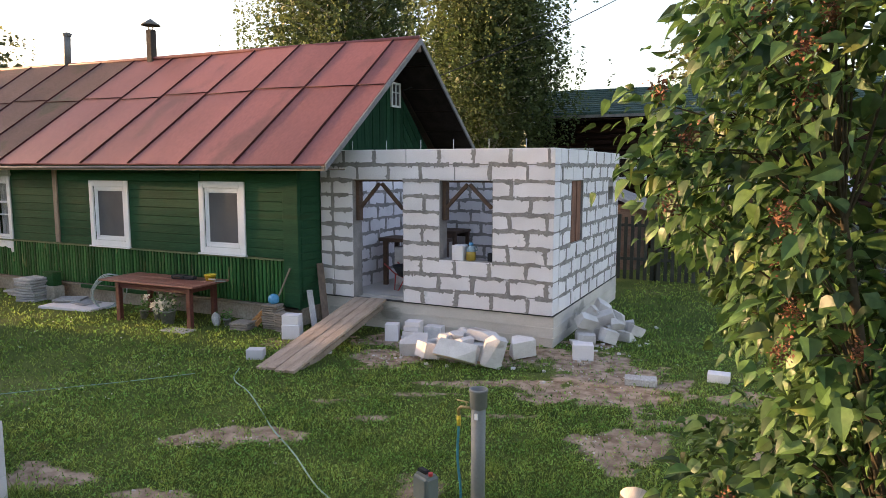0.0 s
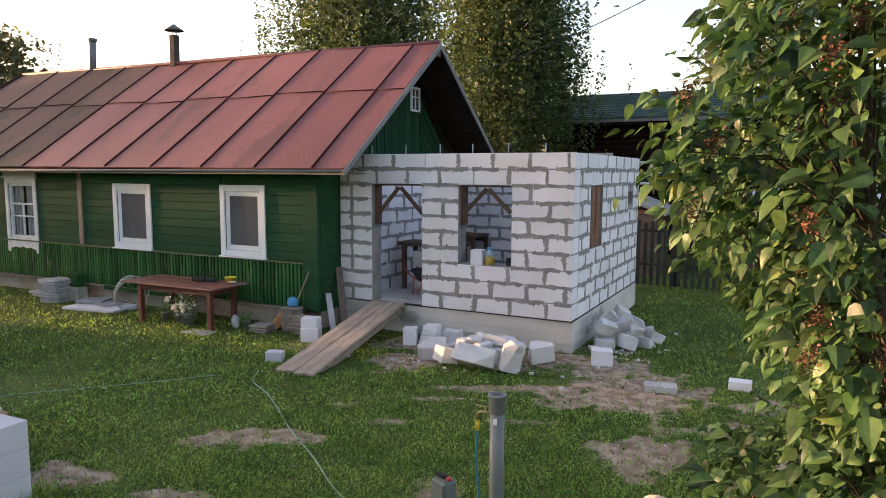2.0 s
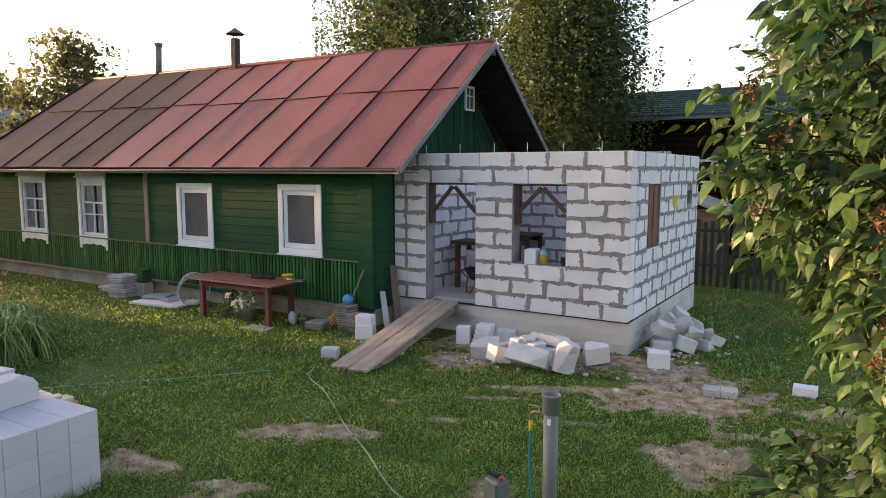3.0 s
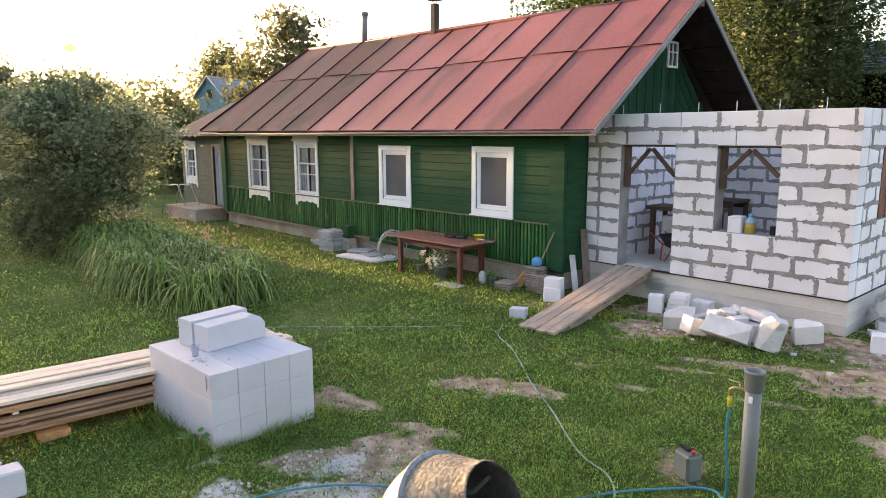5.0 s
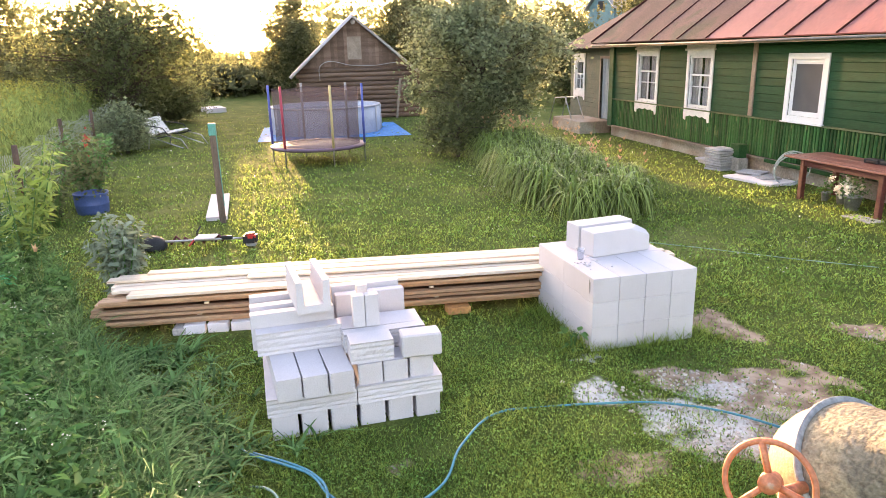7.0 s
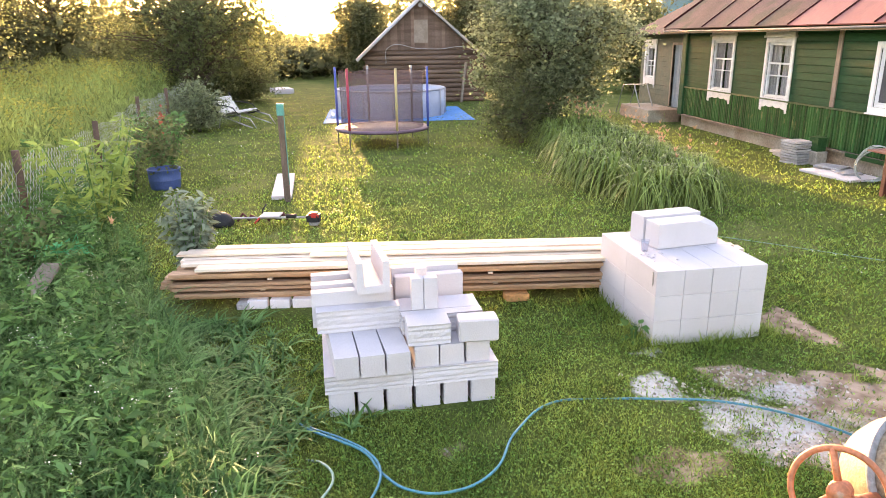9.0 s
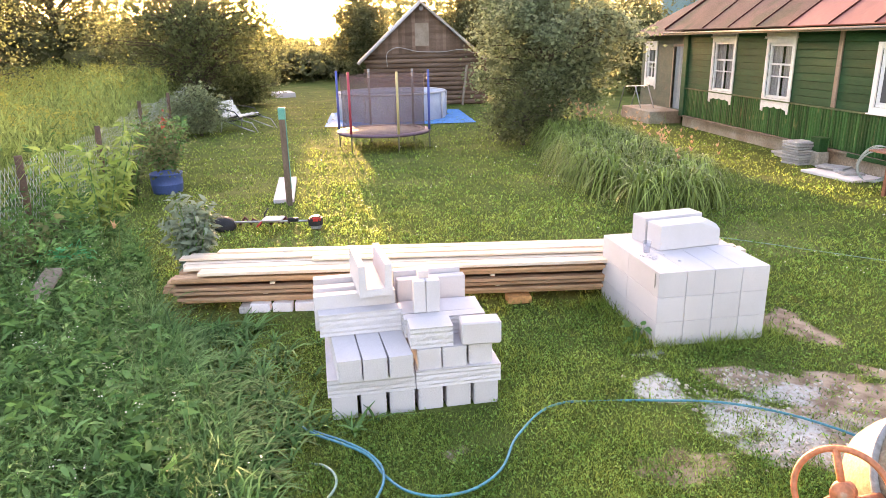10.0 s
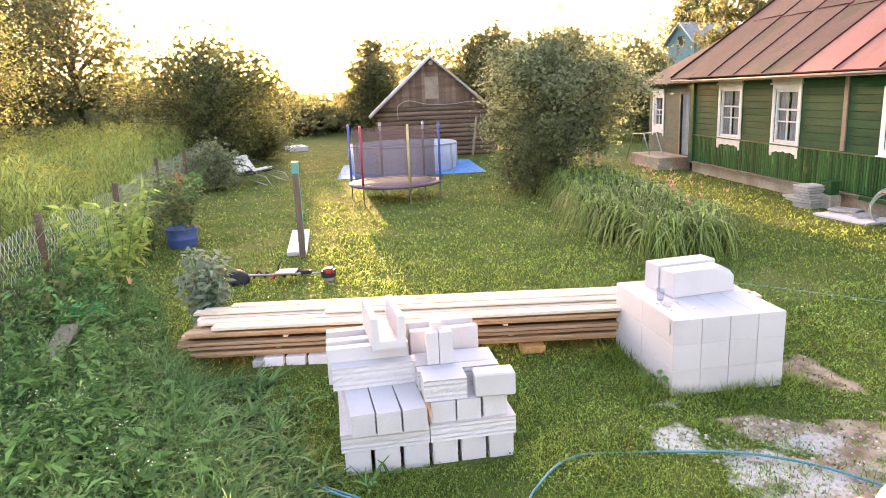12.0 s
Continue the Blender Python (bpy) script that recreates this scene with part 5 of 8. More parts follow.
lathe(bm, [(0.0, 0.0), (0.075, 0.0), (0.105, 0.10), (0.112, 0.10), (0.11, 0.108), (0.10, 0.106), (0.07, 0.01), (0, 0.01)], 20)
tub.data = data_of("yellow_tub", bm, M_YELLOW)
trowel = thing("trowel", "wooden handled trowel lying on the table's edge", "trowel", pose(-5.98, -1.0, 0.765, 0, 0, 20))
part("blade", soft(boxes(((0.0, -0.05, 0), (0.2, 0.05, 0.008))), 0.002), M_STEEL, trowel)
part("handle", tube(bmesh.new(), [(0, 0, 0.03), (-0.13, 0, 0.035)], 0.016, 8), M_NEWWOOD, trowel)


def leaves_np(rs, centres, size, shape="diamond", up=0.3, spread=1.0):
    """Flat leaves at the given places, turned at random; returns corners and faces."""
    n = len(centres)
    d = rs.normal(size=(n, 3)) * (1, 1, 0.6)
    d /= np.linalg.norm(d, axis=1, keepdims=True) + 1e-9
    nrm = rs.normal(size=(n, 3)) + (0, 0, up)
    s = np.cross(nrm, d)
    s /= np.linalg.norm(s, axis=1, keepdims=True) + 1e-9
    ln = (size * rs.uniform(0.6, 1.3, n))[:, None]
    w = ln * 0.62 * spread
    sag = np.cross(d, s) * ln * 0.12
    c = np.asarray(centres)
    v = np.stack([c - d * ln * 0.5, c + s * w * 0.5 + sag, c + d * ln * 0.5, c - s * w * 0.5 + sag], 1).reshape(-1, 3)
    return v, np.arange(4 * n).reshape(-1, 4)


def blades_np(rs, roots, height, width, lean=0.5, segs=2, dirs=None, droop=0.0):
    """Grass-like blades: tapering strips that bend outward. Returns corners and quads."""
    n = len(roots)
    a = rs.uniform(0, 2 * math.pi, n) if dirs is None else dirs
    out = np.stack([np.cos(a), np.sin(a), 0 * a], 1)
    side_v = np.stack([-np.sin(a), np.cos(a), 0 * a], 1)
    h = (height * rs.uniform(0.6, 1.25, n))[:, None]
    ln = lean * rs.uniform(0.3, 1.3, n)[:, None]
    rows = []
    for k in range(segs + 1):
        t = k / segs
        mid = np.asarray(roots) + out * h * ln * t ** 1.7 + np.array((0, 0, 1.0)) * h * (t - droop * t ** 3)
        w = width * (1 - 0.88 * t ** 1.5)
        rows += [mid - side_v * w / 2, mid + side_v * w / 2]
    v = np.stack(rows, 1).reshape(-1, 3)
    m = 2 * (segs + 1)
    f = np.concatenate([np.array([[2 * k, 2 * k + 1, 2 * k + 3, 2 * k + 2]]) + (np.arange(n) * m)[:, None] for k in range(segs)])
    return v, f


def spikes_np(rs, roots, height, width, lean):
    """One three-cornered blade at each root."""
    n = len(roots)
    a, b = rs.uniform(0, 2 * math.pi, n), rs.uniform(0, 2 * math.pi, n)
    h = (height * rs.uniform(0.55, 1.3, n))[:, None]
    side_v = np.stack([np.cos(a), np.sin(a), 0 * a], 1) * width / 2
    tip = np.stack([np.cos(b), np.sin(b), 0 * b], 1) * h * (lean * rs.uniform(0.2, 1.3, n))[:, None] + h * (0, 0, 1)
    return np.stack([roots - side_v, roots + side_v, roots + tip], 1).reshape(-1, 3), np.arange(3 * n).reshape(-1, 3)


def merged(*sets):
    vs, fs, at = [], [], 0
    for v, f in sets:
        vs.append(v)
        fs.append(f + at)
        at += len(v)
    return np.concatenate(vs), np.concatenate(fs)


RS = np.random.RandomState(11)


def flower_pot(x, y, r, h, leaf_n, leaf_r, flowers, label, leaf_mat=None):
    ob = thing("potted_flowers", label, "potted plant", pose(x, y, 0))
    bm = bmesh.new()
    lathe(bm, [(0, 0), (r * 0.75, 0), (r, h), (r * 1.06, h), (r * 1.06, h + 0.02), (r * 0.92, h + 0.02), (r * 0.85, h - 0.03), (0, h - 0.03)], 18)
    part("pot", bm, M_STEEL, ob)
    c = RS.normal(size=(leaf_n, 3)) * (leaf_r * 0.5, leaf_r * 0.5, leaf_r * 0.4) + (0, 0, h + leaf_r * 0.5)
    c[:, 2] = np.maximum(c[:, 2], h * 0.7)
    part("foliage", mesh_np("foliage", *leaves_np(RS, c, 0.05), leaf_mat or M_WEED), None, ob)
    if flowers:
        c = RS.normal(size=(flowers, 3)) * (leaf_r * 0.5, leaf_r * 0.45, leaf_r * 0.35) + (0.02, -0.10, h + leaf_r * 0.85)
        sets = []
        for p in c:
            sets.append(leaves_np(RS, p + RS.normal(size=(16, 3)) * 0.026, 0.055, up=1.5, spread=1.4))
        part("blossom", mesh_np("blossom", *merged(*sets), M_WHITEF), None, ob, "cream white blossoms")
    return ob


flower_pot(-6.75, -1.42, 0.14, 0.22, 220, 0.24, 13, "grey pot of cream white flowers under the table")
flower_pot(-7.15, -1.25, 0.12, 0.18, 260, 0.26, 0, "bushy green potted plant under the table")
flower_pot(-7.5, -1.3, 0.08, 0.14, 120, 0.16, 0, "small green potted plant under the table")
flower_pot(-5.7, -1.05, 0.07, 0.10, 90, 0.14, 0, "small green plant in a pot by the table")
bag = thing("white_bag", "crumpled pale plastic bag on the ground", "bag", pose(-5.86, -1.15, 0))
bm = bmesh.new()
bmesh.ops.create_icosphere(bm, subdivisions=3, radius=0.075)
for v in bm.verts:
    v.co *= 1 + 0.35 * noise.noise(v.co * 14)
    v.co.z = max(0, v.co.z + 0.06) * 1.7
part("sack", bm, M_PLASTER, bag)


def slab_pile(x, y, n, w, d, th, rz, label, spread=0.025, material=None):
    ob = thing("slab_pile", label, "slabs", pose(x, y, 0, 0, 0, rz))
    me = block_mesh((w, d, th - 0.010), material or M_PLASTER, 0.006)
    for k in range(n):
        piece("slab", me, ob, pose(rnd.uniform(-spread, spread), rnd.uniform(-spread, spread), th * (k + 0.5) - 0.004, rnd.uniform(-0.5, 0.5), rnd.uniform(-0.5, 0.5), rnd.uniform(-5, 5)))
    return ob


slab_pile(-11.05, -1.1, 9, 0.48, 0.48, 0.055, 8, "pile of pale square paving slabs by the plinth")
slab_pile(-9.55, -1.15, 1, 1.3, 0.75, 0.06, 12, "large white slab lying on the grass", 0.0, M_BLOCK)
slab_pile(-9.85, -1.0, 3, 0.55, 0.42, 0.045, 25, "few thin grey slabs lying askew", 0.14)
slab_pile(-9.45, -1.05, 2, 0.45, 0.4, 0.05, -12, "few thin grey slabs lying askew", 0.08)
slab_pile(-5.25, -1.12, 3, 0.36, 0.34, 0.045, 5, "low pile of flat tiles by the plinth", 0.025, M_TILE)
slab_pile(-4.80, -0.86, 11, 0.30, 0.26, 0.040, 6, "tall pile of brown-grey roof tiles against the corner", 0.02, M_TILE)
slab_pile(-4.46, -0.95, 8, 0.30, 0.24, 0.040, -6, "pile of brown-grey roof tiles against the corner", 0.024, M_TILE)
slab_pile(-6.15, -1.75, 1, 0.55, 0.3, 0.03, 8, "flat stone under the table leg")
slab_pile(-11.9, -0.85, 2, 0.5, 0.3, 0.06, 0, "few flat stones by the plinth", 0.1)
loose_block(-4.05, -1.28, 0.0, (0.30, 0.24, 0.24), 22, label="white aerated block by the house corner", group="blocks by the corner", material=M_BLOCK)
loose_block(-4.06, -1.27, 0.24, (0.28, 0.22, 0.16), 16, label="white aerated block on top of another", group="blocks by the corner", material=M_BLOCK)
bm = bmesh.new()
bmesh.ops.create_icosphere(bm, subdivisions=3, radius=0.10)
for v in bm.verts:
    v.co.z = max(v.co.z, -0.07) + 0.07
thing("blue_ball", "turquoise rubber ball on the pile of tiles", "ball", pose(-4.80, -0.84, 0.44), bm=bm, material=M_BLUE)


def lean_board(p, q, w, t, label, material, name="leaning_board"):
    p, q = Vector(p), Vector(q)
    d = q - p
    m = Matrix.Translation(p) @ d.to_track_quat("Z", "Y").to_matrix().to_4x4()
    return thing(name, label, "board", bm=soft(boxes(((-w / 2, -t / 2, 0), (w / 2, t / 2, d.length), m)), 0.004), material=material)


lean_board((-5.12, -0.98, 0.03), (-4.92, -0.66, 0.42), 0.09, 0.07, "raw orange timber offcut leaning on the plinth", M_ORANGEWOOD)
lean_board((-5.25, -1.02, 0.02), (-4.88, -0.70, 0.50), 0.06, 0.05, "raw orange timber offcut leaning on the plinth", M_ORANGEWOOD)
lean_board((-5.0, -0.80, 0.02), (-4.56, -0.67, 1.05), 0.035, 0.025, "thin bare lath leaning on the cladding", M_OLDWOOD)
lean_board((-3.80, -0.66, 0.0), (-4.34, -0.10, 1.08), 0.12, 0.035, "dark weathered board leaning by the corner", M_DARKBOARD)
lean_board((-3.86, -0.90, 0.0), (-4.28, -0.50, 0.66), 0.10, 0.03, "pale grey board leaning by the corner", M_PLASTER)
thing("green_box", "dark green wooden box by the plinth", "box", pose(-10.78, -0.84, 0.30), bm=soft(boxes(((-0.15, -0.10, 0), (0.15, 0.10, 0.27)), ((-0.165, -0.115, 0.272), (0.165, 0.115, 0.295))), 0.006), material=M_GREENP)
thing("box_stand", "grey stone under the green box", "stone", pose(-10.78, -0.84, 0), bm=soft(boxes(((-0.2, -0.13, 0), (0.2, 0.13, 0.30))), 0.02), material=M_PLINTH)
coil = thing("hose_coil", "coil of pale translucent hose leaning on the plinth", "hose")
bm = bmesh.new()
for k in range(5):
    r, turn = 0.33 - 0.022 * (k % 3), radians(14 + 9 * k)
    cx, cy = -8.98 + 0.035 * k, -1.0 - 0.01 * k
    tube(bm, [(cx + r * math.cos(t) * math.cos(turn), cy + r * math.cos(t) * math.sin(turn) + 0.22 * (r + r * math.sin(t)), 0.012 + r + r * math.sin(t)) for t in np.linspace(0, 2 * math.pi, 33)], 0.010, 6)
part("loops", bm, M_CLEARHOSE, coil)
bm = bmesh.new()
tube(bm, [(-8.6, -0.9, 0.2), (-8.45, -1.0, 0.03), (-8.3, -1.2, 0.02)], 0.011, 6)
part("tail", bm, M_CLEARHOSE, coil)
ledge = thing("green_ledge", "green painted bench board along the plinth", "ledge", pose(-8.9, -0.66, 0), bm=soft(boxes(((-1.2, -0.03, 0.28), (1.0, 0.0, 0.36))), 0.005), material=M_GREENP)

# ---- inside the extension ----
barrow = thing("wheelbarrow", "red framed wheelbarrow with a black tray on the slab", "wheelbarrow", pose(-3.12, 0.98, FLOOR + 0.02, 0, 0, -20) @ Matrix.Scale(0.75, 4))
bm = bmesh.new()
for y in (-0.22, 0.22):
    tube(bm, [(-0.65, y, 0.62), (-0.25, y, 0.42), (0.35, y * 0.7, 0.26), (0.55, y * 0.3, 0.2)], 0.017, 8)
    tube(bm, [(-0.2, y, 0.42), (-0.25, y, 0.0)], 0.015, 8)
    tube(bm, [(-0.25, y, 0.0), (-0.1, y, 0.0), (0.1, y * 0.8, 0.34)], 0.013, 8)
part("frame", bm, M_RED, barrow, "red tube frame")
bm = bmesh.new()
lathe(bm, [(0.0, 0.38), (0.22, 0.38), (0.38, 0.62), (0.395, 0.62), (0.23, 0.36), (0.0, 0.36)], 16)
part("tray", bm, M_BLACK, barrow)
bm = bmesh.new()
lathe(bm, [(0.10, -0.04), (0.17, -0.045), (0.19, 0), (0.17, 0.045), (0.10, 0.04)], 20, pose(0.6, 0, 0.19, 90))
part("wheel", bm, M_BLACK, barrow)
bench = thing("work_trestle", "dark timber trestle in the extension", "trestle", pose(-3.3, 1.55, FLOOR + 0.02))
part("top", soft(boxes(((-0.62, -0.3, 0.86), (0.7, 0.3, 0.93))), 0.006), M_BROWN, bench)
for x in (-0.5, 0.6):
    for y in (-0.22, 0.22):
        part("leg", boxes(((x - 0.04, y - 0.04, 0), (x + 0.04, y + 0.04, 0.86))), M_BROWN, bench)
for k in range(3):
    loose_block(-3.52, 1.55, FLOOR + 0.02 + 0.25 * k, (0.28, 0.28, 0.247), 3 * k, label="grey dusty block stacked under the trestle", group="blocks under the trestle", material=M_DUSTY)
scaf = thing("trestle_scaffold", "low dark timber scaffold against the inner back wall", "scaffold", pose(-3.62, 3.85, FLOOR + 0.02))
part("deck", soft(boxes(((-0.45, -0.42, 0.84), (0.36, -0.02, 0.90)), ((-0.45, 0.0, 0.84), (0.36, 0.4, 0.895))), 0.006), M_BROWN, scaf)
for x in (-0.40, 0.30):
    for y in (-0.36, 0.34):
        part("leg", boxes(((x - 0.04, y - 0.035, 0), (x + 0.04, y + 0.035, 0.84))), M_BROWN, scaf)
for y in (-0.36, 0.34):
    part("apron", boxes(((-0.36, y - 0.015, 0.72), (0.26, y + 0.015, 0.838))), M_BROWN, scaf)
for k in range(3):
    loose_block(-3.68, 3.72, FLOOR + 0.02 + 0.25 * k, (0.5, 0.26, 0.247), 2 * k - 2, label="grey dusty block stacked under the scaffold", group="blocks under the scaffold", material=M_DUSTY)
loose_block(-1.665, 0.15, FLOOR + 3 * COURSE - 0.006, (0.2, 0.24, 0.25), 5, label="white block standing on the window sill", group="sill things", material=M_BLOCK)
SILL = FLOOR + 3 * COURSE - 0.006
bottle = thing("jug", "clear jug with amber dregs and a blue cap on a sill", "jug", pose(-1.46, 0.15, SILL))
bm = bmesh.new()
lathe(bm, [(0, 0), (0.075, 0), (0.082, 0.015), (0.080, 0.06), (0.083, 0.10), (0.080, 0.15), (0, 0.15)], 16)
part("body", bm, mat("amber_liquid", (0.42, 0.27, 0.035), (0.34, 0.22, 0.05), 6, 0.3, 0), bottle, "amber lower half")
bm = bmesh.new()
lathe(bm, [(0.079, 0.151), (0.082, 0.18), (0.07, 0.215), (0.036, 0.24), (0.032, 0.262), (0, 0.263)], 16)
tube(bm, [(0.066, 0, 0.16), (0.112, 0, 0.18), (0.105, 0, 0.225), (0.045, 0, 0.235)], 0.010, 6)
part("shoulder", bm, mat("clear_plastic", (0.20, 0.30, 0.36), (0.26, 0.35, 0.40), 6, 0.2, 0), bottle, "clear upper half with a grip")
bm = bmesh.new()
lathe(bm, [(0.037, 0.255), (0.04, 0.26), (0.038, 0.295), (0.03, 0.30), (0, 0.30)], 14)
part("cap", bm, M_BLUE, bottle, "blue screw cap")
tin = thing("paint_tin", "small black tin on the window sill", "tin", pose(-1.12, 0.17, SILL))
bm = bmesh.new()
lathe(bm, [(0, 0), (0.05, 0), (0.053, 0.006), (0.05, 0.012), (0.05, 0.125), (0.053, 0.13), (0.048, 0.135), (0.045, 0.12), (0, 0.12)], 16)
part("body", bm, M_BLACK, tin)
part("wire_handle", tube(bmesh.new(), [(-0.052, 0, 0.115), (-0.045, -0.03, 0.15), (0, -0.045, 0.165), (0.045, -0.03, 0.15), (0.052, 0, 0.115)], 0.003, 5), M_METAL, tin)

# ---- standpipe, canister, hoses ----
pipe = thing("standpipe", "grey plastic standpipe with a brass tap in the lawn", "pipe", pose(1.10, -5.54, 0))
part("pipe", tube(bmesh.new(), [(0, 0, -0.2), (0, 0, 1.06)], 0.055, 20), M_GREYPIPE, pipe)
bm = bmesh.new()
lathe(bm, [(0.056, 1.0), (0.066, 1.01), (0.068, 1.13), (0.073, 1.135), (0.073, 1.15), (0.058, 1.15), (0.055, 1.12), (0.0, 1.11)], 20)
part("socket", bm, M_GREYPIPE, pipe)
part("sticker", boxes(((-0.005, -0.0665, 0.93), (0.022, -0.055, 0.975))), M_WHITE, pipe)
bm = bmesh.new()
tube(bm, [(-0.05, -0.02, 1.0), (-0.13, -0.03, 1.0), (-0.15, -0.03, 0.98), (-0.15, -0.03, 0.93)], 0.012, 8)
tube(bm, [(-0.09, -0.02, 1.0), (-0.09, -0.02, 1.04)], 0.007, 6)
tube(bm, [(-0.17, -0.02, 1.045), (-0.07, -0.02, 1.04)], 0.006, 6)
part("tap", bm, mat("brass", (0.45, 0.36, 0.18), (0.40, 0.30, 0.14), 4, 0.4, 0.1, metal=0.8), pipe)
part("hose_connector", tube(bmesh.new(), [(-0.15, -0.03, 0.93), (-0.15, -0.03, 0.85)], 0.017, 10), M_YELLOW, pipe)
can = thing("canister", "dark grey plastic canister with a red cap on the lawn", "canister", pose(0.50, -5.25, 0.005, 0, 0, -24))
part("body", soft(boxes(((-0.10, -0.075, 0), (0.10, 0.075, 0.235))), 0.025, 3), mat("grey_plastic", (0.125, 0.145, 0.135), (0.145, 0.165, 0.155), 3, 0.45, 0.03, grain=0.04), can)
part("shoulder", soft(boxes(((-0.085, -0.03, 0.236), (0.03, 0.03, 0.262))), 0.008, 2), M_BLACK, can)
part("cap", tube(bmesh.new(), [(0.065, 0, 0.236), (0.065, 0, 0.262)], 0.020, 14), M_RED, can)


def hose(name, pts, r, material, label):
    """A hose through the given places, smoothed."""
    cu = bpy.data.curves.new(name, "CURVE")
    cu.dimensions, cu.bevel_depth, cu.bevel_resolution, cu.resolution_u = "3D", r, 2, 10
    sp = cu.splines.new("BEZIER")
    sp.bezier_points.add(len(pts) - 1)
    for b, p in zip(sp.bezier_points, pts):
        b.co = p
        b.handle_left_type = b.handle_right_type = "AUTO"
    cu.materials.append(material)
    return tagged(new(name, cu), label, "hose")


hz = 0.02
hose("garden_hose", [(-3.58, -3.05, hz), (-3.3, -3.45, hz), (-2.8, -3.75, hz), (-2.2, -4.2, hz), (-1.72, -4.58, hz), (-1.1, -5.0, hz), (-0.3, -5.58, hz), (0.1, -5.75, hz), (0.35, -6.1, hz), (0.45, -6.6, hz)], 0.008, M_HOSEG, "pale green garden hose snaking over the lawn")
hose("blue_hose", [(0.95, -5.57, 0.85), (0.945, -5.575, 0.6), (0.97, -5.57, 0.3), (0.93, -5.52, 0.1), (0.75, -5.35, 0.04), (0.5, -5.55, hz), (0.2, -6.0, hz), (0.0, -6.5, hz)], 0.011, M_HOSEB, "blue-green hose hanging from the tap")
hose("water_hose", [(0.3, -6.5, 0.03), (-0.5, -6.95, 0.034), (-1.0, -7.17, 0.034), (-1.45, -7.7, 0.034), (-1.62, -8.3, 0.025), (-1.72, -8.72, -0.005), (-1.68, -9.05, 0.02), (-1.3, -9.43, 0.034), (-0.82, -9.70, 0.04), (-0.66, -9.98, 0.05), (-0.70, -10.22, 0.055), (-0.88, -10.38, 0.055), (-1.14, -10.50, 0.055), (-1.30, -10.67, 0.055), (-1.47, -10.88, 0.05), (-1.68, -11.03, 0.02), (-1.8, -11.1, -0.02)], 0.0095, M_HOSEB, "blue water hose winding over grass")
hose("water_hose", [(-1.72, -11.02, -0.02), (-1.50, -10.86, 0.04), (-1.33, -10.65, 0.05), (-1.12, -10.47, 0.06), (-0.90, -10.40, 0.07), (-0.74, -10.43, 0.05), (-0.45, -10.6, 0.03)], 0.0095, M_HOSEB, "blue hose beside another in the grass")
hose("garden_hose", [(-1.22, -10.92, -0.02), (-1.06, -10.77, 0.045), (-0.88, -10.70, 0.055), (-0.72, -10.75, 0.05), (-0.45, -10.95, 0.02)], 0.009, M_HOSEG, "pale green hose loop under the weeds")
hose("marking_string", [(-6.3, -6.25, 0.02), (-5.6, -5.4, 0.025), (-5.03, -4.77, 0.025), (-4.5, -4.2, 0.025), (-3.95, -3.5, 0.02)], 0.006, M_HOSEG, "thin pale string lying over the lawn")

# ---- concrete mixer ----
mixer = thing("concrete_mixer", "orange concrete mixer with a cement-crusted drum", "mixer")
ml, maz, mel = Vector((0.815, -7.874, 0.957)), 0.132, 0.591
max_ = Vector((math.cos(maz) * math.cos(mel), math.sin(maz) * math.cos(mel), math.sin(mel)))
mm = Matrix.Translation(ml) @ max_.to_track_quat("Z", "Y").to_matrix().to_4x4()
bm = bmesh.new()
lathe(bm, [(0.196, 0.0), (0.203, -0.008), (0.196, -0.02), (0.235, -0.11), (0.285, -0.22), (0.318, -0.31), (0.325, -0.355)], 48, mm)
for v in bm.verts:
    v.co += (v.co - ml).normalized() * 0.007 * noise.noise(v.co * 38)
drum = part("drum", bm, M_CEMENT, mixer, "drum cone crusted with dried cement")
bm = bmesh.new()
lathe(bm, [(0.186, -0.004), (0.19, -0.02), (0.225, -0.11), (0.275, -0.22), (0.305, -0.33), (0.295, -0.52), (0.2, -0.6), (0.0, -0.61)], 40, mm)
part("drum_inside", bm, M_DRUMIN, drum)
bm = bmesh.new()
for a in (0.4, 2.5, 4.6):
    c, s = math.cos(a), math.sin(a)
    tube(bm, [mm @ Vector((0.23 * c, 0.23 * s, -0.16)), mm @ Vector((0.13 * c, 0.13 * s, -0.25)), mm @ Vector((0.15 * math.cos(a + .5), 0.15 * math.sin(a + .5), -0.42)), mm @ Vector((0.27 * math.cos(a + .6), 0.27 * math.sin(a + .6), -0.45))], 0.014, 6)
part("mixing_blade", bm, M_DRUMIN, drum)
bm = bmesh.new()
lathe(bm, [(0.325, -0.352), (0.352, -0.352), (0.355, -0.362), (0.352, -0.374), (0.318, -0.374)], 48, mm)
part("drum_flange", bm, M_STEEL, mixer, "grey steel drum flange")
bm = bmesh.new()
lathe(bm, [(0.322, -0.374), (0.326, -0.43), (0.315, -0.53), (0.285, -0.62), (0.20, -0.66), (0.0, -0.665)], 48, mm)
part("drum_base", bm, M_DRUM, mixer, "yellow drum base dusted with cement")
c0 = mm @ Vector((0, 0, -0.36))
yax = Vector((0.13, -0.99, 0)).normalized()
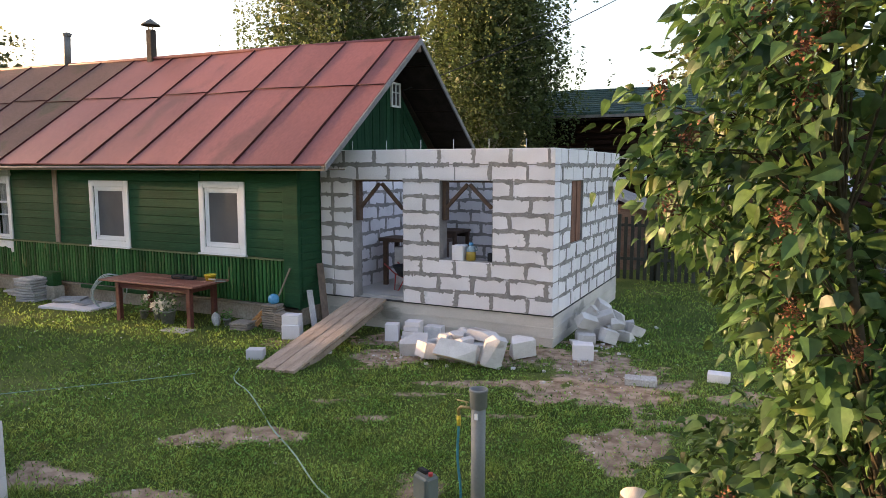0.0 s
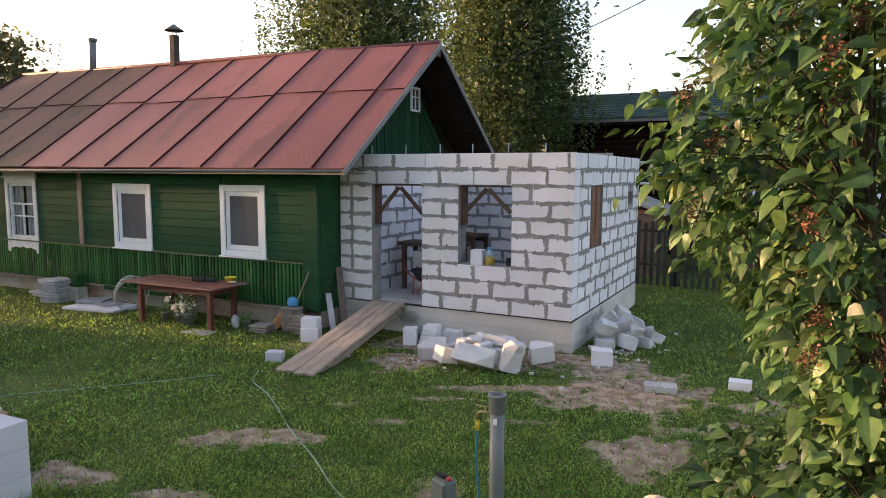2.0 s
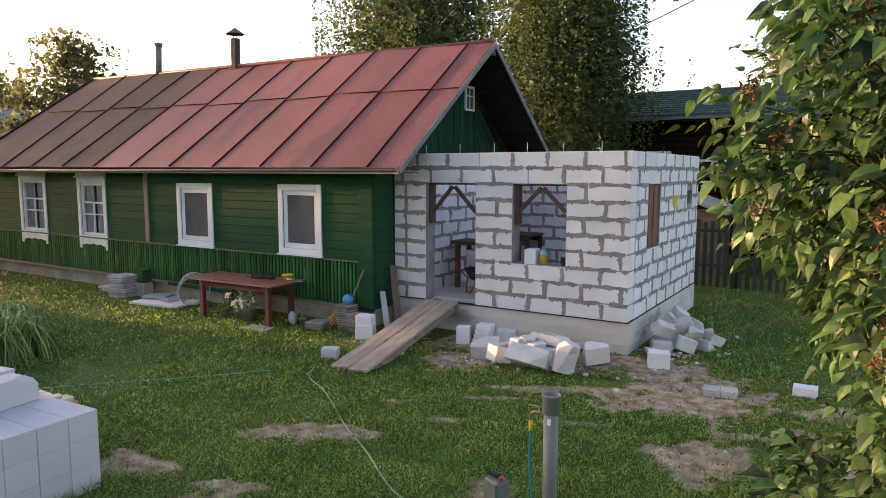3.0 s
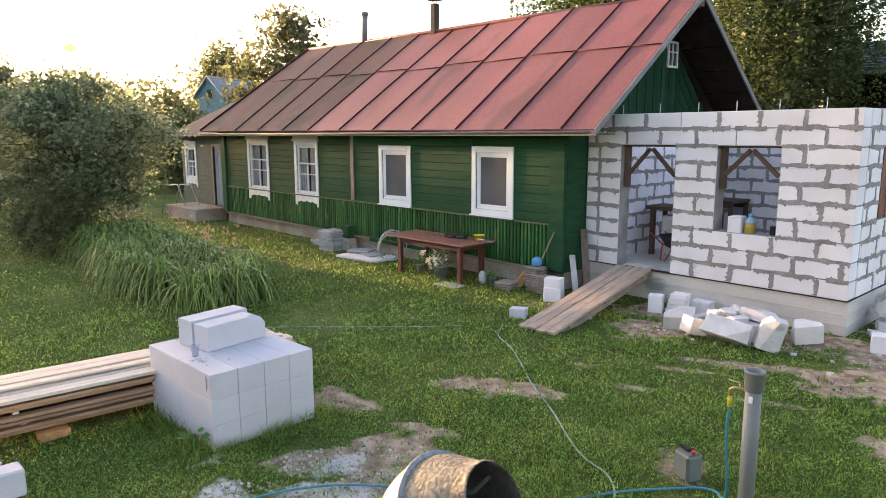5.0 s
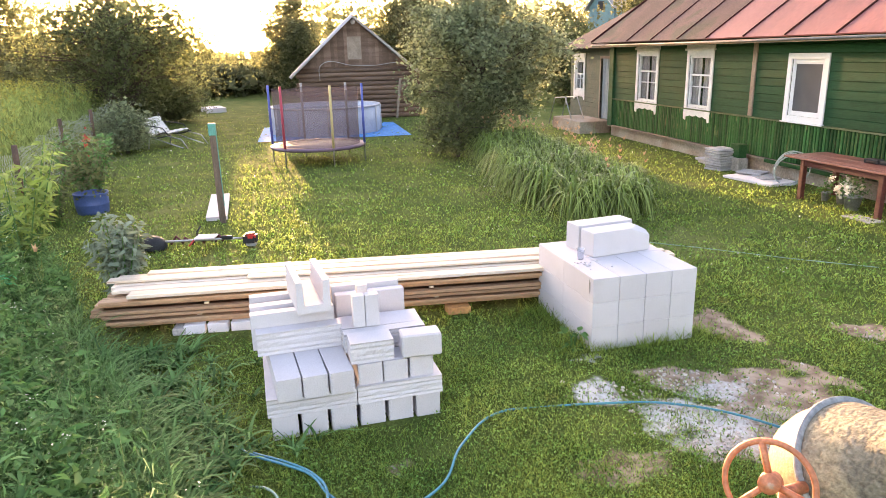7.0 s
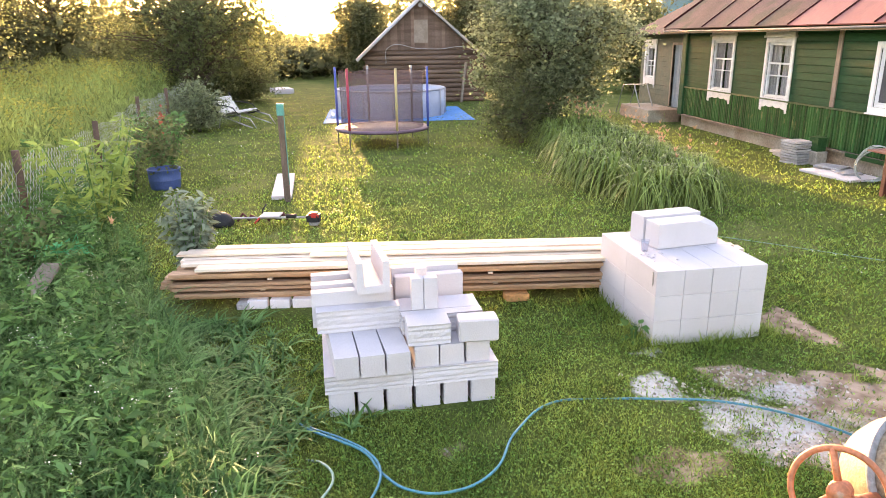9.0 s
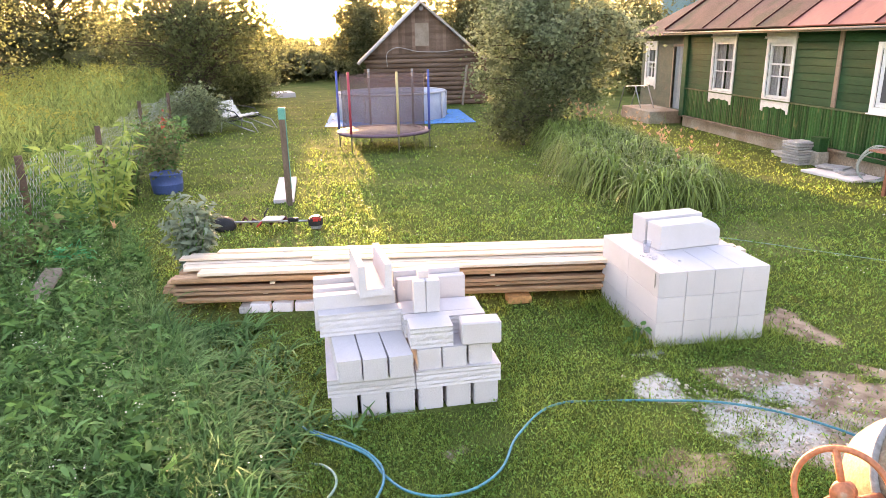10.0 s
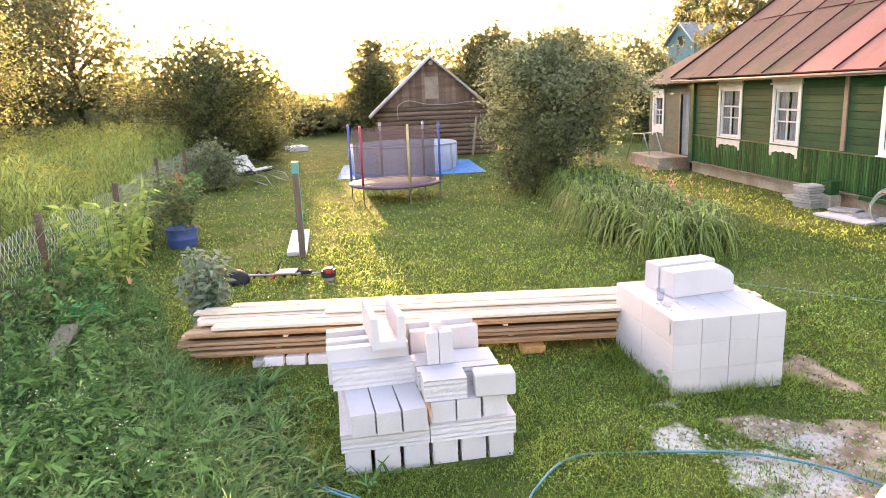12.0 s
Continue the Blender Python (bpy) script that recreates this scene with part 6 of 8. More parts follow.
for s in (-1, 1):
    e = c0 + yax * s * 0.44
    bm = bmesh.new()
    tube(bm, [c0 + yax * s * 0.33, e], 0.03, 10)
    tube(bm, [e, e - Vector((0, 0, 0.3)), Vector((e.x - 0.05, e.y, 0.32))], 0.028, 8)
    for dx in (-0.42, 0.4):
        tube(bm, [Vector((e.x - 0.05, e.y, 0.34)), Vector((e.x + dx, e.y + s * 0.05, 0.0))], 0.024, 8)
    part("stand", bm, M_ORANGE, mixer, "orange steel stand")
# hand wheel
hw = Vector((0.625, -8.48, 0.855))
hm = Matrix.Translation(hw) @ (Vector((0.62, -0.72, 0.32))).to_track_quat("Z", "Y").to_matrix().to_4x4()
bm = bmesh.new()
R = 0.185
tube(bm, [hm @ Vector((R * math.cos(t), R * math.sin(t), 0)) for t in np.linspace(0, 2 * math.pi, 37)], 0.014, 8, cap=False)
part("tilt_wheel", bm, M_ORANGE, mixer, "orange tilting hand wheel")
bm = bmesh.new()
for a in (1.9, 4.0, 6.1):
    tube(bm, [hm @ Vector((0, 0, -0.03)), hm @ Vector((R * math.cos(a), R * math.sin(a), 0))], 0.016, 6)
lathe(bm, [(0, 0.02), (0.045, 0.015), (0.05, -0.06), (0.03, -0.14), (0, -0.14)], 14, hm)
part("wheel_spokes", bm, M_ORANGE, mixer)

# ---- far end of the garden ----
TC, TR, TZ = Vector((-15.75, -10.0, 0)), 1.24, 0.46
tramp = thing("trampoline", "round trampoline with a net on foam-covered poles", "trampoline", pose(*TC))
bm = bmesh.new()
lathe(bm, [(0.0, TZ - 0.01), (TR - 0.22, TZ), (TR - 0.22, TZ - 0.006), (0, TZ - 0.02)], 40)
part("jump_mat", bm, M_MAT, tramp)
bm = bmesh.new()
lathe(bm, [(TR - 0.24, TZ + 0.012), (TR, TZ + 0.012), (TR + 0.03, TZ - 0.02), (TR, TZ - 0.06), (TR - 0.05, TZ - 0.03)], 40)
part("edge_pad", bm, mat("edge_pad", (0.10, 0.06, 0.09), (0.14, 0.09, 0.13), 3, 0.6, 0.1), tramp)
bm = bmesh.new()
n, rows = 48, []
for z, r in ((TZ, TR - 0.12), (1.2, TR - 0.13), (1.95, TR - 0.10)):
    rows.append([bm.verts.new(((r - 0.03 * abs(math.sin(3 * 2 * math.pi * k / n))) * math.cos(2 * math.pi * k / n + 0.2), (r - 0.03 * abs(math.sin(3 * 2 * math.pi * k / n))) * math.sin(2 * math.pi * k / n + 0.2), z - (0.07 * abs(math.sin(3 * 2 * math.pi * k / n)) if z > 1.9 else 0))) for k in range(n)])
for r0_, r1_ in zip(rows, rows[1:]):
    for k in range(n):
        bm.faces.new((r0_[k], r0_[(k + 1) % n], r1_[(k + 1) % n], r1_[k])).smooth = True
part("safety_net", bm, M_NETTING, tramp, "fine dark safety net")
for k, m in enumerate((M_TYEL, M_TBLUE, M_STEEL, M_STEEL, M_TBLUE, M_TRED)):
    a = 0.28 + k * math.pi / 3
    x, y = TR * math.cos(a), TR * math.sin(a)
    leg = part("pole", tube(bmesh.new(), [(x, y, 0.0), (x, y, 2.0)], 0.018, 8), M_METAL, tramp)
    part("foam_sleeve", tube(bmesh.new(), [(x, y, TZ + 0.02), (x, y, 2.02)], 0.032, 10), m, leg)
pool = thing("frame_pool", "round grey frame pool with blue water", "pool", pose(-23.3, -9.5, 0))
PR, PH = 2.0, 0.95
bm = bmesh.new()
lathe(bm, [(PR, 0.0), (PR + 0.02, 0.4), (PR, PH), (PR - 0.05, PH), (PR - 0.05, 0.05), (0, 0.05)], 48)
part("wall", bm, M_POOL, pool)
bm = bmesh.new()
lathe(bm, [(0, PH - 0.14), (PR - 0.055, PH - 0.14)], 48)
part("water", bm, M_WATER, pool)
part("top_rail", tube(bmesh.new(), [((PR) * math.cos(t), (PR) * math.sin(t), PH + 0.01) for t in np.linspace(0, 2 * math.pi, 49)], 0.035, 8, cap=False), M_BLOCKNEW, pool)
for k in range(12):
    a = k * math.pi / 6
    part("upright", tube(bmesh.new(), [((PR + 0.04) * math.cos(a), (PR + 0.04) * math.sin(a), 0), ((PR + 0.04) * math.cos(a), (PR + 0.04) * math.sin(a), PH)], 0.03, 8), M_BLOCKNEW, pool)
bm = bmesh.new()
nt = 24
g = [[bm.verts.new((-23.2 + 5.0 * (i / nt - 0.5), -9.3 + 5.2 * (j / nt - 0.5), 0.02 + 0.03 * max(0, noise.noise((i * 0.7, j * 0.7, 5))))) for j in range(nt + 1)] for i in range(nt + 1)]
for i in range(nt):
    for j in range(nt):
        bm.faces.new((g[i][j], g[i + 1][j], g[i + 1][j + 1], g[i][j + 1])).smooth = True
thing("tarpaulin", "blue tarpaulin spread under the pool", "tarpaulin", bm=bm, material=M_TARP)

BX, BY0, BY1 = -28.0, -10.4, -5.15
barn = thing("barn", "old log barn with a boarded gable and pale roof edge", "barn")
BYM, BZ, BE = -7.99, 4.36, 2.2
part("wall", boxes(((BX - 4, BY0 + 0.15, 0), (BX - 0.1, BY0 + 0.35, BE)), ((BX - 4, BY1 - 0.35, 0), (BX - 0.1, BY1 - 0.15, BE)), ((BX - 0.25, BY0 + 0.35, 0), (BX - 0.1, BY1 - 0.35, BE)), ((BX - 4, BY0 + 0.35, 0), (BX - 3.85, BY1 - 0.35, BE))), M_BARN, barn)
for k in range(11):
    part("log", tube(bmesh.new(), [(BX - 0.1, BY0 - 0.1 * (k % 2), 0.12 + 0.2 * k), (BX - 0.1, BY1 + 0.1 * (k % 2), 0.11 + 0.2 * k)], 0.105, 8), M_BARN, barn)
gb = bmesh.new()
for k in range(34):
    y = BY0 + 0.1 + k * (BY1 - BY0 - 0.2) / 34
    top = BE + (BZ - BE) * (1 - abs(y + 0.08 - BYM) / (BYM - BY0))
    if top > BE + 0.12:
        part("gable_board", boxes(((BX - 0.04, y, BE + 0.05), (BX - 0.01 + 0.012 * (k % 2), y + 0.15, top - 0.05))), M_BARN, barn)
gb.free()
part("gable_wall", flat_face([(BX - 0.07, BY0 + 0.15, BE), (BX - 0.07, BY1 - 0.15, BE), (BX - 0.07, BYM, BZ - 0.1)], 0.05), M_BARN, barn)
part("hatch", boxes(((BX + 0.005, BYM - 0.25, 2.55), (BX + 0.03, BYM + 0.35, 3.5))), M_OLDWOOD, barn, "grey hayloft hatch")
bm = bmesh.new()
lathe(bm, [(0, 0), (0.1, 0), (0.1, 0.05), (0, 0.06)], 12, pose(BX + 0.0, BYM + 0.05, 4.1, 0, 90))
part("lamp", bm, M_BLOCKNEW, barn, "small white barn lamp")
for y0 in (BY0 - 0.35, BY1 + 0.1):
    z0 = BE - 0.3
    part("roof_slope", flat_face([(BX + 0.35, y0, z0), (BX - 4.3, y0, z0), (BX - 4.3, BYM, BZ + 0.05), (BX + 0.35, BYM, BZ + 0.05)], 0.09), M_BARNROOF, barn)
    p, q = Vector((BX + 0.36, y0, z0 - 0.05)), Vector((BX + 0.36, BYM, BZ))
    if y0 < BYM:
        bm = bmesh.new()
        tube(bm, [p, q], 0.075, 6)
        part("verge", bm, M_BLOCKNEW, barn, "pale weathered verge board")
hose("barn_cable", [(BX + 0.05, BY0 + 0.9, 1.7), (BX + 0.05, BY0 + 1.0, 2.35), (BX + 0.05, BY0 + 2.4, 2.3), (BX + 0.05, BYM + 0.9, 2.28), (BX + 0.05, BY1 - 0.9, 2.35), (BX + 0.05, BY1 - 0.5, 2.2)], 0.013, M_PLASTER, "pale cable along the barn front")
lean_board((BX + 0.4, BY1 - 1.1, 0), (BX + 0.12, BY1 - 0.85, 1.7), 0.1, 0.05, "grey pole leaning on the barn", M_OLDWOOD)

post = thing("marker_post", "weathered post with a teal painted top", "post", pose(-9.1, -11.85, 0, 0, 1.5, 0))
part("post", soft(boxes(((-0.05, -0.05, -0.1), (0.05, 0.05, 1.62))), 0.008), M_DARKBOARD, post)
part("painted_top", soft(boxes(((-0.052, -0.056, 1.5), (0.056, 0.062, 1.70))), 0.008), M_TEAL, post, "teal painted top")
part("painted_edge", boxes(((-0.03, 0.0505, 0.3), (0.03, 0.06, 1.5))), M_TEAL, post)
slab_pile(-10.35, -12.05, 1, 2.2, 0.36, 0.08, 6, "long white painted board lying behind the post", 0.0, M_BLOCKNEW)
trim = thing("brush_cutter", "red brush cutter lying on the lawn", "brush cutter", pose(-7.45, -12.1, 0.05, 0, 0, 82))
part("shaft", tube(bmesh.new(), [(-1.0, 0.05, 0.06), (0.75, 0, 0.09)], 0.017, 8), M_METAL, trim)
part("engine", soft(boxes(((0.74, -0.09, 0.0), (0.94, 0.09, 0.16))), 0.03, 2), M_BLACK, trim)
part("engine_cover", soft(boxes(((0.79, -0.095, 0.07), (0.93, 0.06, 0.175))), 0.03, 2), M_RED, trim)
bm = bmesh.new()
lathe(bm, [(0.0, 0.17), (0.08, 0.16), (0.15, 0.11), (0.19, 0.03), (0.18, 0.0), (0.0, 0.0)], 14, pose(-0.58, 0, 0, 8, 10, 0))
part("guard", bm, M_BLACK, trim)
part("handle", tube(bmesh.new(), [(0.0, -0.22, 0.06), (0.06, -0.1, 0.13), (0.06, 0.1, 0.13), (0.0, 0.24, 0.06)], 0.014, 8), M_RED, trim)
part("strap_pad", soft(boxes(((0.05, -0.16, 0.12), (0.35, 0.1, 0.15))), 0.01), M_BLOCKNEW, trim)
part("throttle_grip", soft(boxes(((0.42, -0.03, 0.08), (0.58, 0.03, 0.14))), 0.01), M_BLACK, trim)
part("fuel_tank", soft(boxes(((0.78, -0.08, -0.03), (0.92, 0.08, 0.03))), 0.012), M_STEEL, trim, "pale fuel tank")
part("handle_stem", tube(bmesh.new(), [(0.06, 0, 0.09), (0.06, 0.02, 0.2), (0.1, 0.1, 0.27)], 0.012, 8), M_BLACK, trim)
bm = bmesh.new()
for k in range(5):
    tube(bm, [(-0.35 + 0.16 * k, 0.06 + 0.05 * math.sin(k * 2), 0.02), (-0.30 + 0.16 * k, 0.12 + 0.06 * math.cos(k * 3), 0.11), (-0.18 + 0.15 * k, 0.05, 0.05)], 0.02, 6)
part("harness", bm, mat("harness_webbing", (0.10, 0.022, 0.024), (0.05, 0.02, 0.022), 9, 0.9, 0.2), trim, "crumpled dark red harness")
part("cutting_line_head", tube(bmesh.new(), [(-0.66, 0, 0.0), (-0.66, 0, 0.09)], 0.06, 12), M_RED, trim)

swing = thing("garden_swing", "folded garden swing with a crumpled white cushion", "swing seat", pose(-20.9, -14.7, 0.0, 0, 0, 70))
def cushion(name, lo, hi, turn, seed):
    """A soft padded sheet, creased and uneven."""
    bm = bmesh.new()
    nu, nv = 10, 8
    for side_ in (0, 1):
        rows = [[bm.verts.new(turn @ Vector((lo[0] + (hi[0] - lo[0]) * i / nu, lo[1] + (hi[1] - lo[1]) * j / nv, (0.07 if side_ else 0.0) * (0.35 + 0.65 * math.sin(math.pi * i / nu) ** 0.4) + 0.05 * noise.noise((i * 0.6 + seed, j * 0.6, side_))))) for j in range(nv + 1)] for i in range(nu + 1)]
        for i in range(nu):
            for j in range(nv):
                bm.faces.new((rows[i][j], rows[i + 1][j], rows[i + 1][j + 1], rows[i][j + 1])).smooth = True
    return part(name, bm, M_CUSHION, swing)
M_CUSHION = mat("soiled_cushion", (0.62, 0.60, 0.55), (0.50, 0.50, 0.46), 5, 0.9, 0.3, 30, c3=(0.12, 0.14, 0.11), s3=4, t3=0.56)
cushion("seat_cushion", (-0.25, -0.6), (0.42, 0.6), Matrix.Translation((0, 0, 0.42)) @ pose(0, 0, 0, 0, -8, 0), 1)
cushion("back_cushion", (0.0, -0.6), (0.62, 0.6), Matrix.Translation((-0.25, 0, 0.42)) @ pose(0, 0, 0, 0, -122, 0), 5)
for y in (-0.65, 0.65):
    part("frame", tube(bmesh.new(), [(-0.66, y, 1.05), (-0.5, y, 0.7), (-0.25, y, 0.36), (0.1, y, 0.36), (0.45, y, 0.44)], 0.022, 8), M_BLACK, swing)
    part("armrest", tube(bmesh.new(), [(-0.45, y, 0.75), (-0.1, y, 0.72), (0.2, y, 0.66), (0.4, y, 0.42)], 0.018, 8), M_BLACK, swing)
    part("leg", tube(bmesh.new(), [(-0.15, y, 0.36), (0.35, y, 0.18), (0.85, y, 0.02)], 0.02, 8), M_METAL, swing)
    part("leg", tube(bmesh.new(), [(0.3, y, 0.42), (0.8, y, 0.30), (1.0, y, 0.0)], 0.02, 8), M_METAL, swing)
    part("leg", tube(bmesh.new(), [(-0.28, y, 0.38), (-0.35, y, 0.0)], 0.02, 8), M_METAL, swing)
slab_pile(-36.0, -15.0, 1, 2.0, 1.0, 0.25, 20, "pale sheet lying far down the garden", 0, M_BLOCKNEW)
barrel = thing("planter_barrel", "blue cut-off barrel planter with tall flowers", "planter", pose(-10.7, -14.35, 0))
bm = bmesh.new()
lathe(bm, [(0, 0), (0.27, 0), (0.28, 0.05), (0.295, 0.17), (0.30, 0.18), (0.295, 0.19), (0.30, 0.36), (0.31, 0.37), (0.31, 0.39), (0.28, 0.39), (0.27, 0.33), (0, 0.33)], 24)
part("barrel", bm, M_BARREL, barrel)
c = RS.normal(size=(700, 3)) * (0.26, 0.26, 0.30) + (0.0, 0, 0.85)
c[:, 2] = np.maximum(c[:, 2], 0.36)
part("foliage", mesh_np("foliage", *leaves_np(RS, c, 0.09), M_SHRUB), None, barrel)
c = RS.normal(size=(26, 3)) * (0.05, 0.06, 0.1) + (0.1, 0.1, 1.38)
part("blossom", mesh_np("blossom", *leaves_np(RS, c, 0.075), mat("red_petal", (0.48, 0.11, 0.06), (0.38, 0.09, 0.05), 8, 0.6, 0, island=0.3, leafy=0.3, grain=0)), None, barrel, "dull red blossoms")
pond = thing("blue_bucket", "blue plastic bucket by the fence", "bucket", pose(-7.9, -15.1, 0))
bm = bmesh.new()
lathe(bm, [(0, 0), (0.14, 0), (0.18, 0.3), (0.19, 0.3), (0.16, 0.02), (0, 0.02)], 18)
part("pail", bm, M_BARREL, pond)

# ---- wire fence ----
fence = thing("wire_fence", "sagging wire mesh fence on dark posts", "fence")
FP = [(-3.5, -14.75), (-6.5, -14.95), (-9.9, -15.2), (-15.7, -16.25), (-18.9, -16.4), (-26.0, -17.5)]
for k, (x, y) in enumerate(FP):
    part("post", tube(bmesh.new(), [(x, y, -0.1), (x + 0.02, y, 0.7), (x + 0.03 * (k % 2), y + 0.02, 1.40)], [0.06, 0.055, 0.05], 8), M_BROWN, fence)
vs, fs = [], []
for (x0, y0), (x1, y1) in zip(FP, FP[1:]):
    ln = math.hypot(x1 - x0, y1 - y0)
    cells = int(ln / 0.11)
    rws = 11
    d = np.array((x1 - x0, y1 - y0)) / ln

    def at(u, z):
        return (x0 + d[0] * u, y0 + d[1] * u, z + 0.04 * math.sin(u * 3))

    for i in range(cells):
        for j in range(rws):
            u, z = i * 0.11 + (0.055 if j % 2 else 0), 0.06 + j * 0.11
            for du in (-0.055, 0.055):
                a, b = np.array(at(u, z)), np.array(at(u + du, z + 0.11))
                t = np.array((d[0], d[1], 0)) * 0.006
                k = len(vs)
                vs += [a - t, a + t, b + t, b - t]
                fs.append((k, k + 1, k + 2, k + 3))
tagged(part("wire_mesh", mesh_np("wire_mesh", np.array(vs), np.array(fs), M_WIRE), None, fence, "rusty diamond wire mesh"), kind="stuff")

# ---- behind the extension ----
back_fence = thing("picket_fence", "dark weathered picket fence behind the extension", "fence")
for k in range(44):
    x = -1.2 + k * 0.165
    part("picket", boxes(((x, 7.3, 0.02), (x + 0.085, 7.325, 1.62 + 0.04 * math.sin(k * 2.1)))), M_PICKET, back_fence)
for z in (0.5, 1.35):
    part("rail", boxes(((-1.3, 7.326, z), (6.2, 7.37, z + 0.07))), M_PICKET, back_fence)
for x in (0.42, 3.0, 5.6):
    part("post", tube(bmesh.new(), [(x, 7.42, 0), (x, 7.42, 1.75)], 0.09, 8), M_PICKET, back_fence)
shed = thing("low_shed", "low grey roofed shed behind the fence", "shed")
part("wall", boxes(((-2.6, 9.0, 0), (-0.4, 11.2, 1.7))), M_BARN, shed)
part("roof", flat_face([(-2.8, 8.8, 2.75), (-0.1, 8.8, 1.75), (-0.1, 11.4, 1.75), (-2.8, 11.4, 2.75)], 0.08), M_BARNROOF, shed)
gh = thing("pale_shed_roof", "pale corrugated shed roof behind the fence", "shed")
part("wall", boxes(((1.2, 10.0, 0), (4.6, 12.0, 2.1))), M_BARN, gh)
for k in range(11):
    part("roof_sheet", flat_face([(1.0 + k * 0.35, 9.7, 2.2), (1.34 + k * 0.35, 9.7, 2.2), (1.34 + k * 0.35, 12.2, 2.75), (1.0 + k * 0.35, 12.2, 2.75)], 0.03), M_POOL, gh)
NX0, NX1, NY0 = -5.4, 9.5, 14.6
neigh = thing("log_house", "dark brown log house with a green tiled metal roof", "house")
NW = [(-3.75, -3.05, 2.45, 3.45), (-2.05, -1.15, 2.5, 3.15)]
part("wall", holed(bmesh.new(), NX0, NX1, 0, 4.75, NY0, NY0 + 0.25, NW), M_LOG, neigh)
part("wall", boxes(((NX0, NY0 + 0.25, 0), (NX0 + 0.25, NY0 + 8, 4.75)), ((NX1 - 0.25, NY0 + 0.25, 0), (NX1, NY0 + 8, 4.75)), ((NX0 + 0.25, NY0 + 7.75, 0), (NX1 - 0.25, NY0 + 8, 4.75))), M_LOG, neigh)
for k in range(23):
    for a, b in spans(NX0 - 0.15, NX1 + 0.15, [(h[0] - 0.08, h[1] + 0.08) for h in NW if h[2] < 0.22 + 0.2 * k and h[3] > 0.02 + 0.2 * k]):
        part("log", tube(bmesh.new(), [(a, NY0, 0.12 + 0.2 * k), (b, NY0, 0.12 + 0.2 * k)], 0.108, 8), M_LOG, neigh)
for a, b, c, d in NW:
    w = part("window", bmesh.new(), M_WHITE, neigh)
    part("window_frame", boxes(((a - 0.08, NY0 - 0.14, c - 0.08), (a, NY0 - 0.02, d + 0.08)), ((b, NY0 - 0.14, c - 0.08), (b + 0.08, NY0 - 0.02, d + 0.08)), ((a, NY0 - 0.14, d), (b, NY0 - 0.02, d + 0.08)), ((a, NY0 - 0.14, c - 0.08), (b, NY0 - 0.02, c)), (((a + b) / 2 - 0.03, NY0 - 0.1, c), ((a + b) / 2 + 0.03, NY0 - 0.03, d)), ((a, NY0 - 0.1, (c + d) / 2 - 0.02), (b, NY0 - 0.03, (c + d) / 2 + 0.02))), M_WHITE, w)
    part("pane", boxes(((a, NY0 - 0.02, c), (b, NY0 - 0.01, d))), M_GLASS, w)
    part("room", boxes(((a, NY0 + 0.2, c), (b, NY0 + 0.22, d))), M_DARK, w)
nroof = part("roof", flat_face([(NX0 - 0.7, NY0 - 0.8, 4.72), (NX1 + 0.7, NY0 - 0.8, 4.72), (NX1 + 0.7, NY0 + 4, 6.07), (NX0 - 0.7, NY0 + 4, 6.07)], 0.1), M_GREENROOF, neigh)
part("roof_back", flat_face([(NX0 - 0.7, NY0 + 8.8, 4.72), (NX1 + 0.7, NY0 + 8.8, 4.72), (NX1 + 0.7, NY0 + 4, 6.07), (NX0 - 0.7, NY0 + 4, 6.07)], 0.1), M_GREENROOF, nroof)
for k in range(12):
    t = k / 12
    y, z = NY0 - 0.8 + 4.8 * t, 4.73 + 1.35 * t
    part("tile_step", boxes(((NX0 - 0.7, y, z), (NX1 + 0.7, y + 0.06, z + 0.035))), M_GREENROOF, nroof)
part("fascia", boxes(((NX0 - 0.7, NY0 - 0.82, 4.56), (NX1 + 0.7, NY0 - 0.8, 4.66))), M_EDGE, neigh)
part("soffit", boxes(((NX0 - 0.7, NY0 - 0.8, 4.5), (NX1 + 0.7, NY0, 4.52))), M_LOG, neigh)
blue_house = thing("blue_gable_house", "distant small house with a blue gable and slate roof", "house", pose(-51.1, 16.0, 0, 0, 0, -68))
M_BLUEBOARD = mat("blue_boards", (0.10, 0.22, 0.27), (0.12, 0.26, 0.30), 3, 0.7, 0.2)
M_SLATE = mat("slate", (0.20, 0.21, 0.23), (0.25, 0.26, 0.28), 3, 0.8, 0.2)
part("wall", boxes(((-3, -1.35, 0), (3, 1.35, 5.9))), M_BLUEBOARD, blue_house)
part("gable_wall", flat_face([(3.0, -1.35, 5.9), (3.0, 1.35, 5.9), (3.0, 0, 7.2)], 0.1), M_BLUEBOARD, blue_house)
for side_ in (-1, 1):
    part("roof_slope", flat_face([(3.3, side_ * 1.6, 5.7), (-3.2, side_ * 1.6, 5.7), (-3.2, 0, 7.35), (3.3, 0, 7.35)], 0.08), M_SLATE, blue_house)
    part("barge_board", tube(bmesh.new(), [(3.32, side_ * 1.6, 5.68), (3.32, 0, 7.33)], 0.05, 5), M_OLDWHITE, blue_house)
part("window", boxes(((3.0, -0.3, 5.6), (3.05, 0.3, 6.3))), M_DARK, blue_house)
hose("power_line", [(-4.36, 3.01, 4.46), (-3.86, 3.60, 4.78), (-2.37, 5.20, 5.69), (-1.76, 6.10, 6.14), (-0.43, 7.60, 7.13), (4.92, 13.60, 11.09)], 0.010, M_BLACK, "thin black power line to the gable")
log = thing("fence_stake", "round stake with a pale sawn top", "stake", pose(2.62, -7.62, 0))
